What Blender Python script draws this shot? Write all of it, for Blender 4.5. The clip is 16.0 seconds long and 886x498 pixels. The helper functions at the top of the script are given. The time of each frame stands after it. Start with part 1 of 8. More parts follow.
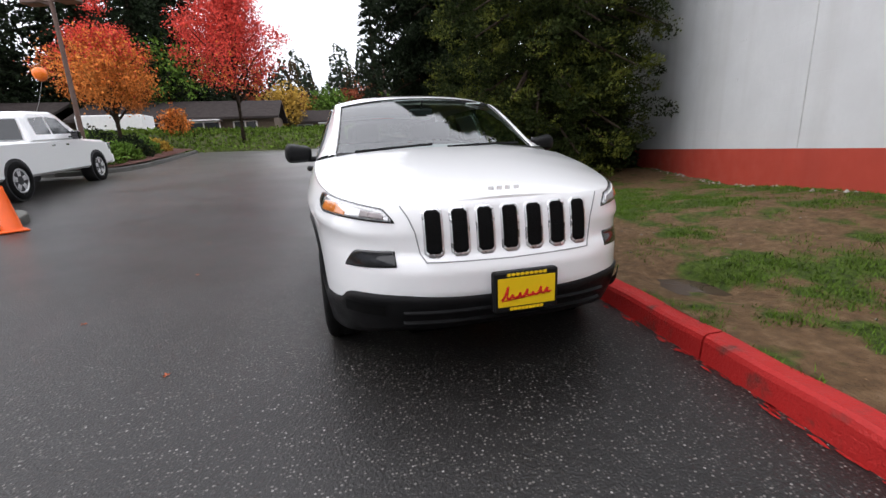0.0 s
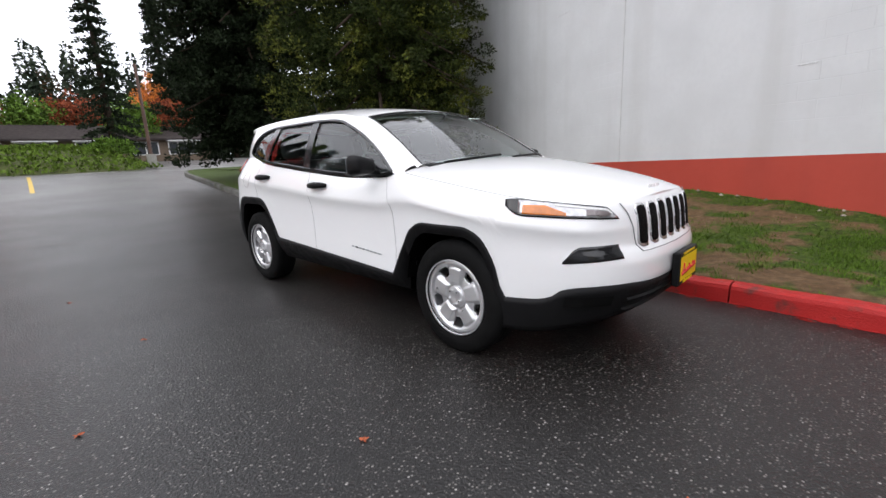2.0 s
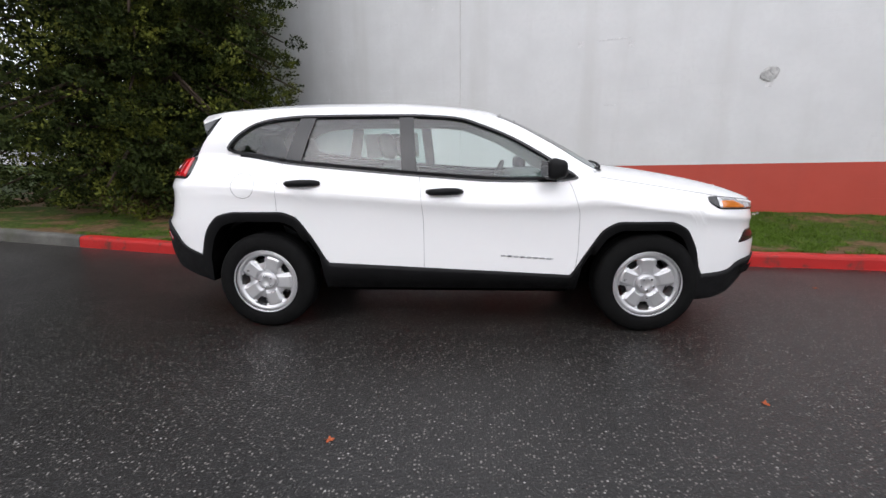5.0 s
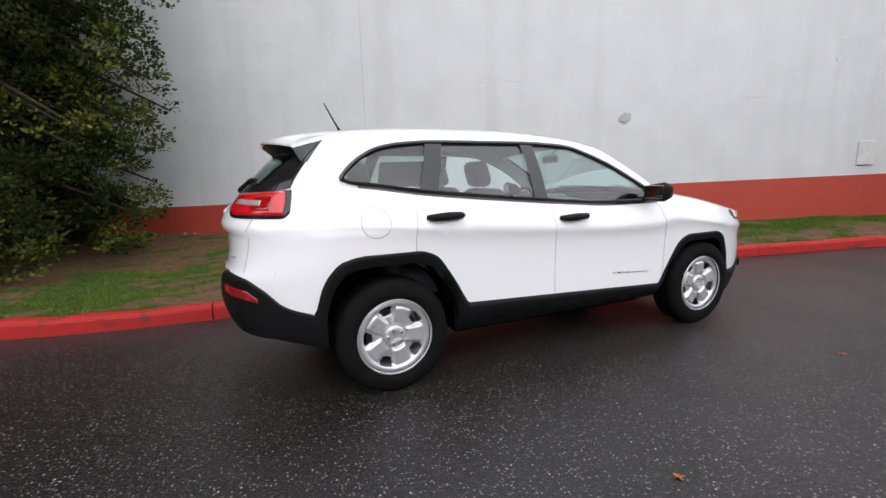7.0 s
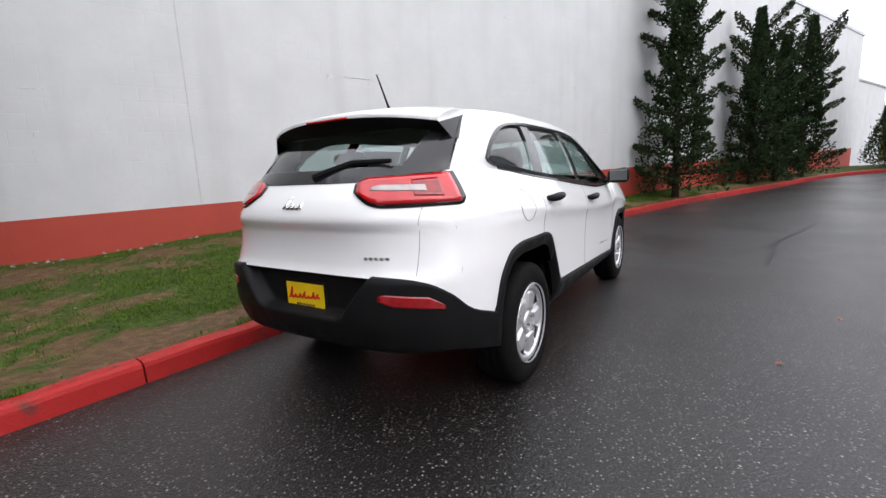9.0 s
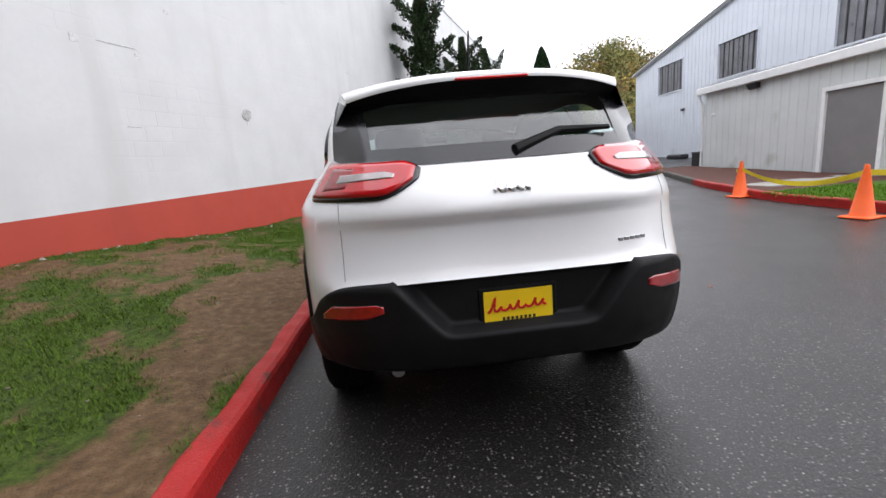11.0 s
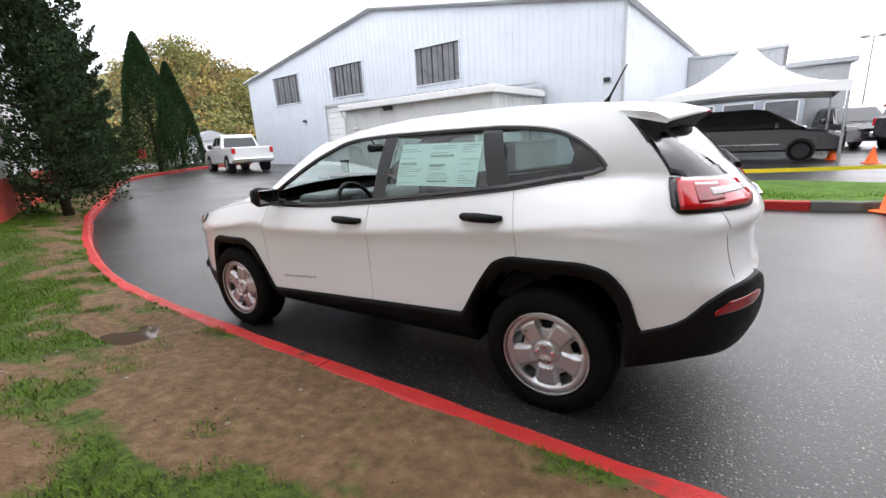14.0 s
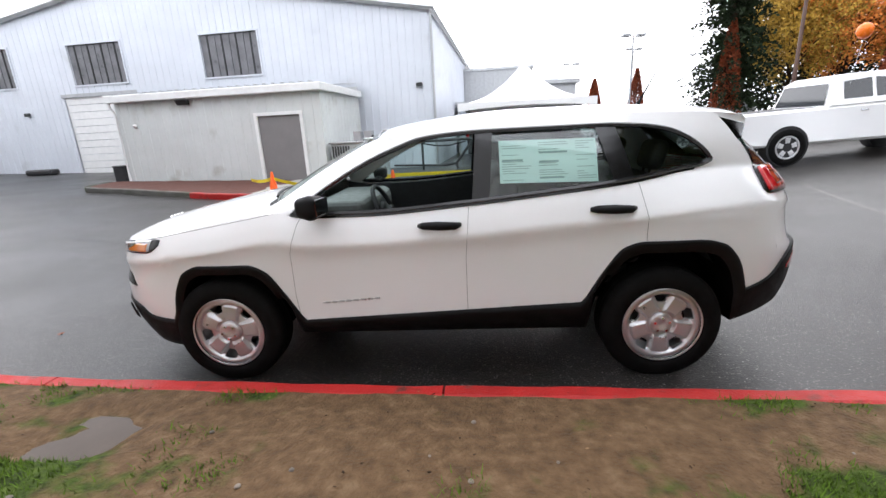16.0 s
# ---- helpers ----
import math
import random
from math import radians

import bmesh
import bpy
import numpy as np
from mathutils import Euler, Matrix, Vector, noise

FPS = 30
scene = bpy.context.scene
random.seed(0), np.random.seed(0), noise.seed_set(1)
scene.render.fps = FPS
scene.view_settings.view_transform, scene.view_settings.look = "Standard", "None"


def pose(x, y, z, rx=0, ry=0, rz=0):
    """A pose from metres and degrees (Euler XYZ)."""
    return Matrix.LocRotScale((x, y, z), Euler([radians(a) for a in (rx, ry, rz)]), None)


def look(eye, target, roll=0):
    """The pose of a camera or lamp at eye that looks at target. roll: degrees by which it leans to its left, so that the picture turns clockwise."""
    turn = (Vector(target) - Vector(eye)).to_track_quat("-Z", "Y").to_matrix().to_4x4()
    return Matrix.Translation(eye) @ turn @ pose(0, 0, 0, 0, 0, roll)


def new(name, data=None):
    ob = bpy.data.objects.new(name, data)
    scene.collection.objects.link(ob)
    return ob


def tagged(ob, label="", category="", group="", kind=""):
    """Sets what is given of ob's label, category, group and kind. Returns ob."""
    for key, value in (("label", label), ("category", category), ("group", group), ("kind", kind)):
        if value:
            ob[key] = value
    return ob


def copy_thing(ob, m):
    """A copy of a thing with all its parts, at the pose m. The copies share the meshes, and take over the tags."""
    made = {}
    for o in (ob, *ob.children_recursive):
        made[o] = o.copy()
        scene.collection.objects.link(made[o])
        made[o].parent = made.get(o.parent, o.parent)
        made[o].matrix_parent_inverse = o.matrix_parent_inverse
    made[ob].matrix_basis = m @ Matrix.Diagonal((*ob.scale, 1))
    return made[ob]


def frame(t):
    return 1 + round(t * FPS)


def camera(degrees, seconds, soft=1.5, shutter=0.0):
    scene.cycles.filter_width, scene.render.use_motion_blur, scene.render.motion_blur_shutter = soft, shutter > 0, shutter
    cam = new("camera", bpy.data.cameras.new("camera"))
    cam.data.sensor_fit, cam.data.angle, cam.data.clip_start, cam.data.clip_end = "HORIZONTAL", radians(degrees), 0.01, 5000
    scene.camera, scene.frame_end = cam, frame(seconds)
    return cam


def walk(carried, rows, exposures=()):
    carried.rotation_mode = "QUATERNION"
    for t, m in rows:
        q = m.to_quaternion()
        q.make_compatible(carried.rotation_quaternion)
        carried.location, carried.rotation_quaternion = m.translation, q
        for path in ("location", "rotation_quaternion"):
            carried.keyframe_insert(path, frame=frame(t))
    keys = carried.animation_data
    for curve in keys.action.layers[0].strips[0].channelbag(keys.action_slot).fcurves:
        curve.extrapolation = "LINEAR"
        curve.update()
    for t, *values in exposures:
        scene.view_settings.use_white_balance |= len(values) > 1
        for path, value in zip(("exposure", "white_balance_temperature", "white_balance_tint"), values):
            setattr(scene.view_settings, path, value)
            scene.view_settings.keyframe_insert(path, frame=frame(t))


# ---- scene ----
cam = camera(91.6, 16.0)

PATH = [
    (0, (4.085, -0.763, 1.184), (2.202, -0.29, 0.704), -2.3),
    (0.5, (3.932, -1.254, 1.19), (2.129, -0.505, 0.754), -2.3),
    (1, (3.689, -1.713, 1.189), (1.969, -0.755, 0.836), -3.3),
    (1.5, (3.399, -2.164, 1.185), (1.85, -0.963, 0.786), -1.6),
    (2, (3.066, -2.631, 1.19), (1.68, -1.254, 0.764), -2.6),
    (2.5, (2.647, -3.008, 1.211), (1.407, -1.49, 0.815), -2.2),
    (3, (2.183, -3.351, 1.213), (1.153, -1.686, 0.804), -2.6),
    (3.2, (1.988, -3.459, 1.202), (1.058, -1.732, 0.81), -2.4),
    (5.3, (-0.196, -3.793, 1.262), (-0.185, -1.839, 0.835), -1.3),
    (5.5, (-0.423, -3.768, 1.259), (-0.315, -1.806, 0.886), -2),
    (6, (-0.983, -3.671, 1.278), (-0.663, -1.726, 0.939), -1.4),
    (6.5, (-1.53, -3.517, 1.291), (-1.008, -1.617, 0.949), -1.3),
    (7, (-2.046, -3.259, 1.29), (-1.266, -1.447, 0.962), -1.4),
    (7.5, (-2.543, -3.01, 1.279), (-1.519, -1.331, 0.913), -1.7),
    (8, (-2.967, -2.659, 1.263), (-1.719, -1.146, 0.873), -1.5),
    (8.5, (-3.35, -2.242, 1.233), (-1.883, -0.931, 0.87), -1.8),
    (9, (-3.634, -1.761, 1.225), (-1.975, -0.696, 0.885), -2.6),
    (9.2, (-3.726, -1.555, 1.251), (-2.018, -0.575, 0.902), -1.3),
    (11.3, (-3.774, 0.716, 1.204), (-1.841, 0.401, 0.8), -3.6),
    (11.5, (-3.697, 0.922, 1.221), (-1.781, 0.522, 0.81), -2.4),
    (12, (-3.492, 1.411, 1.254), (-1.693, 0.666, 0.798), -3.6),
    (12.5, (-3.218, 1.84, 1.282), (-1.574, 0.798, 0.823), -2.7),
    (13, (-2.856, 2.265, 1.332), (-1.36, 1.034, 0.833), -2.8),
    (13.5, (-2.483, 2.592, 1.388), (-1.189, 1.141, 0.919), -3.6),
    (14, (-2.073, 2.873, 1.463), (-1.004, 1.255, 0.972), -3.4),
    (14.5, (-1.639, 3.094, 1.488), (-0.819, 1.352, 0.947), -0.5),
    (15, (-1.193, 3.221, 1.528), (-0.638, 1.386, 0.955), -1.4),
    (15.5, (-0.729, 3.314, 1.541), (-0.39, 1.431, 0.96), -1.5),
    (16, (-0.257, 3.321, 1.532), (-0.104, 1.401, 0.995), -2.9),
]
walk(cam, [(t, look(e, g, r)) for t, e, g, r in PATH],
     [(0, 0.45, 6500, 14), (3.2, 0.46, 6500, 14), (6, 0.42, 6500, 14), (9.2, 0.55, 6500, 14), (11.3, 0.75, 6500, 14), (12.6, 1.06, 6500, 13), (16, 1.10, 6500, 13)])


# ---- world and light: bright overcast after rain ----
world = bpy.data.worlds.new("overcast")
scene.world = world
world.use_nodes = True
wn, wl = world.node_tree.nodes, world.node_tree.links
sky = wn.new("ShaderNodeTexSky")
sky.sky_type, sky.sun_disc = "NISHITA", False
sky.sun_elevation, sky.sun_rotation = radians(42), radians(200)
sky.air_density, sky.dust_density, sky.ozone_density = 1.0, 4.0, 1.0
grey = wn.new("ShaderNodeHueSaturation")
grey.inputs["Saturation"].default_value = 0.12
wl.new(sky.outputs[0], grey.inputs["Color"])
veil = wn.new("ShaderNodeMix")
veil.data_type = "RGBA"
veil.inputs[0].default_value = 0.8
veil.inputs[7].default_value = (9.05, 9.5, 10.15, 1)
wl.new(grey.outputs[0], veil.inputs[6])
wl.new(veil.outputs[2], wn["Background"].inputs["Color"])
wn["Background"].inputs["Strength"].default_value = 0.162

sun = new("sun", bpy.data.lights.new("sun", "SUN"))
sun.data.energy, sun.data.angle, sun.data.color = 0.5, radians(100), (1, 0.97, 0.93)
sun.matrix_world = look((0, 0, 0), (-0.25, 0.62, -0.74))


# ---- small helpers ----
def part(name, bm, material, parent=None, label="", smooth=False):
    """Link a bmesh as one mesh object under a thing or part."""
    me = bpy.data.meshes.new(name)
    bm.to_mesh(me)
    bm.free()
    ob = new(name, me)
    for m in (material if isinstance(material, (list, tuple)) else [material]):
        me.materials.append(m)
    if smooth:
        me.polygons.foreach_set("use_smooth", [True] * len(me.polygons))
        me.update()
    if parent:
        ob.parent = parent
    if label:
        ob["label"] = label
    return ob


def grid_part(name, verts, faces, material, parent=None, label="", smooth=True):
    """A mesh object straight from vertices and faces."""
    me = bpy.data.meshes.new(name)
    me.from_pydata([tuple(v) for v in verts], [], [tuple(f) for f in faces])
    me.materials.append(material)
    if smooth:
        me.polygons.foreach_set("use_smooth", [True] * len(me.polygons))
    me.update()
    ob = new(name, me)
    if parent:
        ob.parent = parent
    if label:
        ob["label"] = label
    return ob


def thing(name, label, category, m=None, group="", kind=""):
    ob = new(name)
    ob.empty_display_size = 0.1
    if m is not None:
        ob.matrix_world = m
    return tagged(ob, label, category, group, kind)


def add_box(bm, lo, hi, bevel=0.0, m=None, seg=1):
    lo, hi = Vector(lo), Vector(hi)
    size, mid = hi - lo, (hi + lo) / 2
    base = Matrix.Translation(mid) @ Matrix.Diagonal((*size, 1))
    made = bmesh.ops.create_cube(bm, size=1, matrix=(m or Matrix()) @ base)
    if bevel:
        edges = {e for v in made["verts"] for e in v.link_edges}
        bmesh.ops.bevel(bm, geom=list(edges), offset=bevel, segments=seg, affect="EDGES", profile=0.5)


def box(name, lo, hi, material, parent=None, bevel=0.0, label="", m=None, seg=1):
    bm = bmesh.new()
    add_box(bm, lo, hi, bevel, m, seg)
    return part(name, bm, material, parent, label)


def add_tube(bm, a, b, r1, r2=None, n=10, caps=True):
    a, b = Vector(a), Vector(b)
    d = b - a
    turn = d.to_track_quat("Z", "Y").to_matrix().to_4x4()
    bmesh.ops.create_cone(bm, cap_ends=caps, segments=n, radius1=r1, radius2=r1 if r2 is None else r2, depth=d.length,
                          matrix=Matrix.Translation((a + b) / 2) @ turn)


def add_path(bm, pts, r, n=6):
    """A bent tube along points; r is one radius or one for each point."""
    pts = [Vector(p) for p in pts]
    rs = r if isinstance(r, (list, tuple)) else [r] * len(pts)
    rings = []
    for i, p in enumerate(pts):
        d = (pts[min(i + 1, len(pts) - 1)] - pts[max(i - 1, 0)]).normalized()
        q = d.to_track_quat("Z", "Y")
        rings.append([bm.verts.new(p + q @ Vector((rs[i] * math.cos(k * math.tau / n), rs[i] * math.sin(k * math.tau / n), 0))) for k in range(n)])
    for a, b in zip(rings, rings[1:]):
        for k in range(n):
            bm.faces.new((a[k], a[(k + 1) % n], b[(k + 1) % n], b[k]))
    bm.faces.new(rings[0][::-1])
    bm.faces.new(rings[-1])


def add_lathe(bm, profile, n=48, axis="y", m=None):
    """Turn (radius, offset) pairs round an axis."""
    rings = []
    for r, o in profile:
        ring = []
        for k in range(n):
            c, s = math.cos(k * math.tau / n) * r, math.sin(k * math.tau / n) * r
            v = Vector((c, o, s)) if axis == "y" else Vector((c, s, o))
            ring.append(bm.verts.new(m @ v if m else v))
        rings.append(ring)
    for a, b in zip(rings, rings[1:]):
        for k in range(n):
            bm.faces.new((a[k], a[(k + 1) % n], b[(k + 1) % n], b[k]))
    return rings


def curve(pts):
    """A smooth function through (x, value) pairs (monotone cubic)."""
    xs, ys = np.array([p[0] for p in pts], float), np.array([p[1] for p in pts], float)
    h, d = np.diff(xs), np.diff(ys) / np.diff(xs)
    m = np.zeros(len(xs))
    m[0], m[-1] = d[0], d[-1]
    for i in range(1, len(xs) - 1):
        if d[i - 1] * d[i] > 0:
            w1, w2 = 2 * h[i] + h[i - 1], h[i] + 2 * h[i - 1]
            m[i] = (w1 + w2) / (w1 / d[i - 1] + w2 / d[i])

    def f(x):
        x = min(max(x, xs[0]), xs[-1])
        i = min(int(np.searchsorted(xs, x, side="right")) - 1, len(xs) - 2)
        t = (x - xs[i]) / h[i]
        return float((1 + 2 * t) * (1 - t) ** 2 * ys[i] + t * (1 - t) ** 2 * h[i] * m[i] + t * t * (3 - 2 * t) * ys[i + 1] + t * t * (t - 1) * h[i] * m[i + 1])

    return f


def smooth_path(pts, step=0.25):
    """Points every step metres along a Catmull-Rom line through pts."""
    p = [np.array(q, float) for q in pts]
    p = [2 * p[0] - p[1]] + p + [2 * p[-1] - p[-2]]
    fine = []
    for a, b, c, d in zip(p, p[1:], p[2:], p[3:]):
        for t in np.linspace(0, 1, 24, endpoint=False):
            fine.append(0.5 * (2 * b + (c - a) * t + (2 * a - 5 * b + 4 * c - d) * t * t + (3 * b - a - 3 * c + d) * t ** 3))
    fine.append(p[-2])
    fine = np.array(fine)
    s = np.r_[0, np.cumsum(np.linalg.norm(np.diff(fine, axis=0), axis=1))]
    at = np.arange(0, s[-1], step)
    return np.stack([np.interp(at, s, fine[:, k]) for k in range(fine.shape[1])], 1)


# ---- materials ----
def mat(name, col, rough=0.6, metal=0.0, var=0.12, scale=6.0, bump=0.0, bscale=60.0, col2=None, col2_scale=1.2, col2_at=0.55,
        coat=0.0, spec=0.5, random=0.0, rough_var=0.1, trans=0.0, ior=1.45, alpha=1.0, emit=None, emit_strength=0.0, island=False):
    """A procedural surface: base colour varied at two scales, optional second colour in patches, roughness variation and fine relief."""
    m = bpy.data.materials.new(name)
    m.use_nodes = True
    n, l = m.node_tree.nodes, m.node_tree.links
    b = n["Principled BSDF"]
    b.inputs["Metallic"].default_value = metal
    b.inputs["Coat Weight"].default_value = coat
    b.inputs["Coat Roughness"].default_value = 0.04
    b.inputs["Specular IOR Level"].default_value = spec
    b.inputs["Transmission Weight"].default_value = trans
    b.inputs["IOR"].default_value = ior
    b.inputs["Alpha"].default_value = alpha
    if emit:
        b.inputs["Emission Color"].default_value = (*emit, 1)
        b.inputs["Emission Strength"].default_value = emit_strength
    tc = n.new("ShaderNodeTexCoord")

    def noise_at(s, detail=4):
        t = n.new("ShaderNodeTexNoise")
        t.inputs["Scale"].default_value, t.inputs["Detail"].default_value = s, detail
        l.new(tc.outputs["Object"], t.inputs["Vector"])
        return t.outputs["Fac"]

    def mix(a, b2, f, kind="MIX"):
        x = n.new("ShaderNodeMix")
        x.data_type, x.blend_type = "RGBA", kind
        for sock, v in ((x.inputs[0], f), (x.inputs[6], a), (x.inputs[7], b2)):
            if hasattr(v, "links"):
                l.new(v, sock)
            elif isinstance(v, (int, float)):
                sock.default_value = v
            else:
                sock.default_value = (*v, 1)
        return x.outputs[2]

    def remap(v, a, b2, c, d):
        r = n.new("ShaderNodeMapRange")
        l.new(v, r.inputs[0])
        for k, val in zip((1, 2, 3, 4), (a, b2, c, d)):
            r.inputs[k].default_value = val
        return r.outputs[0]

    dark, light = [c * (1 - var) for c in col], [min(1, c * (1 + var)) for c in col]
    c = mix(dark, light, remap(noise_at(scale), 0.3, 0.7, 0, 1))
    c = mix(c, [x * (1 - var * 0.8) for x in col], remap(noise_at(scale * 9, 6), 0.45, 0.75, 0, 0.6))
    if random:
        if island:
            o = n.new("ShaderNodeNewGeometry").outputs["Random Per Island"]
        else:
            o = n.new("ShaderNodeObjectInfo").outputs["Random"]
        c = mix(c, [min(1, x * (1 + random)) for x in col], remap(o, 0, 1, 0, 1))
        c = mix(c, [x * (1 - random) for x in col], remap(o, 0.5, 0, 0, 0.9))
    if col2:
        c = mix(c, col2, remap(noise_at(col2_scale, 8), col2_at, col2_at + 0.12, 0, 1))
    l.new(c, b.inputs["Base Color"])
    l.new(remap(noise_at(scale * 2.3), 0.3, 0.7, max(0, rough - rough_var), min(1, rough + rough_var)), b.inputs["Roughness"])
    if bump:
        bp = n.new("ShaderNodeBump")
        bp.inputs["Strength"].default_value, bp.inputs["Distance"].default_value = min(1, bump), 0.01
        l.new(noise_at(bscale, 6), bp.inputs["Height"])
        l.new(bp.outputs[0], b.inputs["Normal"])
    return m


def asphalt_material():
    """Wet asphalt: pale aggregate in dark binder, damp and drier patches, far sky sheen painted in behind the car."""
    m = bpy.data.materials.new("wet_asphalt")
    m.use_nodes = True
    n, l = m.node_tree.nodes, m.node_tree.links
    b = n["Principled BSDF"]
    tc = n.new("ShaderNodeTexCoord")

    def noise_at(s, detail=5):
        t = n.new("ShaderNodeTexNoise")
        t.inputs["Scale"].default_value, t.inputs["Detail"].default_value = s, detail
        l.new(tc.outputs["Object"], t.inputs["Vector"])
        return t.outputs["Fac"]

    def remap(v, a, b2, c, d):
        r = n.new("ShaderNodeMapRange")
        l.new(v, r.inputs[0])
        for k, val in zip((1, 2, 3, 4), (a, b2, c, d)):
            r.inputs[k].default_value = val
        return r.outputs[0]

    def mix(a, b2, f):
        x = n.new("ShaderNodeMix")
        x.data_type = "RGBA"
        for sock, v in ((x.inputs[0], f), (x.inputs[6], a), (x.inputs[7], b2)):
            if hasattr(v, "links"):
                l.new(v, sock)
            elif isinstance(v, (int, float)):
                sock.default_value = v
            else:
                sock.default_value = (*v, 1)
        return x.outputs[2]

    base = mix((0.009, 0.0083, 0.0079), (0.017, 0.0156, 0.0148), remap(noise_at(0.45), 0.35, 0.65, 0, 1))
    base = mix(base, (0.015, 0.0138, 0.013), remap(noise_at(45, 6), 0.5, 0.8, 0, 0.8))
    # grazing sky sheen of the far yard put into the colour, paler towards -x
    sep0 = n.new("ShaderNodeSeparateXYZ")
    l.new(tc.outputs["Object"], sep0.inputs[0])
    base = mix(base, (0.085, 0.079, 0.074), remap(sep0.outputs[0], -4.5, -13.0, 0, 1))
    for s, size, colour, share in ((85, 0.27, (0.066, 0.061, 0.056), 0.50), (58, 0.25, (0.16, 0.15, 0.138), 0.68), (34, 0.13, (0.32, 0.305, 0.29), 0.91)):
        v = n.new("ShaderNodeTexVoronoi")
        v.inputs["Scale"].default_value = s
        l.new(tc.outputs["Object"], v.inputs["Vector"])
        sep = n.new("ShaderNodeSeparateColor")
        l.new(v.outputs["Color"], sep.inputs[0])
        keep = remap(sep.outputs[0], share, share + 0.02, 0, 1)
        spot = remap(v.outputs["Distance"], size, size + 0.08, 1, 0)
        mul = n.new("ShaderNodeMath")
        mul.operation = "MULTIPLY"
        l.new(keep, mul.inputs[0])
        l.new(spot, mul.inputs[1])
        base = mix(base, colour, mul.outputs[0])
    l.new(base, b.inputs["Base Color"])
    l.new(remap(noise_at(0.55, 6), 0.34, 0.66, 0.31, 0.43), b.inputs["Roughness"])
    b.inputs["Specular IOR Level"].default_value = 0.42
    bp = n.new("ShaderNodeBump")
    bp.inputs["Strength"].default_value, bp.inputs["Distance"].default_value = 0.6, 0.008
    l.new(noise_at(75, 4), bp.inputs["Height"])
    l.new(bp.outputs[0], b.inputs["Normal"])
    return m


def verge_material():
    """Rough turf worn through to wet brown soil; the mesh's 'bare' value says where."""
    m = bpy.data.materials.new("verge_turf")
    m.use_nodes = True
    n, l = m.node_tree.nodes, m.node_tree.links
    b = n["Principled BSDF"]
    tc = n.new("ShaderNodeTexCoord")

    def noise_at(s, detail=6):
        t = n.new("ShaderNodeTexNoise")
        t.inputs["Scale"].default_value, t.inputs["Detail"].default_value = s, detail
        l.new(tc.outputs["Object"], t.inputs["Vector"])
        return t.outputs["Fac"]

    def ramp(f, stops):
        r = n.new("ShaderNodeValToRGB")
        r.color_ramp.elements.remove(r.color_ramp.elements[1])
        for i, (p, c) in enumerate(stops):
            e = r.color_ramp.elements[0] if i == 0 else r.color_ramp.elements.new(p)
            e.position, e.color = p, (*c, 1)
        l.new(f, r.inputs[0])
        return r.outputs[0]

    turf = ramp(noise_at(22), ((0.3, (0.020, 0.030, 0.007)), (0.5, (0.045, 0.072, 0.010)), (0.7, (0.072, 0.105, 0.016))))
    soil = ramp(noise_at(15, 12), ((0.30, (0.074, 0.044, 0.022)), (0.44, (0.102, 0.060, 0.029)), (0.56, (0.130, 0.078, 0.039)), (0.70, (0.165, 0.106, 0.058))))
    at = n.new("ShaderNodeAttribute")
    at.attribute_name = "bare"
    add = n.new("ShaderNodeMath")
    l.new(at.outputs["Fac"], add.inputs[0])
    l.new(noise_at(5, 9), add.inputs[1])
    f = n.new("ShaderNodeMapRange")
    l.new(add.outputs[0], f.inputs[0])
    f.inputs[1].default_value, f.inputs[2].default_value = 0.88, 1.06
    mx = n.new("ShaderNodeMix")
    mx.data_type = "RGBA"
    l.new(f.outputs[0], mx.inputs[0])
    l.new(turf, mx.inputs[6])
    l.new(soil, mx.inputs[7])
    l.new(mx.outputs[2], b.inputs["Base Color"])
    ro = n.new("ShaderNodeMapRange")
    l.new(f.outputs[0], ro.inputs[0])
    ro.inputs[3].default_value, ro.inputs[4].default_value = 0.9, 0.75
    b.inputs["Specular IOR Level"].default_value = 0.2
    l.new(ro.outputs[0], b.inputs["Roughness"])
    bp = n.new("ShaderNodeBump")
    bp.inputs["Strength"].default_value, bp.inputs["Distance"].default_value = 0.9, 0.02
    l.new(noise_at(55, 8), bp.inputs["Height"])
    l.new(bp.outputs[0], b.inputs["Normal"])
    return m


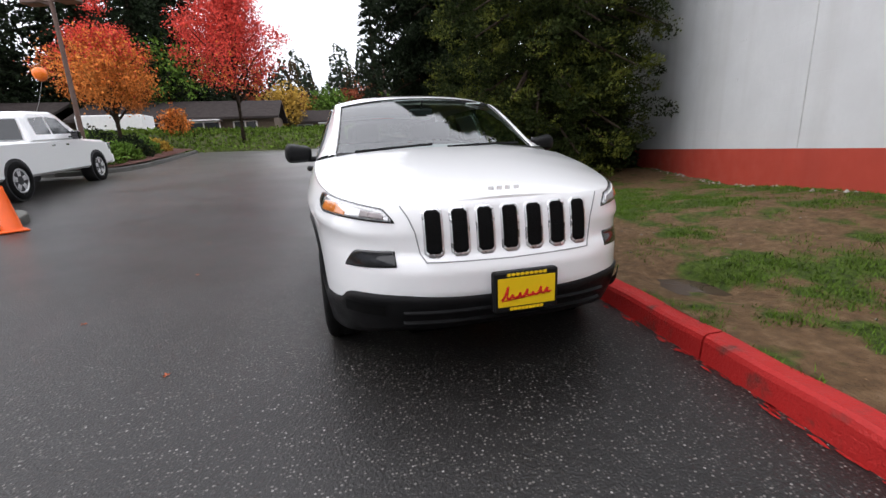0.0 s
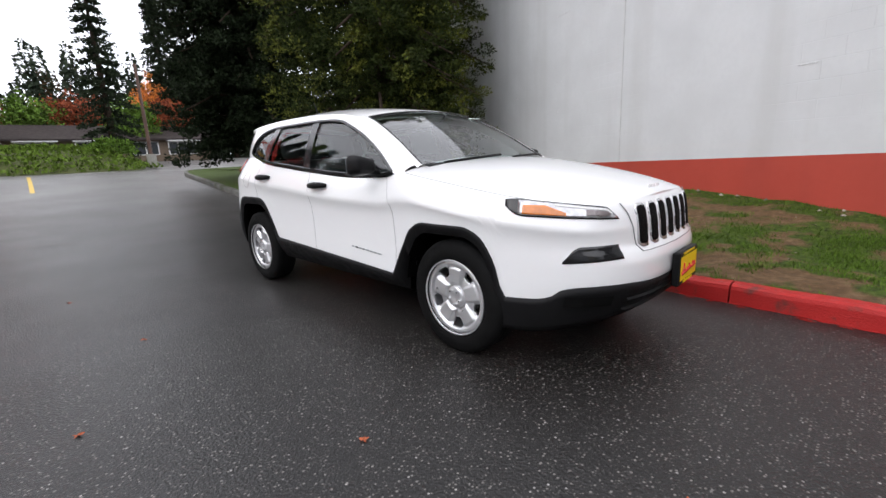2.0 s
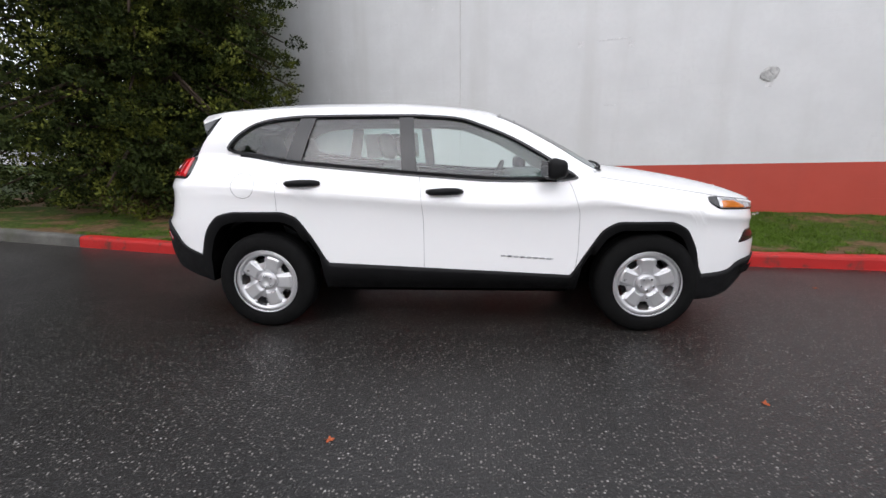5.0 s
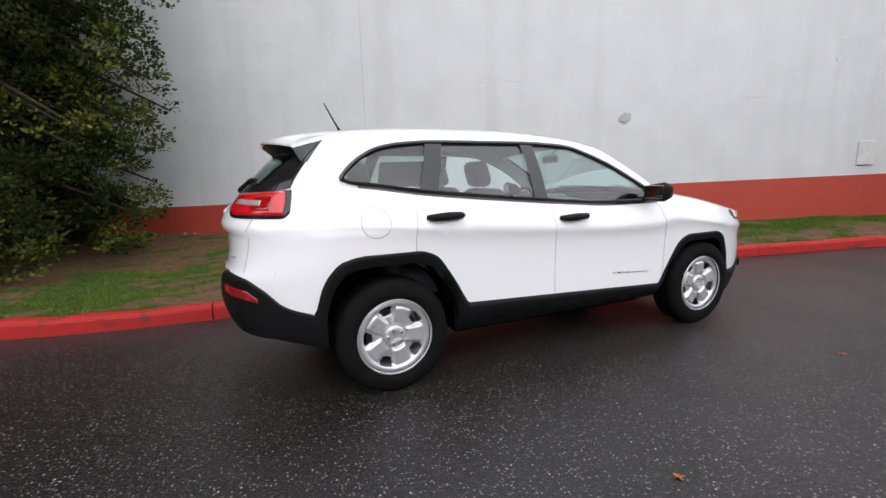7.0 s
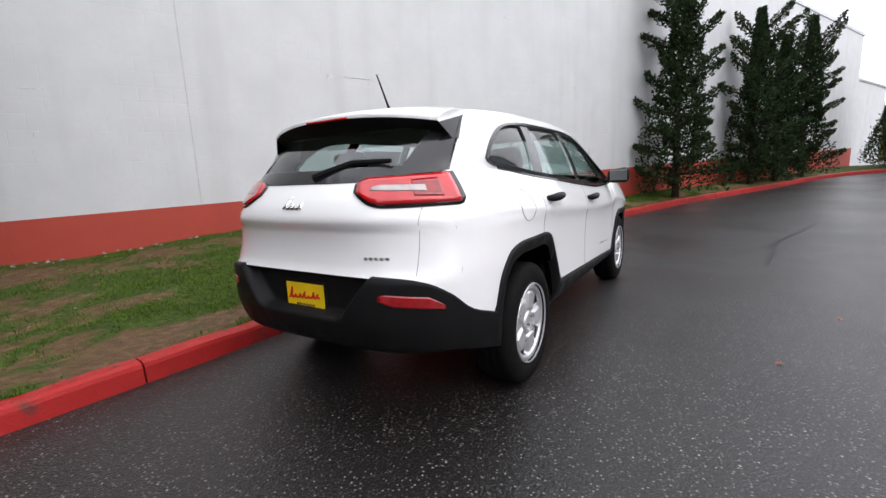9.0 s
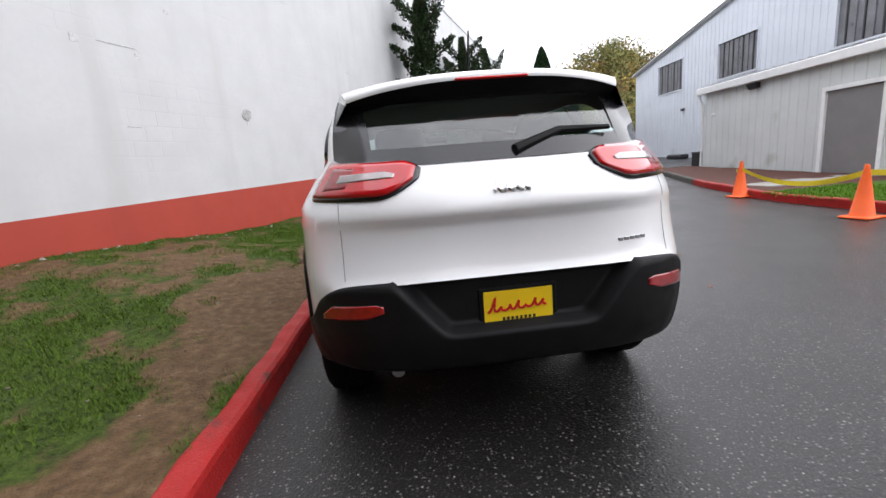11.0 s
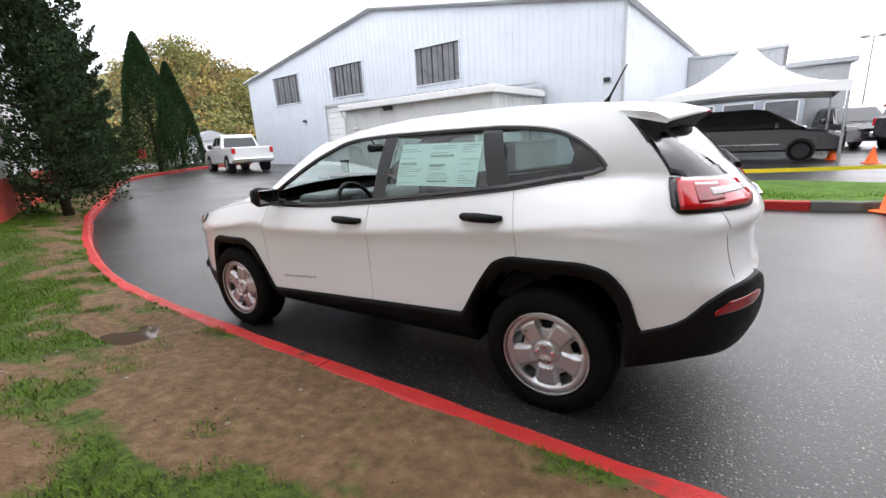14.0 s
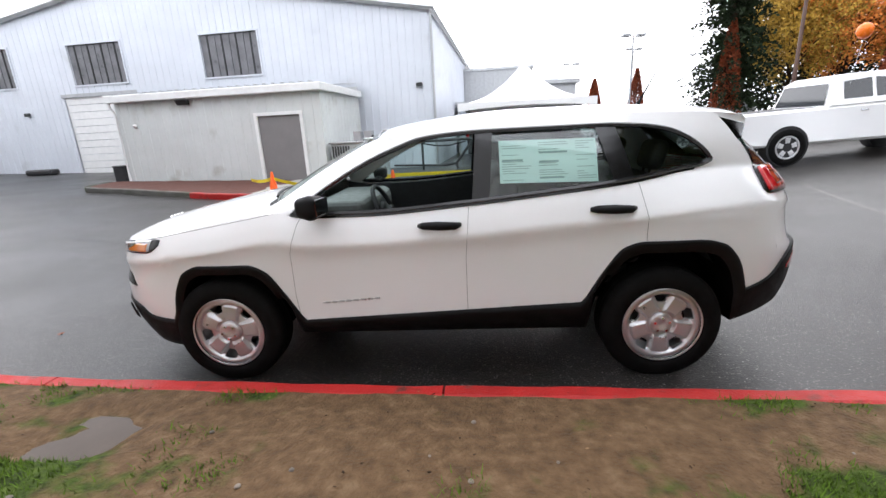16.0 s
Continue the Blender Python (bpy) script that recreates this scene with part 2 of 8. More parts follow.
def block_material(name, col, dirt, along):
    """Painted concrete blocks: shallow joints show through the paint, with chips, stains and rain marks. along: the wall's heading."""
    m = mat(name, col, rough=0.6, var=0.05, scale=1.6)
    n, l = m.node_tree.nodes, m.node_tree.links
    b = n["Principled BSDF"]
    tc = n.new("ShaderNodeTexCoord")
    mp = n.new("ShaderNodeMapping")
    mp.inputs["Rotation"].default_value = (radians(90), 0, 0)
    l.new(tc.outputs["Object"], mp.inputs["Vector"])
    br = n.new("ShaderNodeTexBrick")
    for k, v in (("Scale", 1.0), ("Mortar Size", 0.006), ("Mortar Smooth", 0.7), ("Brick Width", 0.4), ("Row Height", 0.2)):
        br.inputs[k].default_value = v
    l.new(mp.outputs[0], br.inputs["Vector"])
    fade = n.new("ShaderNodeTexNoise")
    fade.inputs["Scale"].default_value = 0.55
    l.new(tc.outputs["Object"], fade.inputs["Vector"])
    fr = n.new("ShaderNodeMapRange")
    l.new(fade.outputs[0], fr.inputs[0])
    fr.inputs[1].default_value, fr.inputs[2].default_value = 0.47, 0.66
    mul = n.new("ShaderNodeMath")
    mul.operation = "MULTIPLY"
    l.new(br.outputs["Fac"], mul.inputs[0])
    l.new(fr.outputs[0], mul.inputs[1])
    fine = n.new("ShaderNodeTexNoise")
    fine.inputs["Scale"].default_value, fine.inputs["Detail"].default_value = 70, 4
    l.new(tc.outputs["Object"], fine.inputs["Vector"])
    h = n.new("ShaderNodeMath")
    h.operation, h.inputs[1].default_value = "MULTIPLY_ADD", 0.12
    l.new(fine.outputs[0], h.inputs[0])
    neg = n.new("ShaderNodeMath")
    neg.operation, neg.inputs[1].default_value = "MULTIPLY", -1.0
    l.new(mul.outputs[0], neg.inputs[0])
    l.new(neg.outputs[0], h.inputs[2])
    bp = n.new("ShaderNodeBump")
    bp.inputs["Strength"].default_value, bp.inputs["Distance"].default_value = 0.5, 0.006
    l.new(h.outputs[0], bp.inputs["Height"])
    l.new(bp.outputs[0], b.inputs["Normal"])
    old = b.inputs["Base Color"].links[0].from_socket
    streak = n.new("ShaderNodeTexNoise")
    sm = n.new("ShaderNodeMapping")
    sm.inputs["Scale"].default_value = (1.3, 1.3, 0.12)
    l.new(tc.outputs["Object"], sm.inputs["Vector"])
    l.new(sm.outputs[0], streak.inputs["Vector"])
    streak.inputs["Scale"].default_value, streak.inputs["Detail"].default_value = 1.6, 8
    sr = n.new("ShaderNodeMapRange")
    l.new(streak.outputs[0], sr.inputs[0])
    sr.inputs[1].default_value, sr.inputs[2].default_value, sr.inputs[4].default_value = 0.5, 0.8, 0.55
    mx = n.new("ShaderNodeMix")
    mx.data_type = "RGBA"
    l.new(sr.outputs[0], mx.inputs[0])
    l.new(old, mx.inputs[6])
    mx.inputs[7].default_value = (*dirt, 1)
    l.new(mx.outputs[2], b.inputs["Base Color"])
    return m


ASPHALT, VERGE = asphalt_material(), verge_material()
CONCRETE = mat("weathered_concrete", (0.30, 0.29, 0.26), 0.75, var=0.2, scale=3, bump=0.5, bscale=90, col2=(0.13, 0.13, 0.10), col2_at=0.6)
KERB_RED = mat("red_kerb_paint", (0.36, 0.018, 0.016), 0.5, var=0.25, scale=4, bump=0.6, bscale=80, col2=(0.14, 0.035, 0.028), col2_scale=7, col2_at=0.58, random=0.12, spec=0.3)
WALL_WHITE = block_material("white_painted_block", (0.61, 0.617, 0.617), (0.49, 0.49, 0.475), 0)
WALL_RED = block_material("red_painted_block", (0.43, 0.058, 0.036), (0.34, 0.05, 0.035), 0)
SIDING = mat("pale_metal_siding", (0.62, 0.65, 0.70), 0.5, var=0.05, scale=0.8, bump=0.05, bscale=20, col2=(0.52, 0.54, 0.57), col2_scale=0.7, col2_at=0.62)
ANNEX_SIDING = mat("cream_metal_siding", (0.60, 0.62, 0.61), 0.5, var=0.05, scale=1.2, bump=0.05, bscale=20, col2=(0.46, 0.46, 0.43), col2_scale=1.0, col2_at=0.6)
TRIM_GREY = mat("grey_metal_trim", (0.42, 0.43, 0.44), 0.45, var=0.08, metal=0.2)
ROOF_METAL = mat("metal_roof", (0.45, 0.46, 0.47), 0.4, metal=0.6, var=0.1)
DOOR_GREY = mat("grey_door_paint", (0.21, 0.20, 0.20), 0.5, var=0.06, scale=2)
PANEL_DARK = mat("translucent_panel", (0.16, 0.16, 0.17), 0.35, var=0.25, scale=2.0)
BARK = mat("dark_bark", (0.040, 0.029, 0.021), 0.9, var=0.35, scale=8, bump=1.0, bscale=30, spec=0.12)
CEDAR = mat("cedar_foliage", (0.022, 0.031, 0.008), 0.8, var=0.5, scale=3, random=0.6, island=True, col2=(0.125, 0.140, 0.024), col2_scale=1.5, col2_at=0.52, spec=0.1)
CEDAR_DARK = mat("dark_conifer_foliage", (0.013, 0.020, 0.009), 0.8, var=0.45, scale=2, random=0.6, island=True, spec=0.12)
JUNIPER = mat("juniper_foliage", (0.026, 0.044, 0.018), 0.75, var=0.3, scale=3, random=0.6, island=True, spec=0.12)
ARBOR = mat("arborvitae_foliage", (0.020, 0.042, 0.014), 0.8, var=0.3, scale=3, random=0.5, island=True, spec=0.12)
RED_LEAF = mat("red_maple_leaf", (0.58, 0.070, 0.050), 0.65, var=0.25, scale=1, random=0.5, island=True, spec=0.12)
ORANGE_LEAF = mat("orange_maple_leaf", (0.62, 0.22, 0.05), 0.65, var=0.3, scale=0.6, random=0.5, island=True, spec=0.12)
GOLD_LEAF = mat("gold_leaf", (0.40, 0.25, 0.045), 0.65, var=0.3, scale=0.6, random=0.5, island=True, spec=0.12)
RUST_LEAF = mat("rust_leaf", (0.20, 0.050, 0.022), 0.65, var=0.3, scale=0.6, random=0.5, island=True, spec=0.12)
SHRUB = mat("shrub_leaf", (0.085, 0.15, 0.022), 0.7, var=0.3, scale=2, random=0.6, island=True, spec=0.12)
IVY = mat("ground_cover_leaf", (0.095, 0.150, 0.022), 0.75, var=0.3, scale=2, random=0.6, island=True, spec=0.12)
BLADE = mat("grass_blade", (0.070, 0.122, 0.013), 0.65, var=0.35, scale=1.2, random=0.35, island=True, spec=0.12)
ORANGE = mat("orange_plastic", (0.95, 0.13, 0.015), 0.45, var=0.06, scale=4)
YELLOW_TAPE = mat("yellow_tape", (0.80, 0.62, 0.03), 0.4, var=0.06)
TENT_WHITE = mat("white_tent_fabric", (0.82, 0.82, 0.81), 0.6, var=0.03)
MULCH = mat("red_bark_mulch", (0.085, 0.028, 0.018), 0.85, var=0.5, scale=30, bump=1.0, bscale=60)
ROOF_SHINGLE = mat("dark_shingle_roof", (0.045, 0.037, 0.035), 0.9, spec=0.1, var=0.25, scale=3, bump=0.5, bscale=20)
HOUSE_WALL = mat("brown_house_wall", (0.12, 0.085, 0.060), 0.75, var=0.15)
WHITE_PAINT = mat("white_paint", (0.78, 0.78, 0.77), 0.5, var=0.05)
POLE_BROWN = mat("brown_pole_paint", (0.10, 0.055, 0.040), 0.5, var=0.15)
POLE_GREY = mat("grey_pole", (0.35, 0.36, 0.37), 0.5, var=0.1)
STEEL = mat("galvanised_steel", (0.45, 0.46, 0.47), 0.35, metal=0.8, var=0.12)
DARK_METAL = mat("dark_metal", (0.03, 0.03, 0.032), 0.5, var=0.15)
STRIPE_YELLOW = mat("yellow_road_paint", (0.60, 0.40, 0.05), 0.55, var=0.15, scale=6)
STRIPE_WHITE = mat("white_road_paint", (0.45, 0.45, 0.44), 0.55, var=0.2, scale=6)


# ---- ground: asphalt yard that dips where the car stands and rises all round ----
def ramp(s, k=1.5):
    return 0.0 if s <= 0 else s * s / (s + k)


def ground_z(x, y):
    ease = lambda v: min(1, max(0, v)) ** 2 * (3 - 2 * min(1, max(0, v)))
    rise = 1 - ease((-y - 10) / 6) * ease((x + 22) / 9)
    return 0.064 * ramp(min(-x - 2.6, 20)) * rise + 0.022 * ramp(min(x - 3, 22)) + 0.014 * ramp(min(-y - 3, 10)) + 0.035 * ramp(min(-x - 30, 26))


def spread(near, far, step, growth=1.25):
    out, d = [0.0], step
    while out[-1] < far:
        out.append(out[-1] + d)
        if out[-1] > near:
            d *= growth
    return [-v for v in out[:0:-1]] + out


gx, gy = spread(26, 700, 0.8), spread(20, 700, 0.8)
verts = [(x, y, ground_z(x, y)) for x in gx for y in gy]
ny = len(gy)
faces = [(i * ny + j, (i + 1) * ny + j, (i + 1) * ny + j + 1, i * ny + j + 1) for i in range(len(gx) - 1) for j in range(ny - 1)]
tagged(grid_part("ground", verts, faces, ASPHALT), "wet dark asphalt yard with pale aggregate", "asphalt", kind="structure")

# kerb along the verge, and the wall's line
KERB = smooth_path([(-17.6, 9.5), (-18.6, 6.2), (-18.3, 3.6), (-17.0, 2.62), (-12, 2.05), (-7, 1.52), (-4.9, 1.38), (-3.3, 1.27), (-1.5, 1.205), (0.2, 1.155),
                    (1.5, 1.10), (3.0, 1.0), (4.3, 0.80), (5.8, 0.43), (7.3, -0.02), (9.0, -0.62), (10.5, -1.18), (15.5, -3.45), (19.5, -5.2), (22.0, -6.9),
                    (23.8, -9.2), (25.2, -12), (26, -16)], 0.175)
WALL_A, WALL_B = np.array((-7.95, 8.20)), np.array((29.6, -7.95))
WALL_DIR = (WALL_B - WALL_A) / np.linalg.norm(WALL_B - WALL_A)
WALL_OUT = np.array((WALL_DIR[1], -WALL_DIR[0]))
if WALL_OUT[1] > 0:
    WALL_OUT = -WALL_OUT


def stripe_z(x):
    return 0.945 + 0.0245 * x


def wall_foot(x):
    """Height of the soil against the wall."""
    return 0.27 + 0.013 * max(x, 0) + 0.24 * math.exp(-((x - 1.0) / 2.2) ** 2) + 0.10 * math.exp(-((x + 5) / 3.0) ** 2)


def side(path, i):
    a, b = path[max(i - 1, 0)], path[min(i + 1, len(path) - 1)]
    d = (b - a) / np.linalg.norm(b - a)
    return np.array((-d[1], d[0]))


KERB_GREY = mat("mossy_kerb", (0.10, 0.098, 0.088), 0.8, var=0.3, scale=3, bump=0.6, bscale=70, col2=(0.05, 0.055, 0.03), col2_at=0.55)
# kerb stones: rounded concrete, painted red from x = -5 on
kerb = thing("kerb", "concrete kerb painted red along the verge", "kerb", kind="structure")
SECTION = [(0.0, -0.06), (0.012, 0.105), (0.022, 0.13), (0.045, 0.143), (0.13, 0.146), (0.152, 0.138), (0.16, 0.12), (0.16, -0.06)]


def kerb_stones(path, parent, first=0, per=14, top=1.0, red=lambda p: True):
    for k in range(first, len(path) - 1, per):
        idx = range(k, min(k + per, len(path) - 1) + 1)
        rows = []
        for j in idx:
            nrm = side(path, j)
            p = path[j]
            cut = 0.006 * ((j == idx[0]) - (j == idx[-1]))
            t = np.array((nrm[1], -nrm[0])) * cut
            wob = 0.004 * math.sin(j * 1.7) + 0.003 * math.sin(j * 0.6)
            rows.append([(p[0] + t[0] + nrm[0] * o, p[1] + t[1] + nrm[1] * o, ground_z(p[0], p[1]) + (h * top + (wob if h > 0 else 0))) for o, h in SECTION])
        w = len(SECTION)
        v = [q for r in rows for q in r]
        f = [(a * w + b, a * w + b + 1, (a + 1) * w + b + 1, (a + 1) * w + b) for a in range(len(rows) - 1) for b in range(w - 1)]
        f += [tuple(range(w - 1, -1, -1)), tuple((len(rows) - 1) * w + b for b in range(w))]
        ob = grid_part("kerb_stone", v, f, KERB_RED if red(path[k]) else KERB_GREY, parent, smooth=False)


JOINT = int(np.abs(KERB[:, 0] + 4.9).argmin()) % 14
kerb_stones(KERB[:JOINT + 1], kerb, red=lambda p: False)
kerb_stones(KERB, kerb, JOINT, red=lambda p: p[0] > -5.0)

# the verge between kerb and wall
def verge_height(x, y, w, zk, zw):
    hump = 0.05 * math.sin(x * 0.9 + 1.2) * math.sin(w * 3.1) + 0.05 * noise.noise((x * 0.8, y * 0.8, 0.3)) + 0.025 * noise.noise((x * 2.7, y * 2.7, 1.3)) + 0.014 * noise.noise((x * 7, y * 7, 2.3))
    s = min(1.0, w * 6)
    z = zk + (zw - zk) * (w ** 1.3) + hump * s
    d = math.hypot((x - 1.72) / 0.29, (y - 1.62) / 0.19)
    if d < 1.5:
        f = min(1, max(0, (1.5 - d) / 0.5))
        z = z * (1 - f) + (PUDDLE_Z - 0.016 + 0.016 * min(1, d * d) + 0.022 * noise.noise((x * 6, y * 6, 3.1))) * f
    return z


CROSS = 44
PUDDLE_Z = 0.125
vv, bare = [], []
for i in range(len(KERB)):
    p, nrm = KERB[i], side(KERB, i)
    a = p + nrm * (0.124 + 0.008 * noise.noise((p[0] * 1.3, p[1] * 1.3, 4.0)))
    if p[0] < -8.2:
        b = a + nrm * 9.0
        b = np.array((min(max(b[0], -19), -6.0), max(b[1], a[1] + 4)))
    else:
        # to the wall, straight across
        across = WALL_OUT * -1
        s = np.dot(WALL_A - a, -WALL_OUT) / np.dot(across, -WALL_OUT)
        mixed = a + across * s
        if p[0] < -3:
            q = np.array((a[0], WALL_A[1] + (a[0] - WALL_A[0]) * WALL_DIR[1] / WALL_DIR[0]))
            f = min(1, (-3 - p[0]) / 4)
            mixed = mixed * (1 - f) + q * f
        b = mixed
        if p[0] > 23:
            b = a + nrm * 3.0
    zk, zw = ground_z(*p) + 0.143, wall_foot(b[0]) if -8.2 <= p[0] <= 23 else ground_z(*b) + 0.22
    for j in range(CROSS):
        w = (j / (CROSS - 1)) ** 1.25
        q = a + (b - a) * w
        vv.append((q[0], q[1], verge_height(q[0], q[1], w, zk, zw)))
        dist = np.linalg.norm(q - a)
        worn = 0.50 * math.exp(-(dist / (0.60 + 0.55 * math.exp(-((p[0] - 0.9) / 1.3) ** 2) + 0.2 * noise.noise((p[0] * 0.7, 0, 3.0)))) ** 2) if p[0] > -3.5 else 0.2 * math.exp(-(dist / 0.5) ** 2)
        worn += 0.42 * math.exp(-((q[0] - 1.5) / 1.0) ** 2 - ((q[1] - 3.0) / 0.55) ** 2) + 0.25 * math.exp(-((q[0] + 2.1) / 0.7) ** 2 - ((dist - 1.5) / 0.35) ** 2)
        worn -= 0.34 * math.exp(-(dist / 0.10) ** 2) * (0.5 + noise.noise((p[0] * 2.3, p[1] * 2.3, 8.0))) * (p[0] > -3.5)
        worn += 0.75 * math.exp(-((q[0] + 5.4) / 2.6) ** 2 - ((q[1] - 4.6) / 1.7) ** 2)
        worn += 0.22 * math.exp(-((w - 0.85) / 0.10) ** 2) * (p[0] < 6)
        for tx, ty, tr, ta in ((-0.1, 1.97, 0.42, 0.42), (-1.75, 1.85, 0.38, -0.22), (1.55, 1.90, 0.2, -0.35), (0.75, 2.3, 0.25, -0.22), (0.71, 1.46, 0.09, -0.4)):
            worn += ta * math.exp(-((q[0] - tx) ** 2 + (q[1] - ty) ** 2) / tr ** 2)
        worn -= 0.3 * min(1, max(0, (-q[0] - 8.5) / 1.5))
        bare.append(min(0.75, worn + 0.27 - 0.12 * min(1, max(0, q[0] - 1.6)) + 0.26 * noise.noise((q[0] * 6.0, q[1] * 6.0, 2.0)) + 0.26 * noise.noise((q[0] * 0.9, q[1] * 0.9, 5.0)) + 0.52 * noise.noise((q[0] * 2.6, q[1] * 3.1, 7.0))))
ff = [(i * CROSS + j, (i + 1) * CROSS + j, (i + 1) * CROSS + j + 1, i * CROSS + j + 1) for i in range(len(KERB) - 1) for j in range(CROSS - 1)]
verge = tagged(grid_part("grass_verge", vv, ff, VERGE), "patchy green grass worn to wet brown mud", "grass", kind="structure")
verge.data.attributes.new("bare", "FLOAT", "POINT").data.foreach_set("value", bare)

# grass blades on the verge
rng = random.Random(4)
bv, bf = [], []
for i in range(len(KERB) - 1):
    for j in range(CROSS - 1):
        k = i * CROSS + j
        x, y, z = vv[k]
        if not (-6 < x < 12) or math.hypot((x - 1.72) / 0.30, (y - 1.62) / 0.19) < 1:
            continue
        grow = 0.56 - bare[k] - 0.5 * (noise.noise((x * 1.6, y * 1.6, 9.0)) * 0.5)
        near = 1.0 if -4 < x < 4.5 else 0.45
        for _ in range(int(max(0, grow) * 190 * near + rng.random())):
            if grow <= 0.02 and rng.random() > 0.1:
                continue
            u, w = rng.random(), rng.random()
            a, b, c = (np.array(vv[k]), np.array(vv[k + CROSS]), np.array(vv[k + 1]))
            p = a + (b - a) * u + (c - a) * w
            h, ang, lean = rng.uniform(0.012, 0.036), rng.random() * math.tau, rng.uniform(0.4, 1.3)
            wx, wy = 0.0032 * math.cos(ang), 0.0032 * math.sin(ang)
            lx, ly = -math.sin(ang) * lean * h, math.cos(ang) * lean * h
            n0 = len(bv)
            bv += [(p[0] - wx, p[1] - wy, p[2] - 0.004), (p[0] + wx, p[1] + wy, p[2] - 0.004), (p[0] + lx, p[1] + ly, p[2] + h)]
            bf.append((n0, n0 + 1, n0 + 2))
tagged(grid_part("grass_blades", bv, bf, BLADE, smooth=False), "short green grass blades growing on the verge", "grass", kind="stuff")


# ---- long block building along the verge ----
WALL_YAW = math.atan2(WALL_DIR[1], WALL_DIR[0])
LONG = float(np.linalg.norm(WALL_B - WALL_A))
hall = thing("block_building", "white painted block building with a red base band", "building", kind="structure")
hall.matrix_world = Matrix.Translation((*WALL_A, 0)) @ Matrix.Rotation(WALL_YAW, 4, "Z")


def wall_slab(name, x0, x1, low, high, y0, y1, material, parent, steps=60):
    """A wall in its own frame: x along, y through, with sloping foot and head."""
    v, f = [], []
    for i in range(steps + 1):
        x = x0 + (x1 - x0) * i / steps
        v += [(x, y0, low(x)), (x, y0, high(x)), (x, y1, high(x)), (x, y1, low(x))]
    for i in range(steps):
        a, b = i * 4, i * 4 + 4
        for k in range(4):
            f.append((a + k, b + k, b + (k + 1) % 4, a + (k + 1) % 4))
    f += [(0, 1, 2, 3), (steps * 4 + 3, steps * 4 + 2, steps * 4 + 1, steps * 4)]
    return grid_part(name, v, f, material, parent, smooth=False)


def world_x(u):
    return WALL_A[0] + u * WALL_DIR[0]


wall_slab("wall_base", 0, LONG, lambda u: -0.3, lambda u: stripe_z(world_x(u)), 0, 0.3, WALL_RED, hall).data.name = "wall_base"
wall_slab("wall_upper", 0, LONG, lambda u: stripe_z(world_x(u)), lambda u: 7.55, 0, 0.3, WALL_WHITE, hall)
wall_slab("wall_return", 0, 0.3, lambda u: -0.3, lambda u: 7.5, 0.3, 20, WALL_WHITE, hall, 1)
wall_slab("wall_return", LONG - 0.3, LONG, lambda u: -0.3, lambda u: 7.5, 0.3, 20, WALL_WHITE, hall, 1)
wall_slab("wall_back", 0, LONG, lambda u: -0.3, lambda u: 7.5, 20, 20.3, WALL_WHITE, hall, 1)
box("roof", (-0.1, -0.04, 7.55), (LONG + 0.1, 20.4, 7.7), ROOF_METAL, hall)
# lower white extension past the long wall
wall_slab("extension_wall", LONG + 0.02, LONG + 9, lambda u: -0.3, lambda u: 5.6, 0.6, 0.9, WALL_WHITE, hall, 1)
wall_slab("extension_end", LONG + 8.7, LONG + 9, lambda u: -0.3, lambda u: 5.55, 0.9, 14, WALL_WHITE, hall, 1)
box("extension_roof", (LONG - 0.02, 0.55, 5.6), (LONG + 9.1, 14.0, 5.72), ROOF_METAL, hall)


def on_wall(x, z, proud=0.0):
    """A world place on the wall's face."""
    u = (x - WALL_A[0]) / WALL_DIR[0]
    p = WALL_A + WALL_DIR * u + WALL_OUT * proud
    return Vector((p[0], p[1], z))


face = Matrix.Rotation(WALL_YAW, 4, "Z")
# control joint, vent cover, patched hole
box("control_joint", (-0.006, -0.008, stripe_z(0)), (0.006, 0.01, 7.5), mat("joint_sealant", (0.50, 0.50, 0.49), 0.7), hall, m=hall.matrix_world.inverted() @ Matrix.Translation(on_wall(-0.07, 0)) @ face)
vent = thing("wall_vent", "small white metal vent cover on the block wall", "vent")
vent.matrix_world = Matrix.Translation(on_wall(8.47, 1.55)) @ face
box("vent_cover", (-0.16, -0.03, -0.22), (0.16, 0.0, 0.22), mat("vent_paint", (0.60, 0.60, 0.59), 0.5), vent, 0.008)
patch = thing("wall_patch", "round patched hole in the painted wall", "wall patch")
patch.matrix_world = Matrix.Translation(on_wall(4.32, 2.29)) @ face
bm = bmesh.new()
for k, (dx, dz, r) in enumerate(((0, 0, 0.10), (0.05, 0.03, 0.06), (-0.05, -0.02, 0.07), (0.0, -0.06, 0.05))):
    add_lathe(bm, [(r, 0.0), (r * 0.9, -0.012), (r * 0.55, -0.016), (r * 0.2, -0.008), (0.001, -0.006)], 14, "y", Matrix.Translation((dx, 0, dz)))
part("plaster", bm, mat("rough_filler", (0.44, 0.44, 0.43), 0.8, var=0.3, scale=20, bump=1, bscale=60), patch, smooth=True)
rng = random.Random(8)
CHIP = mat("chipped_filler", (0.62, 0.62, 0.62), 0.8, var=0.2, scale=20, bump=1.0, bscale=40)
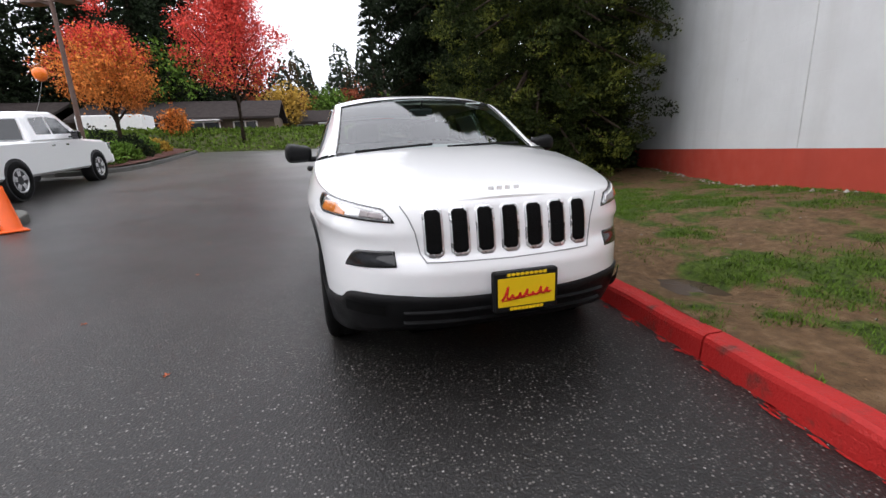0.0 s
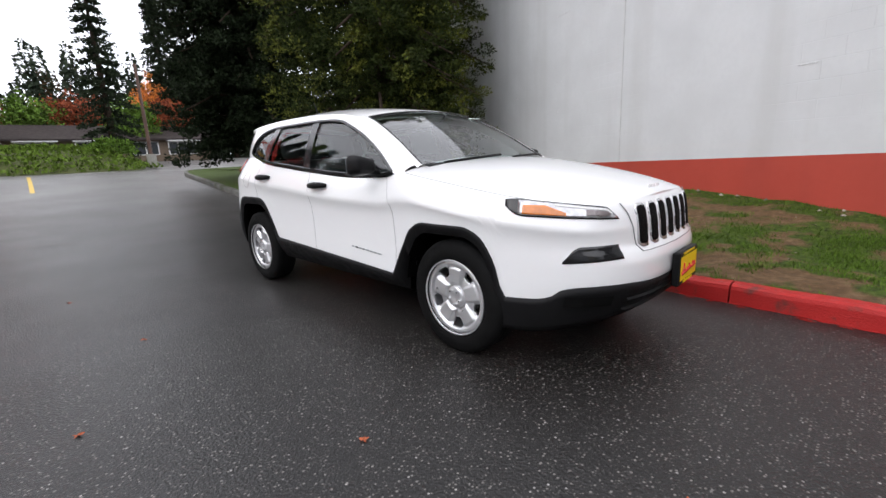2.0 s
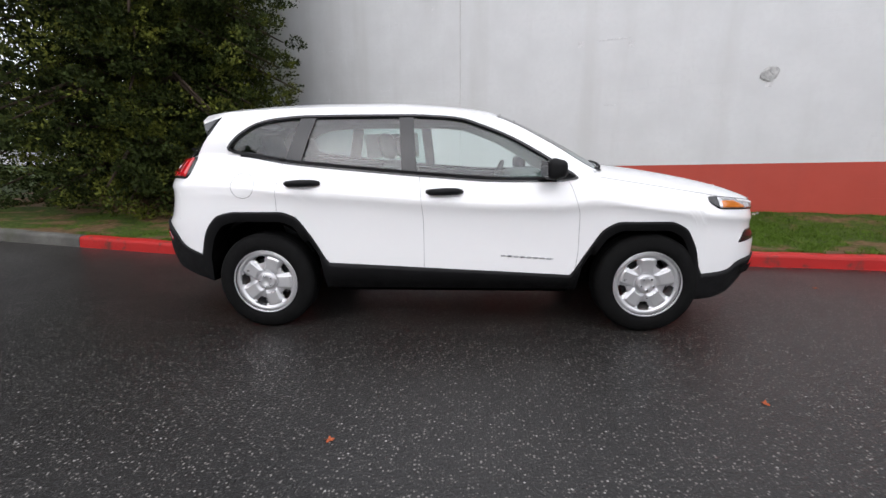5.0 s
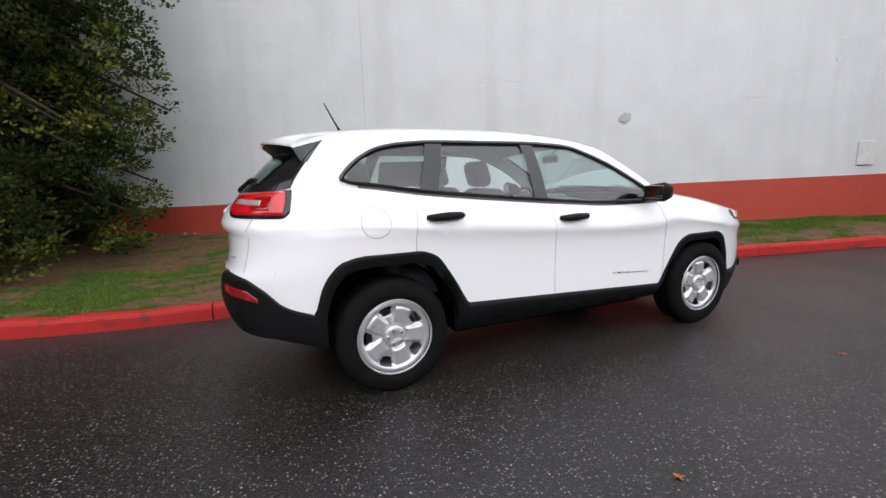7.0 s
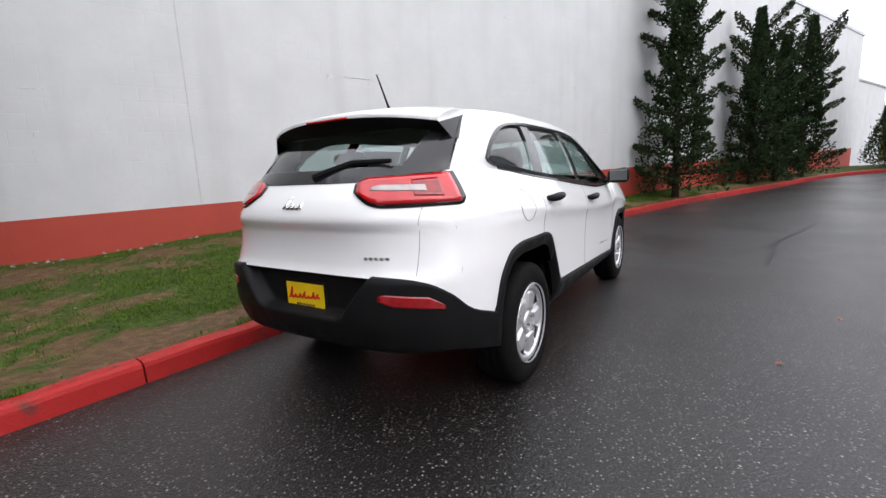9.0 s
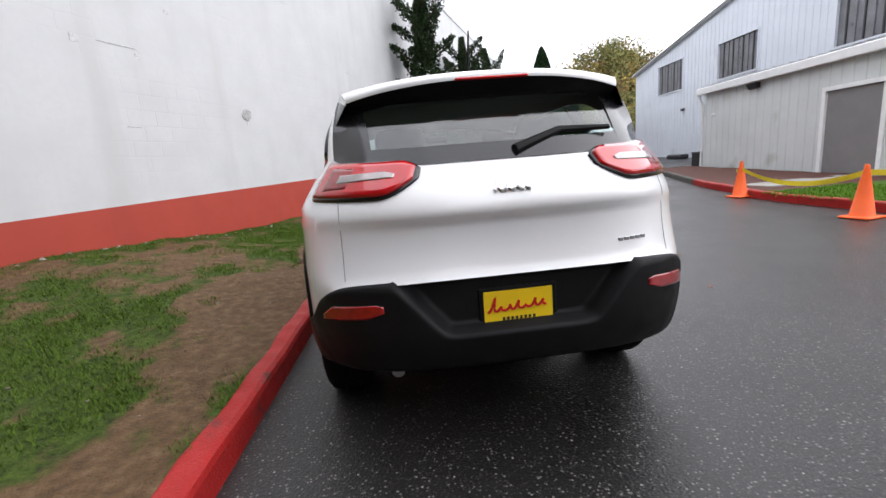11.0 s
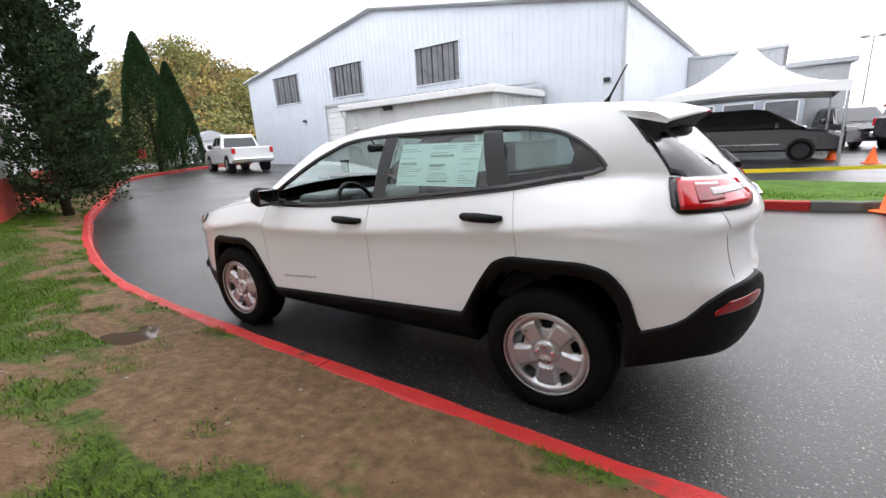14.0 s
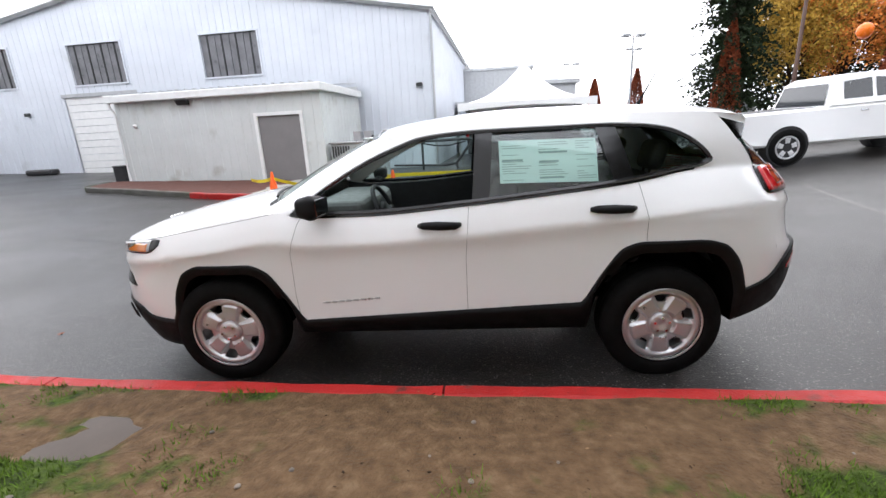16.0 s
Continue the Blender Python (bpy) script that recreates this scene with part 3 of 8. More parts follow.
for k in range(26):
    x, z = rng.uniform(-6, 9), rng.uniform(1.9, 5.2)
    chip = thing("paint_chip", "small raised patch of chipped paint on the wall", "paint chip", Matrix.Translation(on_wall(x, z)) @ face, group="chips on the wall")
    bm = bmesh.new()
    w, h = rng.uniform(0.03, 0.25), rng.uniform(0.004, 0.012)
    if rng.random() < 0.4:
        h = w = rng.uniform(0.02, 0.045)
    add_box(bm, (-w, -0.006, -h), (w, 0.002, h), min(h, 0.006) * 0.8)
    for v in bm.verts:
        v.co.x += rng.uniform(-0.2, 0.2) * w
        v.co.z += rng.uniform(-0.25, 0.25) * h
    part("flake", bm, CHIP, chip)


# ---- metal-sided workshop with a gable end, and its flat-roofed annex ----
def siding(name, length, low, top, openings, material, parent, pitch=0.3, thick=0.12):
    """Ribbed sheet wall in its own frame: x along, outside towards -y; openings are (x0, x1, z0, z1)."""
    rib = []
    for x in np.arange(pitch / 2, length - 0.05, pitch):
        rib += [x - 0.03, x - 0.018, x + 0.018, x + 0.03]
    cuts = sorted({0.0, length, *[v for o in openings for v in o[:2]], *[round(r, 4) for r in rib]})

    def proud(x):
        d = abs((x - pitch / 2 + pitch / 2) % pitch - pitch / 2) if x < length - 0.05 else 1
        return -0.018 if d < 0.0185 else 0.0

    bm = bmesh.new()
    for x0, x1 in zip(cuts, cuts[1:]):
        if x1 - x0 < 1e-4:
            continue
        mid = (x0 + x1) / 2
        spans, z = [], low
        for o in sorted([o for o in openings if o[0] < mid < o[1]], key=lambda o: o[2]):
            if o[2] > z + 0.01:
                spans.append((z, z, o[2], o[2]))
            z = o[3]
        spans.append((z, z, top(x0), top(x1)))
        y0, y1 = proud(x0), proud(x1)
        for a0, a1, b0, b1 in spans:
            q = [bm.verts.new(p) for p in ((x0, y0, a0), (x1, y1, a1), (x1, y1, b1), (x0, y0, b0), (x0, thick, a0), (x1, thick, a1), (x1, thick, b1), (x0, thick, b0))]
            for k in ((0, 1, 2, 3), (7, 6, 5, 4), (4, 5, 1, 0), (3, 2, 6, 7)):
                bm.faces.new([q[i] for i in k])
    bmesh.ops.remove_doubles(bm, verts=bm.verts[:], dist=0.0005)
    return part(name, bm, material, parent)


SHOP_YAW = math.atan2(-0.07, 1.0)
shop = thing("workshop_building", "pale metal-sided workshop with a low gable", "building", kind="structure")
shop.matrix_world = Matrix.Translation((1.2, -14.03, 0)) @ Matrix.Rotation(SHOP_YAW + math.pi, 4, "Z") @ Matrix.Translation((-23.6, 0, 0))
# in this frame x runs from the far eave (0) to the near corner (23.6); the outside is -y
S_LEN, EAVE, PEAK = 23.6, 5.72, 7.75


def gable(x):
    return EAVE + (PEAK - EAVE) * (1 - abs(x - S_LEN / 2) / (S_LEN / 2))


WINS = [(S_LEN - 9.25, S_LEN - 6.8, 3.98, 5.55), (S_LEN - 15.3, S_LEN - 12.8, 4.05, 5.6), (S_LEN - 20.7, S_LEN - 18.2, 4.12, 5.68)]
ROLL = (S_LEN - 16.05, S_LEN - 12.6, 0.0, 3.58)
siding("gable_wall", S_LEN, -0.2, gable, WINS + [ROLL], SIDING, shop)
for i, (x0, x1, z0, z1) in enumerate(WINS):
    win = box("window", (x0, 0.05, z0), (x1, 0.07, z1), PANEL_DARK, shop)
    for a, b in (((x0 - 0.06, -0.05, z0 - 0.06), (x0, 0.1, z1 + 0.06)), ((x1, -0.05, z0 - 0.06), (x1 + 0.06, 0.1, z1 + 0.06)), ((x0, -0.05, z0 - 0.06), (x1, 0.1, z0)), ((x0, -0.05, z1), (x1, 0.1, z1 + 0.06))):
        box("window_frame", a, b, SIDING, win)
    for k in range(1, 8):
        x = x0 + (x1 - x0) * k / 8
        box("glazing_rib", (x - 0.025, 0.015, z0), (x + 0.025, 0.055, z1), DARK_METAL if k % 2 else PANEL_DARK, win)
roll = thing("roll_up_door", "white ribbed steel roll-up door, closed", "garage door", shop.matrix_world.copy())
for k in range(12):
    z = 0.0 + k * (ROLL[3]) / 12
    box("door_slat", (ROLL[0], 0.04, z + 0.008), (ROLL[1], 0.09, z + ROLL[3] / 12 - 0.006), WHITE_PAINT, roll, 0.012)
box("door_header", (ROLL[0] - 0.1, -0.04, ROLL[3]), (ROLL[1] + 0.1, 0.02, ROLL[3] + 0.14), TRIM_GREY, roll)
# roof, eave trim, side wall that runs back
D = 30
for x0, x1 in ((-0.2, S_LEN / 2), (S_LEN / 2, S_LEN + 0.2)):
    bm = bmesh.new()
    z = [gable(max(0, min(S_LEN, x))) + 0.02 for x in (x0, x1)]
    q = [bm.verts.new(p) for p in ((x0, -0.15, z[0]), (x1, -0.15, z[1]), (x1, D, z[1]), (x0, D, z[0]))]
    bm.faces.new(q)
    bmesh.ops.solidify(bm, geom=bm.faces[:], thickness=-0.12)
    part("roof", bm, ROOF_METAL, shop)
    bm = bmesh.new()
    add_path(bm, [(x0, -0.17, z[0] + 0.0), (x1, -0.17, z[1] + 0.0)], 0.09, 4)
    part("rake_trim", bm, TRIM_GREY, shop)
side_m = Matrix.Translation((S_LEN, 0, 0)) @ Matrix.Rotation(radians(90), 4, "Z")
sw = siding("side_wall", 15.0, -0.2, lambda x: EAVE - 0.02, [], SIDING, shop)
sw.matrix_local = side_m
sw2 = siding("far_wall", 15.0, -0.2, lambda x: EAVE - 0.02, [], SIDING, shop)
sw2.matrix_local = Matrix.Translation((0, 15, 0)) @ Matrix.Rotation(radians(-90), 4, "Z")
bm = bmesh.new()
add_path(bm, [(S_LEN + 0.12, -0.2, EAVE), (S_LEN + 0.12, 15, EAVE)], 0.09, 4)
part("gutter", bm, TRIM_GREY, shop)
bm = bmesh.new()
add_path(bm, [(S_LEN + 0.05, -0.08, EAVE - 0.1), (S_LEN + 0.05, -0.08, 0.1)], 0.05, 6)
part("downpipe", bm, TRIM_GREY, shop)
# lower wing behind, seen past the near corner
wing = thing("rear_wing", "grey flat-roofed wing behind the workshop", "building", shop.matrix_world.copy(), kind="structure")
siding("wing_wall", 4.4, -0.2, lambda x: 5.1, [], TRIM_GREY, wing).matrix_local = Matrix.Translation((S_LEN + 0.02, 13.5, 0))
wall_slab("office_wall", S_LEN + 0.2, S_LEN + 5.3, lambda u: -0.2, lambda u: 2.7, 7.2, 7.4, mat("office_wall", (0.42, 0.45, 0.50), 0.6), wing, 1)
for k in range(3):
    w = box("window", (S_LEN + 1.0 + 1.5 * k, 7.16, 0.95), (S_LEN + 2.1 + 1.5 * k, 7.2, 2.2), PANEL_DARK, wing)
    for a, b in (((-0.05, 0), (0, 1.25)), ((1.1, 0), (1.15, 1.25)), ((0, -0.05), (1.1, 0)), ((0, 1.25), (1.1, 1.3))):
        box("window_frame", (S_LEN + 1.0 + 1.5 * k + a[0], 7.12, 0.95 + a[1]), (S_LEN + 1.0 + 1.5 * k + b[0], 7.21, 0.95 + b[1]), WHITE_PAINT, w)
box("wing_roof", (S_LEN + 0.03, 13.4, 5.1), (S_LEN + 4.6, 24, 5.25), ROOF_METAL, wing)
back_m = wing.matrix_world.inverted()
bm = bmesh.new()
add_box(bm, (-6.35, -25.5, -0.1), (-4.2, -24.0, 3.75), 0.02, back_m)
add_box(bm, (-6.55, -25.7, 3.75), (-4.1, -23.8, 3.98), 0.02, back_m)
part("stair_block", bm, TRIM_GREY, wing)
bm = bmesh.new()
q = [bm.verts.new(back_m @ Vector(p)) for p in ((-4.45, -24.4, 3.98), (-5.35, -24.4, 3.98), (-5.45, -24.4, 5.3), (-4.95, -24.4, 5.25), (-4.45, -24.8, 3.98), (-5.35, -24.8, 3.98), (-5.45, -24.8, 5.3), (-4.95, -24.8, 5.25))]
for k in ((0, 1, 2, 3), (7, 6, 5, 4), (0, 4, 5, 1), (1, 5, 6, 2), (2, 6, 7, 3), (3, 7, 4, 0)):
    bm.faces.new([q[i] for i in k])
bmesh.ops.recalc_face_normals(bm, faces=bm.faces[:])
part("sign_pylon", bm, WHITE_PAINT, wing)
box("office_roof", (S_LEN + 0.1, 6.9, 2.7), (S_LEN + 5.5, 13.45, 2.85), ROOF_METAL, wing)

# annex
annex = thing("annex_building", "cream metal-sided annex with a grey door", "building", kind="structure")
annex.matrix_world = Matrix.Translation((4.33, -10.2, 0)) @ Matrix.Rotation(SHOP_YAW + math.pi, 4, "Z") @ Matrix.Translation((-7.03, 0, 0))
A_LEN, A_TOP = 7.03, 2.86
DOOR = (A_LEN - 2.17, A_LEN - 0.66, 0.0, 2.24)
siding("annex_front_wall", A_LEN, -0.2, lambda x: A_TOP, [DOOR], ANNEX_SIDING, annex, 0.3)
s2 = siding("annex_side_wall", 3.7, -0.2, lambda x: A_TOP + 0.1 * x, [], ANNEX_SIDING, annex, 0.3)
s2.matrix_local = Matrix.Translation((A_LEN, 0, 0)) @ Matrix.Rotation(radians(90), 4, "Z")
s3 = siding("annex_far_wall", 3.7, -0.2, lambda x: A_TOP + 0.1 * (3.7 - x), [], ANNEX_SIDING, annex, 0.3)
s3.matrix_local = Matrix.Translation((0, 3.7, 0)) @ Matrix.Rotation(radians(-90), 4, "Z")
bm = bmesh.new()
q = [bm.verts.new(p) for p in ((-0.12, -0.18, A_TOP + 0.12), (A_LEN + 0.12, -0.18, A_TOP + 0.12), (A_LEN + 0.12, 3.8, A_TOP + 0.5), (-0.12, 3.8, A_TOP + 0.5))]
bm.faces.new(q)
bmesh.ops.solidify(bm, geom=bm.faces[:], thickness=0.1)
part("annex_roof", bm, ROOF_METAL, annex)
box("fascia", (-0.14, -0.22, A_TOP - 0.03), (A_LEN + 0.14, -0.12, A_TOP + 0.2), WHITE_PAINT, annex, 0.02)
box("side_fascia", (A_LEN + 0.06, -0.115, A_TOP - 0.03), (A_LEN + 0.14, 3.7, A_TOP + 0.2), WHITE_PAINT, annex, 0.02)
for k in range(24):
    x = 0.15 + k * 0.29
    box("roof_rib", (x - 0.02, -0.2, A_TOP + 0.205), (x + 0.02, 0.5, A_TOP + 0.25), ROOF_METAL, annex)
bm = bmesh.new()
add_path(bm, [(-0.05, -0.14, A_TOP + 0.05), (-0.05, -0.14, A_TOP - 0.15), (0.0, -0.05, A_TOP - 0.35), (0.0, -0.05, 0.2), (-0.05, -0.2, 0.12)], 0.045, 8)
part("downpipe", bm, WHITE_PAINT, annex)
door = thing("door_1", "closed grey metal door in a white frame", "door", annex.matrix_world.copy(), kind="structure")
box("door_leaf", (DOOR[0] + 0.05, 0.03, 0.1), (DOOR[1] - 0.05, 0.08, DOOR[3] - 0.05), DOOR_GREY, door)
for a, b in (((DOOR[0] - 0.05, -0.04, 0.05), (DOOR[0] + 0.05, 0.1, DOOR[3] + 0.05)), ((DOOR[1] - 0.05, -0.04, 0.05), (DOOR[1] + 0.05, 0.1, DOOR[3] + 0.05)), ((DOOR[0] + 0.05, -0.04, DOOR[3] - 0.05), (DOOR[1] - 0.05, 0.1, DOOR[3] + 0.05))):
    box("door_frame", a, b, WHITE_PAINT, door)
lamp = thing("wall_lamp", "dark wall-pack lamp on the annex", "wall lamp", annex.matrix_world @ Matrix.Translation((A_LEN - 4.5, 0, 2.72)))
bm = bmesh.new()
add_box(bm, (-0.2, -0.22, -0.07), (0.2, -0.03, 0.09), 0.02)
for v in bm.verts:
    if v.co.z < 0 and v.co.y < -0.15:
        v.co.y += 0.08
part("housing", bm, DARK_METAL, lamp)
cam_box = thing("round_sensor", "small round white sensor on the annex wall", "sensor", annex.matrix_world @ Matrix.Translation((A_LEN - 6.4, -0.03, 2.1)))
bm = bmesh.new()
add_lathe(bm, [(0.06, 0.01), (0.06, -0.04), (0.03, -0.09), (0.001, -0.1)], 12, "y")
part("dome", bm, WHITE_PAINT, cam_box, smooth=True)
for x, z in ((S_LEN - 18.0, 3.0), (S_LEN - 0.5, 3.2)):
    lamp2 = thing("wall_lamp", "dark wall-pack lamp on the workshop", "wall lamp", shop.matrix_world @ Matrix.Translation((x, 0, z)))
    box("housing", (-0.11, -0.16, -0.07), (0.11, -0.02, 0.06), DARK_METAL, lamp2, 0.02)


# ---- the white SUV ----
CAR_WHITE = mat("white_car_paint", (0.88, 0.88, 0.88), 0.30, var=0.004, scale=0.6, coat=1.0, rough_var=0.0)
CLAD = mat("black_grained_plastic", (0.009, 0.009, 0.0095), 0.5, var=0.2, scale=5, bump=0.15, bscale=400, spec=0.16)
GLOSS_BLACK = mat("gloss_black_trim", (0.012, 0.012, 0.013), 0.16, var=0.1, coat=0.3)
SEAM = mat("panel_gap", (0.26, 0.26, 0.26), 0.7, var=0.05)
TYRE = mat("tyre_rubber", (0.007, 0.007, 0.007), 0.75, var=0.2, scale=8, bump=0.3, bscale=200, spec=0.10)
RIM = mat("silver_wheel_paint", (0.64, 0.64, 0.65), 0.36, metal=0.7, var=0.06, scale=4)
GRILLE_SILVER = mat("satin_chrome", (0.72, 0.72, 0.73), 0.3, metal=0.7, var=0.03)
CHROME = mat("chrome", (0.75, 0.75, 0.76), 0.10, metal=1.0, var=0.02, rough_var=0.03)
MIRROR = mat("mirror_glass", (0.30, 0.31, 0.32), 0.04, metal=1.0, var=0.02, rough_var=0.02)
MESH_BLACK = mat("black_grille_mesh", (0.005, 0.005, 0.005), 0.7, var=0.3, scale=120, bump=0.5, bscale=260, spec=0.08)
LAMP_RED = mat("red_lamp_lens", (0.55, 0.008, 0.012), 0.10, var=0.12, scale=14, coat=1.0)
LAMP_DARK = mat("dark_red_lamp_lens", (0.30, 0.004, 0.007), 0.12, var=0.25, scale=30, coat=1.0)
LAMP_CLEAR = mat("clear_lamp_lens", (0.50, 0.50, 0.51), 0.10, var=0.35, scale=26, coat=1.0, metal=0.55)
LAMP_AMBER = mat("amber_lamp_lens", (0.58, 0.17, 0.025), 0.12, var=0.15, scale=25, coat=1.0)
LAMP_SILVER = mat("silver_lamp_reflector", (0.20, 0.17, 0.17), 0.32, metal=0.4, var=0.25, scale=18, coat=1.0)
REVERSE_CLEAR = mat("clear_reverse_lens", (0.42, 0.37, 0.36), 0.15, metal=0.25, var=0.25, scale=22, coat=1.0)
PLATE_YELLOW = mat("yellow_plate", (0.85, 0.58, 0.01), 0.4, var=0.04)
SCRIPT_RED = mat("red_script_paint", (0.55, 0.01, 0.012), 0.4, var=0.04)
PRINT_BLACK = mat("black_print", (0.02, 0.02, 0.02), 0.5, var=0.05)
SEAT = mat("grey_seat_cloth", (0.05, 0.05, 0.052), 0.9, var=0.2, scale=20, bump=0.3, bscale=300)
CABIN = mat("dark_cabin_plastic", (0.022, 0.022, 0.024), 0.6, var=0.2, scale=10)
DASH = mat("grey_dash_plastic", (0.13, 0.14, 0.135), 0.6, var=0.1, scale=10, bump=0.1, bscale=300)
ARCH_BLACK = mat("arch_liner_felt", (0.004, 0.004, 0.004), 0.95, var=0.2, spec=0.0)
LINER = mat("pale_headliner", (0.55, 0.53, 0.49), 0.95, var=0.05)
STICKER = mat("window_sticker_paper", (0.86, 0.95, 0.92), 0.6, var=0.03)
INK = mat("sticker_ink", (0.36, 0.45, 0.43), 0.7, var=0.1)


def glass(name, tint, face=0.09, rough=0.0):
    """Thin automotive glass: tinted see-through with a clear mirror-like face, stronger at a glance."""
    m = bpy.data.materials.new(name)
    m.use_nodes = True
    n, l = m.node_tree.nodes, m.node_tree.links
    n.remove(n["Principled BSDF"])
    tr, gl, mx, lw = n.new("ShaderNodeBsdfTransparent"), n.new("ShaderNodeBsdfGlossy"), n.new("ShaderNodeMixShader"), n.new("ShaderNodeLayerWeight")
    tr.inputs[0].default_value = (*tint, 1)
    gl.inputs["Roughness"].default_value = rough
    lw.inputs[0].default_value = 0.5
    pw, ma = n.new("ShaderNodeMath"), n.new("ShaderNodeMath")
    pw.operation, pw.inputs[1].default_value = "POWER", 4.5
    ma.operation, ma.inputs[1].default_value, ma.inputs[2].default_value = "MULTIPLY_ADD", 1 - face, face
    l.new(lw.outputs["Facing"], pw.inputs[0])
    l.new(pw.outputs[0], ma.inputs[0])
    l.new(ma.outputs[0], mx.inputs[0])
    l.new(tr.outputs[0], mx.inputs[1])
    l.new(gl.outputs[0], mx.inputs[2])
    l.new(mx.outputs[0], n["Material Output"].inputs[0])
    return m


GLASS = glass("clear_glass", (0.66, 0.80, 0.77), 0.10)
SCREEN_GLASS = glass("windscreen_glass", (0.62, 0.74, 0.72), 0.18)
GLASS_TINT = glass("tinted_glass", (0.52, 0.60, 0.59), 0.08)
TAIL_GLASS = glass("tail_pane_glass", (0.66, 0.77, 0.76), 0.13)

NF, NR, XA_F, XA_R = 3.25, 2.9, 0.9, -1.2
HALF_W = 0.925
x_front = curve([(0.20, 2.12), (0.30, 2.20), (0.38, 2.25), (0.46, 2.285), (0.52, 2.31), (0.60, 2.31), (0.66, 2.29), (0.70, 2.262), (0.80, 2.250), (0.90, 2.225), (0.95, 2.175)])
x_rear = curve([(0.35, -2.16), (0.45, -2.25), (0.60, -2.285), (0.76, -2.28), (0.80, -2.245), (0.92, -2.228), (0.995, -2.232), (1.022, -2.262), (1.035, -2.263), (1.10, -2.235), (1.16, -2.185), (1.22, -2.13)])
profile = curve([(0, 0.963), (0.2, 0.968), (0.45, 0.966), (0.64, 0.972), (0.762, 0.9915), (0.774, 0.999), (0.784, 0.9985), (0.86, 0.982), (0.93, 0.962), (1.0, 0.935), (1.3, 0.80)])
top_of = curve([(-2.28, 1.205), (-2.10, 1.212), (-1.95, 1.243), (-1.8, 1.254), (-1.54, 1.246), (-1.13, 1.19), (-0.66, 1.142), (-0.2, 1.10), (0.41, 1.062), (0.72, 1.062), (0.95, 1.095), (1.4, 1.032), (1.745, 0.970), (1.9, 0.950), (2.1, 0.925), (2.2, 0.918), (2.33, 0.922)])
ARCH_R = curve([(-1.80, 0.55), (-1.745, 0.72), (-1.64, 0.835), (-1.5, 0.862), (-1.2, 0.862), (-1.09, 0.83), (-1.0, 0.72), (-0.87, 0.50)])
ARCH_F = curve([(0.82, 0.42), (0.94, 0.62), (1.03, 0.745), (1.14, 0.792), (1.45, 0.792), (1.57, 0.745), (1.645, 0.62), (1.70, 0.42)])
LOW_F = curve([(1.70, 0.42), (1.88, 0.428), (1.95, 0.440), (2.01, 0.486), (2.08, 0.500), (2.25, 0.508), (2.30, 0.500), (2.33, 0.490)])
LOW_R = curve([(-2.285, 0.785), (-2.155, 0.762), (-2.06, 0.705), (-1.95, 0.605), (-1.80, 0.55)])


def clad_top(x):
    """The lower edge of the white panels."""
    if x >= 1.70:
        return LOW_F(x)
    if x >= 0.82:
        return ARCH_F(x)
    if x >= -0.87:
        return 0.42 + 0.08 * (0.82 - x) / 1.69
    return ARCH_R(x) if x >= -1.80 else LOW_R(x)


def opening(x):
    """The lower edge of the black cladding: sill, wheel openings, bumpers."""
    for xw, arch in ((1.35, ARCH_F), (-1.35, ARCH_R)):
        u = xw + (x - xw) / 0.875
        if (0.82 < u < 1.70) if xw > 0 else (-1.80 < u < -0.87):
            return max(0.27, 0.345 + (arch(u) - 0.345) * 0.87)
    if x > 1.35:
        return 0.235 + 0.065 * min(1, max(0, (x - 1.85) / 0.42)) ** 1.5
    if x < -1.35:
        return 0.35 + 0.07 * min(1, max(0, (-1.75 - x) / 0.3))
    return 0.295


def s_of_x(x):
    """The way round the body, 0 at the nose's middle, 3 at the tail's, for a place along the side."""
    if x > XA_F:
        c = ((x - XA_F) / (2.33 - XA_F)) ** (NF / 2)
        return math.acos(min(1, c)) / (math.pi / 2)
    if x < XA_R:
        c = ((x - XA_R) / (-2.285 - XA_R)) ** (NR / 2)
        return 3 - math.acos(min(1, c)) / (math.pi / 2)
    return 1 + (XA_F - x) / (XA_F - XA_R)


def x_of_s(s):
    if s < 1:
        return XA_F + (2.33 - XA_F) * math.cos(s * math.pi / 2) ** (2 / NF)
    if s > 2:
        return XA_R + (-2.285 - XA_R) * math.cos((3 - s) * math.pi / 2) ** (2 / NR)
    return XA_F + (XA_R - XA_F) * (s - 1)


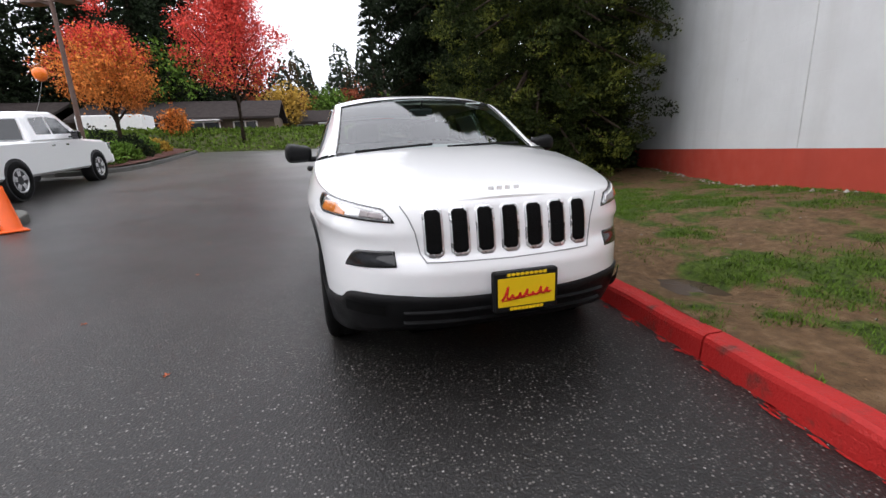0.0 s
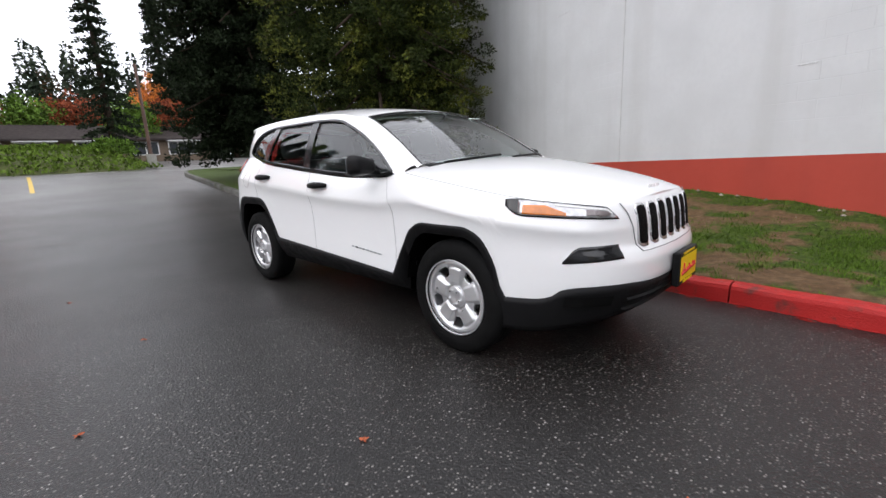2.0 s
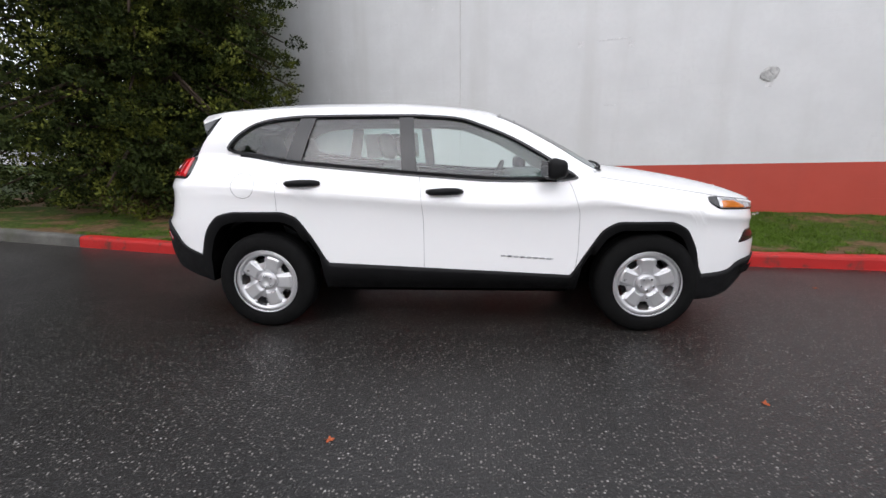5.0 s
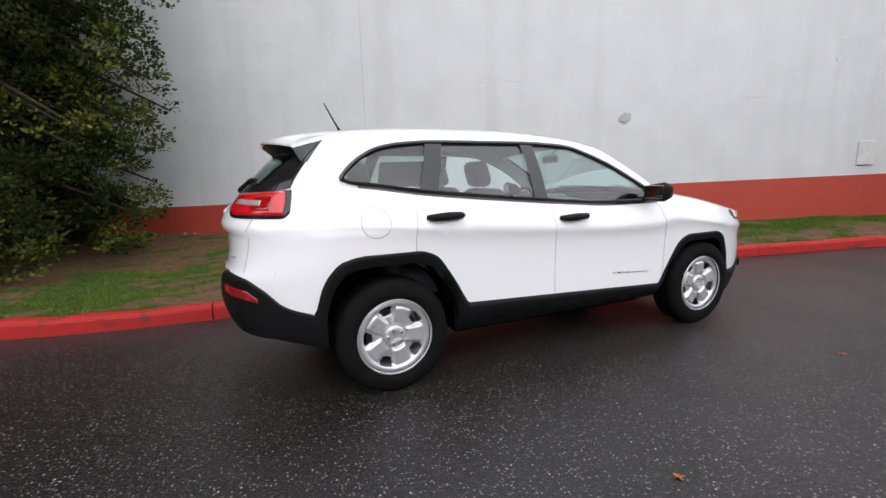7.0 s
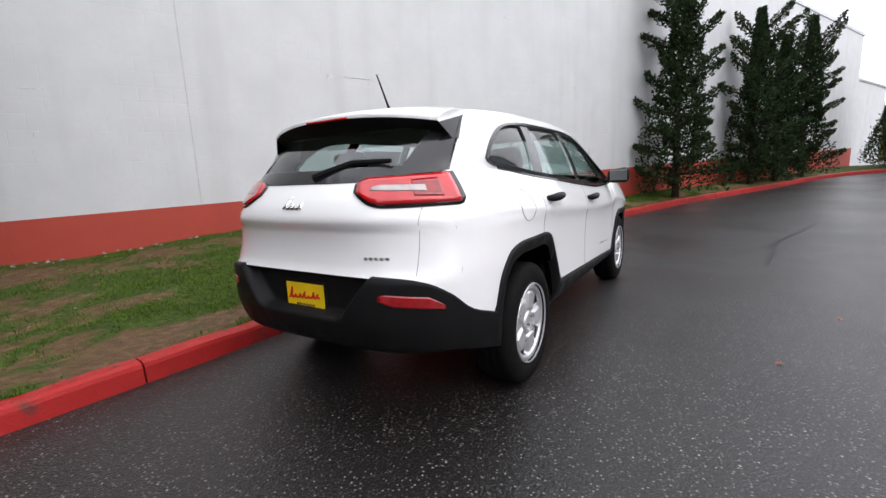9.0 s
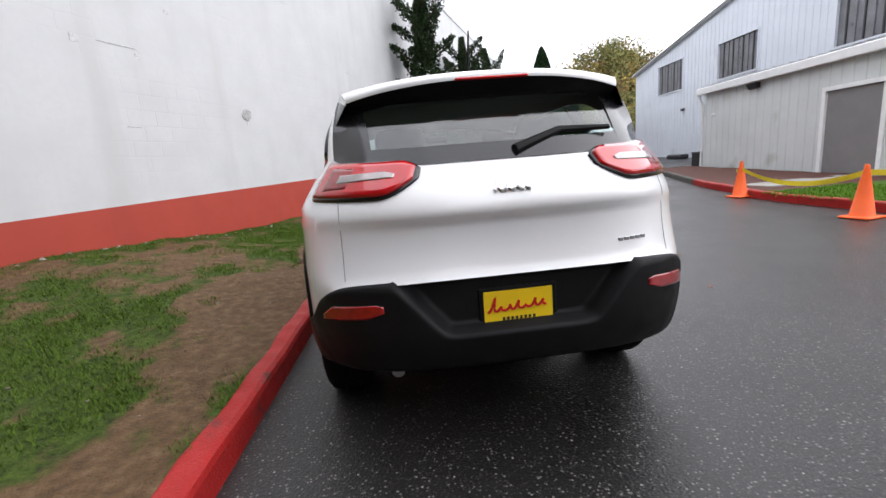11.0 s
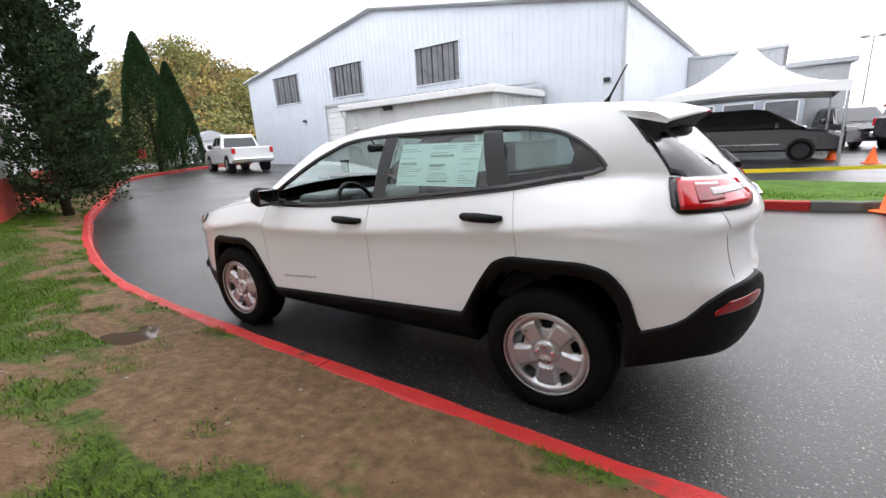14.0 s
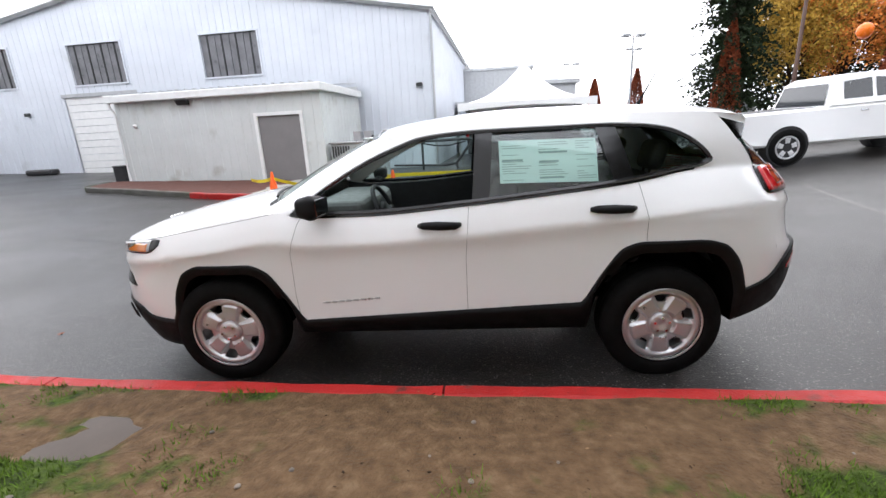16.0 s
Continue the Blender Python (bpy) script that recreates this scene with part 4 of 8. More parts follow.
def skin(s, z, off=0.0):
    """A place on the body's left side at s round it and z up, off metres proud."""
    def at(s, z):
        x = x_of_s(s)
        t = (z - 0.30) / (top_of(x) - 0.30)
        w = HALF_W * profile(max(t, -0.2))
        for xw in (1.35, -1.35):
            w += 0.016 * math.exp(-((x - xw) / 0.42) ** 2 - ((z - 0.72) / 0.28) ** 2)
        if x < -0.8 and z > 0.98:
            k = min(1, (-0.8 - x) / 0.75)
            w -= 0.11 * k * k * (3 - 2 * k) * ((z - 0.98) / 0.27) ** 1.2
        y = w
        if s < 1:
            c, sn = max(0.0, math.cos(s * math.pi / 2)) ** (2 / NF), max(0.0, math.sin(s * math.pi / 2)) ** (2 / NF)
            x, y = x + (x_front(z) - 2.33) * c ** 3, w * sn
        elif s > 2:
            a = (3 - s) * math.pi / 2
            c, sn = max(0.0, math.cos(a)) ** (2 / NR), max(0.0, math.sin(a)) ** (2 / NR)
            # squarer corners low down, at the bumper
            nz = NR + 0.6 * min(1, max(0, (1.03 - z) / 0.23))
            sn = max(0.0, 1 - c ** nz) ** (1 / nz) if s < 3 - 1e-7 else 0.0
            x, y = x + (x_rear(z) + 2.285) * c ** 3, w * sn
        return np.array((x, y, z))

    p = at(s, z)
    if off:
        e = 0.004
        ds, dz = at(min(s + e, 3 - 1e-6), z) - at(max(s - e, 1e-6), z), at(s, z + e) - at(s, z - e)
        nrm = np.cross(dz, ds)
        nrm /= max(np.linalg.norm(nrm), 1e-9)
        if nrm[1] < -0.2 or (s < 0.3 and nrm[0] < 0) or (s > 2.7 and nrm[0] > 0):
            nrm = -nrm
        p = p + nrm * off
    return p


suv = thing("parked_suv", "white compact SUV with black lower cladding, clean and wet", "car")
suv.matrix_world = Matrix.Translation((0.0, 0.008, 0)) @ Matrix.Rotation(radians(0.4), 4, "Z")


def mirror(p):
    return (p[0], -p[1], p[2])


def sheet(name, rows, material, parent=suv, label="", flip=False, smooth=True, thick=0.0):
    """A mesh from rows of points."""
    w = len(rows[0])
    v = [p for r in rows for p in r]
    f = []
    for a in range(len(rows) - 1):
        for b in range(w - 1):
            q = (a * w + b, a * w + b + 1, (a + 1) * w + b + 1, (a + 1) * w + b)
            f.append(q[::-1] if flip else q)
    ob = grid_part(name, v, f, material, parent, label, smooth)
    if thick:
        md = ob.modifiers.new("thickness", "SOLIDIFY")
        md.thickness, md.offset = thick, -1
    return ob


def both(name, rows, material, label="", join=False, thick=0.0, parent=suv):
    """The same panel on the left and right, as one mesh (join) or two."""
    other = [[mirror(p) for p in r] for r in rows]
    if join:
        w, n = len(rows[0]), len(rows)
        v = [p for r in rows for p in r] + [p for r in other for p in r]
        f = []
        for k, base in enumerate((0, n * w)):
            for a in range(n - 1):
                for b in range(w - 1):
                    q = (base + a * w + b, base + a * w + b + 1, base + (a + 1) * w + b + 1, base + (a + 1) * w + b)
                    f.append(q if k else q[::-1])
        bm = bmesh.new()
        vs = [bm.verts.new(tuple(p)) for p in v]
        for q in f:
            if len({tuple(np.round(v[i], 6)) for i in q}) >= 3:
                bm.faces.new([vs[i] for i in q])
        bmesh.ops.remove_doubles(bm, verts=bm.verts[:], dist=0.0008)
        bmesh.ops.recalc_face_normals(bm, faces=bm.faces[:])
        return [part(name, bm, material, parent, label, True)]
    return [sheet(name, rows, material, parent, label, True, thick=thick), sheet(name, other, material, parent, label, False, thick=thick)]


def columns(x0, x1, step=0.035):
    """Ways round the body from x0 back to x1, dense at the rounded ends."""
    out = []
    x = x0
    while x > x1 + 1e-6:
        out.append(s_of_x(x))
        x -= step if -2.0 < x < 2.05 else step * 0.4
    out.append(s_of_x(x1))
    return out


NOSE = [s_of_x(2.0) * (k / 48) ** 1.8 for k in range(49)]


def panel(ss, lo, hi, n=12, off=0.0, gap=0.0):
    """Rows of points over a stretch of the body between two heights."""
    rows = []
    for s in ss:
        x = x_of_s(s)
        a, b = lo(x) + gap, hi(x) - gap
        rows.append([skin(s, a + (b - a) * k / n, off) for k in range(n + 1)])
    return rows


# white panels round the body
G = 0.0
S_BUMP = s_of_x(1.745)
nose_s = sorted(set(NOSE + [s_of_x(2.0)]))
nose_s = [s for s in nose_s if s <= s_of_x(2.0)] + columns(1.965, 1.73)
both("front_fascia", panel(nose_s, clad_top, top_of, 30), CAR_WHITE, join=True)
both("front_fender", panel(columns(1.73, 0.845), clad_top, top_of, 26), CAR_WHITE)
doors_f = both("front_door", panel(columns(0.845, -0.191), clad_top, top_of, 26), CAR_WHITE)
doors_r = both("rear_door", panel(columns(-0.191, -1.21), clad_top, top_of, 26), CAR_WHITE)
PILLAR_S = [s_of_x(-1.60) + (s_of_x(-1.905) - s_of_x(-1.60)) * k / 14 for k in range(15)]
QUARTER = panel(columns(-1.21, -1.60)[:-1] + PILLAR_S + columns(-1.925, -2.00), clad_top, top_of, 26)
tail_s = [s_of_x(-2.00) + (3 - s_of_x(-2.00)) * k / 22 for k in range(23)]
both("tailgate", panel(tail_s, clad_top, top_of, 18), CAR_WHITE, join=True)


# black cladding: bumpers, arch flares, sills
def clad_rows(ss, n=6):
    rows = []
    for s in ss:
        x = x_of_s(s)
        a, b = clad_top(x) + 0.004, opening(x)
        if b > a - 0.03:
            b = a - 0.03
        row = [skin(s, a + 0.0, -0.004), skin(s, a, 0.012)]
        tuck = 0.10 if -1.02 < x < 0.96 else 0.02
        row += [skin(s, a + (b - a) * k / n, 0.016 - tuck * (k / n) ** 2) for k in range(1, n + 1)]
        low = skin(s, b, -0.14)
        row.append(low)
        rows.append(row)
    return rows


both("front_bumper_cladding", clad_rows(nose_s + columns(1.72, 1.66)), CLAD, join=True)
for x0, x1, nm in ((1.66, 0.80, "arch_flare"), (0.80, -0.90, "sill_cladding"), (-0.90, -1.80, "arch_flare")):
    rows = clad_rows(columns(x0, x1, 0.02))
    both(nm, [r[:-1] for r in rows], CLAD)
    both("inner_lip", [r[-2:] for r in rows], ARCH_BLACK)
rear_rows = clad_rows(columns(-1.80, -2.0) + [s_of_x(-2.00) + (3 - s_of_x(-2.00)) * (1 - (1 - k / 90) ** 1.5) for k in range(91)], 34)
for row in rear_rows:
    for p in row:
        # the recess for the plate, between the two raised corners
        wy, wz = (0.475 - abs(p[1]) - 0.85 * (0.78 - p[2])) / 0.07, (p[2] - 0.572) / 0.03
        a, b = (min(1, max(0, v)) for v in (wy, wz))
        p[0] += 0.085 * a * a * (3 - 2 * a) * b * b * (3 - 2 * b)
both("rear_bumper_cladding", rear_rows, CLAD, join=True)

# hood
hood_c = curve([(0.90, 1.178), (1.2, 1.148), (1.6, 1.088), (1.9, 1.028), (2.1, 0.975), (2.24, 0.922)])
rows = []
for s in nose_s + columns(1.727, 0.95):
    e = skin(s, top_of(x_of_s(s)))
    zc = max(hood_c(e[0]), e[2])
    rows.append([np.array((e[0] - (0.04 * (1 - abs(u)) if e[0] < 1.15 else 0) * 0, e[1] * u, zc - (zc - e[2]) * abs(u) ** 2.6)) for u in np.linspace(1, 0, 15)])
both("hood", rows, CAR_WHITE, join=True)


def seam(name, pts, r=0.0016, sides=(1, -1), material=None):
    for sgn in sides:
        bm = bmesh.new()
        add_path(bm, [(p[0], p[1] * sgn, p[2]) for p in pts], r, 5)
        part(name, bm, material or SEAM, suv)


def skin_line(pts, off=0.0003):
    """A line over the body through (x, z) pairs."""
    out = []
    for (xa, za), (xb, zb) in zip(pts, pts[1:]):
        for k in range(8):
            t = k / 8
            out.append(skin(s_of_x(xa + (xb - xa) * t), za + (zb - za) * t, off))
    out.append(skin(s_of_x(pts[-1][0]), pts[-1][1], off))
    return out


seam("door_gap", skin_line([(0.845, 0.425), (0.862, 0.60), (0.858, 0.85), (0.80, 1.03), (0.77, 1.075)]))
seam("door_gap", skin_line([(-0.191, 0.47), (-0.191, 0.8), (-0.215, 1.095)]))
seam("door_gap", skin_line([(-1.21, 0.865), (-1.205, 1.0), (-1.17, 1.19)]))
seam("fuel_flap_gap", [skin(s_of_x(-1.44 + 0.085 * math.cos(a)), 1.045 + 0.085 * math.sin(a), 0.0003) for a in np.linspace(0, math.tau, 30)], 0.002, (-1,))
seam("fender_gap", skin_line([(0.97, 1.09), (1.745, 0.966), (1.9, 0.944)]), 0.002)

# ---- greenhouse ----
rail_z = curve([(-1.86, 1.520), (-1.6, 1.553), (-1.0, 1.574), (-0.5, 1.570), (0.0, 1.540), (0.2, 1.507), (0.33, 1.472), (0.67, 1.305), (0.95, 1.135), (1.02, 1.10)])
rail_y = curve([(-1.86, 0.625), (-1.6, 0.640), (-1.0, 0.655), (0.0, 0.668), (0.33, 0.685), (0.67, 0.725), (0.95, 0.772), (1.02, 0.79)])
dlo_top = curve([(-1.60, 1.285), (-1.585, 1.312), (-1.54, 1.362), (-1.46, 1.422), (-1.36, 1.468), (-1.22, 1.494), (-0.99, 1.508), (-0.34, 1.506), (-0.1, 1.496), (0.06, 1.478), (0.2, 1.433), (0.375, 1.362), (0.62, 1.228), (0.80, 1.110), (0.84, 1.085)])


def dlo_low(x):
    return top_of(x) + 0.016 + 0.028 * max(0, (-1.50 - x) / 0.10) ** 2


def green(x, z, off=0.0):
    """A place on the side of the cabin, left."""
    zb, zt = top_of(x), rail_z(x)
    yb = skin(s_of_x(min(x, 0.9)), zb)[1]
    t = (z - zb) / max(zt - zb, 0.01)
    y = yb + (rail_y(x) - yb) * t + 0.022 * math.sin(math.pi * min(max(t, 0), 1))
    return np.array((x, y + off, z + off * 0.35))


def band(xs, lo, hi, n, off=0.0, slant=None):
    return [[green(x + (slant(t) if slant else 0), lo(x) + (hi(x) - lo(x)) * t, off) for t in [k / n for k in range(n + 1)]] for x in xs]


def span(a, b, step=0.03):
    n = max(2, int(abs(a - b) / step))
    return [a + (b - a) * k / n for k in range(n + 1)]


both("roof_rail", band(span(0.95, -1.60), lambda x: dlo_top(min(x, 0.84)) if x < 0.84 else top_of(x), rail_z, 4), CAR_WHITE)
both("belt_trim_end", band(span(-1.50, -1.60, 0.02), lambda x: top_of(x), dlo_low, 2, 0.0005), CAR_WHITE)
both("belt_trim", band(span(0.84, -1.50), lambda x: top_of(x) - 0.004, dlo_low, 1, 0.004), GLOSS_BLACK)
# window surround
rim_pts = [green(x, dlo_top(x), 0.001) for x in span(0.82, -1.595, 0.025)]
rim_pts += [green(x, dlo_low(x) + 0.004, 0.001) for x in span(-1.595, 0.82, 0.05)]
seam("window_surround", rim_pts + rim_pts[:1], 0.014, material=GLOSS_BLACK)
# pillars and panes
slant_b = lambda t: -0.03 * t
slant_c = lambda t: 0.09 * t
low_in, top_in = (lambda x: dlo_low(x)), (lambda x: dlo_top(x))
both("b_pillar", band(span(-0.235, -0.335, 0.02), low_in, top_in, 8, 0.003, slant_b), GLOSS_BLACK)
both("c_pillar", band(span(-1.035, -1.15, 0.02), low_in, top_in, 8, 0.003, slant_c), GLOSS_BLACK)
panes = [("front_window", 0.83, -0.235, None, slant_b, GLASS, (-1,)), ("rear_window", -0.335, -1.035, slant_b, slant_c, GLASS, (1, -1)),
         ("quarter_window", -1.15, -1.59, slant_c, None, GLASS_TINT, (1, -1))]
for nm, x0, x1, sa, sb, gm, sides in panes:
    rows = []
    for k in range(25):
        f = k / 24
        row = []
        for j in range(9):
            t = j / 8
            xa, xb = x0 + (sa(t) if sa else 0), x1 + (sb(t) if sb else 0)
            x = xa + (xb - xa) * f
            row.append(green(x, dlo_low(x) + (dlo_top(x) - dlo_low(x)) * t, -0.008))
        rows.append(row)
    for sgn in sides:
        pane = sheet(nm, [[(p[0], p[1] * sgn, p[2]) for p in r] for r in rows], gm, suv, flip=sgn > 0)
        pane.visible_shadow = False

# D pillar, from the quarter window back to the tail glass; it flows into the rear quarter
pillar = []
for k, s_k in enumerate(PILLAR_S):
    f = k / (len(PILLAR_S) - 1)
    xk = x_of_s(s_k)
    p0 = skin(s_k, top_of(xk))
    xt = -1.60 - 0.035 * f
    p1 = np.array((xt, rail_y(xt), rail_z(xt)))
    row = []
    for j in range(15):
        t = j / 14
        g = t ** (1 + 0.22 * f)
        row.append(np.array((p0[0] + (p1[0] - p0[0]) * g, p0[1] + (p1[1] - p0[1]) * t + (0.022 - 0.010 * f) * math.sin(math.pi * t), p0[2] + (p1[2] - p0[2]) * t)))
    pillar.append(row)
D_EDGE = pillar[-1]
for sgn in (1, -1):
    bm = bmesh.new()
    for grid in (QUARTER, pillar):
        vs = [[bm.verts.new((p[0], p[1] * sgn, p[2])) for p in r] for r in grid]
        for i in range(len(vs) - 1):
            for j in range(len(vs[0]) - 1):
                bm.faces.new((vs[i][j], vs[i][j + 1], vs[i + 1][j + 1], vs[i + 1][j]))
    bmesh.ops.remove_doubles(bm, verts=bm.verts[:], dist=0.0015)
    bmesh.ops.recalc_face_normals(bm, faces=bm.faces[:])
    part("rear_quarter", bm, CAR_WHITE, suv, "", True)
# roof
roof_c = curve([(-1.80, 1.588), (-1.6, 1.612), (-1.0, 1.642), (-0.5, 1.640), (0.0, 1.606), (0.2, 1.575), (0.36, 1.533)])
rows = []
for x in span(0.30, -1.75, 0.05):
    yr, zr = rail_y(x), rail_z(x)
    rows.append([np.array((x + 0.055 * (1 - u * u) * max(0, 1 - (0.30 - x) / 0.25), yr * u, roof_c(x + 0.05 * (x > 0.25)) - (roof_c(x + 0.05 * (x > 0.25)) - zr) * abs(u) ** 2.8)) for u in np.linspace(1, 0, 13)])
both("roof", rows, CAR_WHITE, join=True)
ROOF_FRONT = rows[0]
# roof inside
rows = [[p - np.array((0, 0, 0.035)) for p in r] for r in rows]
both("headliner", rows, LINER, join=True)

# windscreen
rows = []
for k in range(13):
    f = k / 12
    row = []
    for u in np.linspace(1, 0, 13):
        xs = 0.965 + (0.315 - 0.965) * f
        side_p = np.array((xs, rail_y(xs) - 0.052, rail_z(xs) + 0.012))
        mid_x = 1.135 + (0.372 - 1.135) * f
        mid_z = 1.150 + (1.540 - 1.150) * f + 0.02 * math.sin(math.pi * f)
        c = 1 - u * u
        row.append(np.array((side_p[0] + (mid_x - side_p[0]) * c, side_p[1] * u, side_p[2] + (mid_z - side_p[2]) * (1 - abs(u) ** 2.4))))
    rows.append(row)
both("windscreen", rows, SCREEN_GLASS, join=True)[0].visible_shadow = False
seam("windscreen_border", [r[0] + np.array((0, 0, 0.003)) for r in rows], 0.006, material=GLOSS_BLACK)
both("a_pillar", [[np.array((x, rail_y(x) - 0.052 * k / 4, rail_z(x) + 0.016 * math.sin(k / 4 * 2.3))) for k in range(5)] for x in span(0.985, 0.29)], CAR_WHITE)
bm = bmesh.new()
add_path(bm, [p + np.array((0, 0, 0.004)) for p in rows[-1]] + [np.array(mirror(p)) + np.array((0, 0, 0.004)) for p in rows[-1][::-1]], 0.006, 6)
part("windscreen_header", bm, GLOSS_BLACK, suv)
low_edge = [np.array((0.95, 0.86 * u, 1.085 + 0.05 * (1 - u ** 2))) for u in np.linspace(1, 0, 13)]
both("cowl_panel", [rows[0], [p + np.array((0.05, 0, -0.012)) for p in rows[0]], [p + np.array((0.12, 0, -0.05)) for p in rows[0]], low_edge], CLAD, join=True)
# wipers, front
for y0, y1 in ((-0.60, -0.08), (0.02, 0.60)):
    def on_screen(y, f=0.05, up=0.018):
        u = abs(y) / 0.77
        c = 1 - u * u
        xs = 0.965 - 0.65 * f
        sx, sz, mx, mz = xs, rail_z(xs), 1.135 - 0.763 * f, 1.150 + 0.39 * f + 0.02 * math.sin(math.pi * f)
        return (sx + (mx - sx) * c + 0.008, y, sz + (mz - sz) * (1 - u ** 2.4) + up)
    bm = bmesh.new()
    add_path(bm, [on_screen(y0 + (y1 - y0) * k / 10, -0.015 + 0.045 * k / 10, 0.012) for k in range(11)], 0.009, 6)
    part("front_wiper", bm, CLAD, suv)
# tail glass and spoiler
TAIL_S0 = s_of_x(-1.905)


def tail_pane(u, f, off=0.0):
    """A place on the sloping tail glass: u from the middle (0) to the pillar (1), f from foot to roof."""
    s = 3 - (3 - TAIL_S0) * math.asin(min(1, u)) / (math.pi / 2) if u < 1 else TAIL_S0
    lo = skin(s, top_of(x_of_s(s)))
    c = 1 - abs(u) ** 2.2
    e = D_EDGE[-1]
    hi = np.array((e[0] + (-1.835 - e[0]) * c, (e[1] - 0.012) * u, e[2] - 0.02 + (1.515 - e[2] + 0.02) * c))
    p = lo + (hi - lo) * f
    if u > 0.999:
        p = D_EDGE[int(round(f * 14))]
    bow = 0.012 * math.sin(math.pi * f)
    return p + np.array((-off - bow, 0, off * 0.6 + bow * 0.6))


us = np.sin(np.linspace(math.pi / 2, 0, 19))
both("tail_glass", [[tail_pane(u, 0.9 * k / 10) for u in us] for k in range(11)], TAIL_GLASS, join=True)[0].visible_shadow = False
# glossy black band round the pane: sides and foot
both("tail_glass_border", [[tail_pane(u, 0.85 * k / 10, 0.004) for u in [1 - (0.24 - 0.10 * k / 10) * j / 5 for j in range(6)]] for k in range(11)], GLOSS_BLACK)
both("tail_glass_foot", [[tail_pane(u, f, 0.0035) for u in us] for f in (0, 0.1, 0.2)], GLOSS_BLACK, join=True)
top_rows, under = [], []
for u in np.linspace(1, 0, 13):
    x0 = -1.745
    z0 = roof_c(x0) - (roof_c(x0) - rail_z(x0)) * abs(u) ** 2.8
    w = 1 - abs(u) ** 2.5
    a, b = np.array((x0, rail_y(x0) * u, z0)), np.array((-1.835 - 0.145 * w, 0.600 * u, 1.496 + 0.045 * w))
    mid = (a + b) / 2 + np.array((0, 0, 0.010))
    lip = b + np.array((0.004, 0, -0.014))
    top_rows.append([a, mid, b, lip])
    under.append([lip, b + np.array((0.06, -0.01 * u, -0.060)), tail_pane(min(u, 0.97), 0.80, 0.006)])
both("roof_spoiler", top_rows, CAR_WHITE, join=True)
both("spoiler_underside", under, CLAD, join=True)
# black corner pieces under the roof's rear edge
tip, foot = np.array((-1.834, 0.599, 1.484)), D_EDGE[7] + np.array((-0.03, -0.012, 0.0))
rows = []
for k in range(8):
    e = D_EDGE[14 - k] + np.array((0.006, 0.003, -0.004))
    r = tip + (foot - tip) * (k / 7) ** 1.3
    rows.append([e + (r - e) * j / 4 + np.array((0, 0.006 * math.sin(math.pi * j / 4), 0)) for j in range(5)])
edge_row = [np.array((x, rail_y(x) + 0.001, rail_z(x) + 0.001)) for x in (D_EDGE[14][0] + 0.01, -1.69, -1.745)]
edge_row += [(edge_row[2] + np.array((-1.835, 0.601, 1.497))) / 2 + np.array((0, 0.001, 0.010)), np.array((-1.835, 0.601, 1.497))]
both("spoiler_flank", [edge_row] + rows[:2], CAR_WHITE)
both("spoiler_side_trim", rows[1:], GLOSS_BLACK)
bm = bmesh.new()
add_box(bm, (-1.984, -0.15, 1.522), (-1.960, 0.15, 1.534), 0.004)
part("high_brake_lamp", bm, LAMP_RED, suv, "slim red high brake lamp")
bm = bmesh.new()
add_path(bm, [(-2.128, -0.04, 1.235), (-2.06, -0.24, 1.30), (-2.035, -0.46, 1.30)], [0.022, 0.016, 0.010], 8)
part("rear_wiper", bm, CLAD, suv)
# aerial
bm = bmesh.new()
add_path(bm, [(-1.43, 0.0, 1.625), (-1.45, 0.0, 1.66), (-1.54, 0.0, 1.83)], [0.020, 0.007, 0.004], 8)
part("aerial", bm, CLAD, suv)


# ---- lamps, grille, badges: patches laid on the body ----
def patch_rows(s0, s1, lo, hi, n=20, m=6, off=0.004):
    rows = []
    for k in range(n + 1):
        s = s0 + (s1 - s0) * k / n
        a, b = lo(k / n), hi(k / n)
        rows.append([skin(s, a + (b - a) * j / m, off) for j in range(m + 1)])
    return rows


def lens(name, s0, s1, lo, hi, material, off=0.008, label="", sides=(1, -1), n=24):
    rows = patch_rows(s0, s1, lo, hi, n, 6, off)
    wrapped = [[skin(s0 + (s1 - s0) * i / n, lo(i / n), -0.01)] + r + [skin(s0 + (s1 - s0) * i / n, hi(i / n), -0.01)] for i, r in enumerate(rows)]
    edge0 = [[skin(s0, (lo(0) + hi(0)) / 2, -0.012)] * len(wrapped[0])]
    edge1 = [[skin(s1, (lo(1) + hi(1)) / 2, -0.012)] * len(wrapped[0])]
    rr = edge0 + wrapped + edge1
    return [sheet(name, [[(p[0], p[1] * sg, p[2]) for p in r] for r in rr], material, suv, label, flip=sg < 0) for sg in sides]


def front_s(y, z):
    """The way round the nose at which the body is y wide at height z."""
    a, b = 0.0, 0.98
    for _ in range(24):
        m = (a + b) / 2
        a, b = (a, m) if skin(m, z)[1] > abs(y) else (m, b)
    return (a + b) / 2


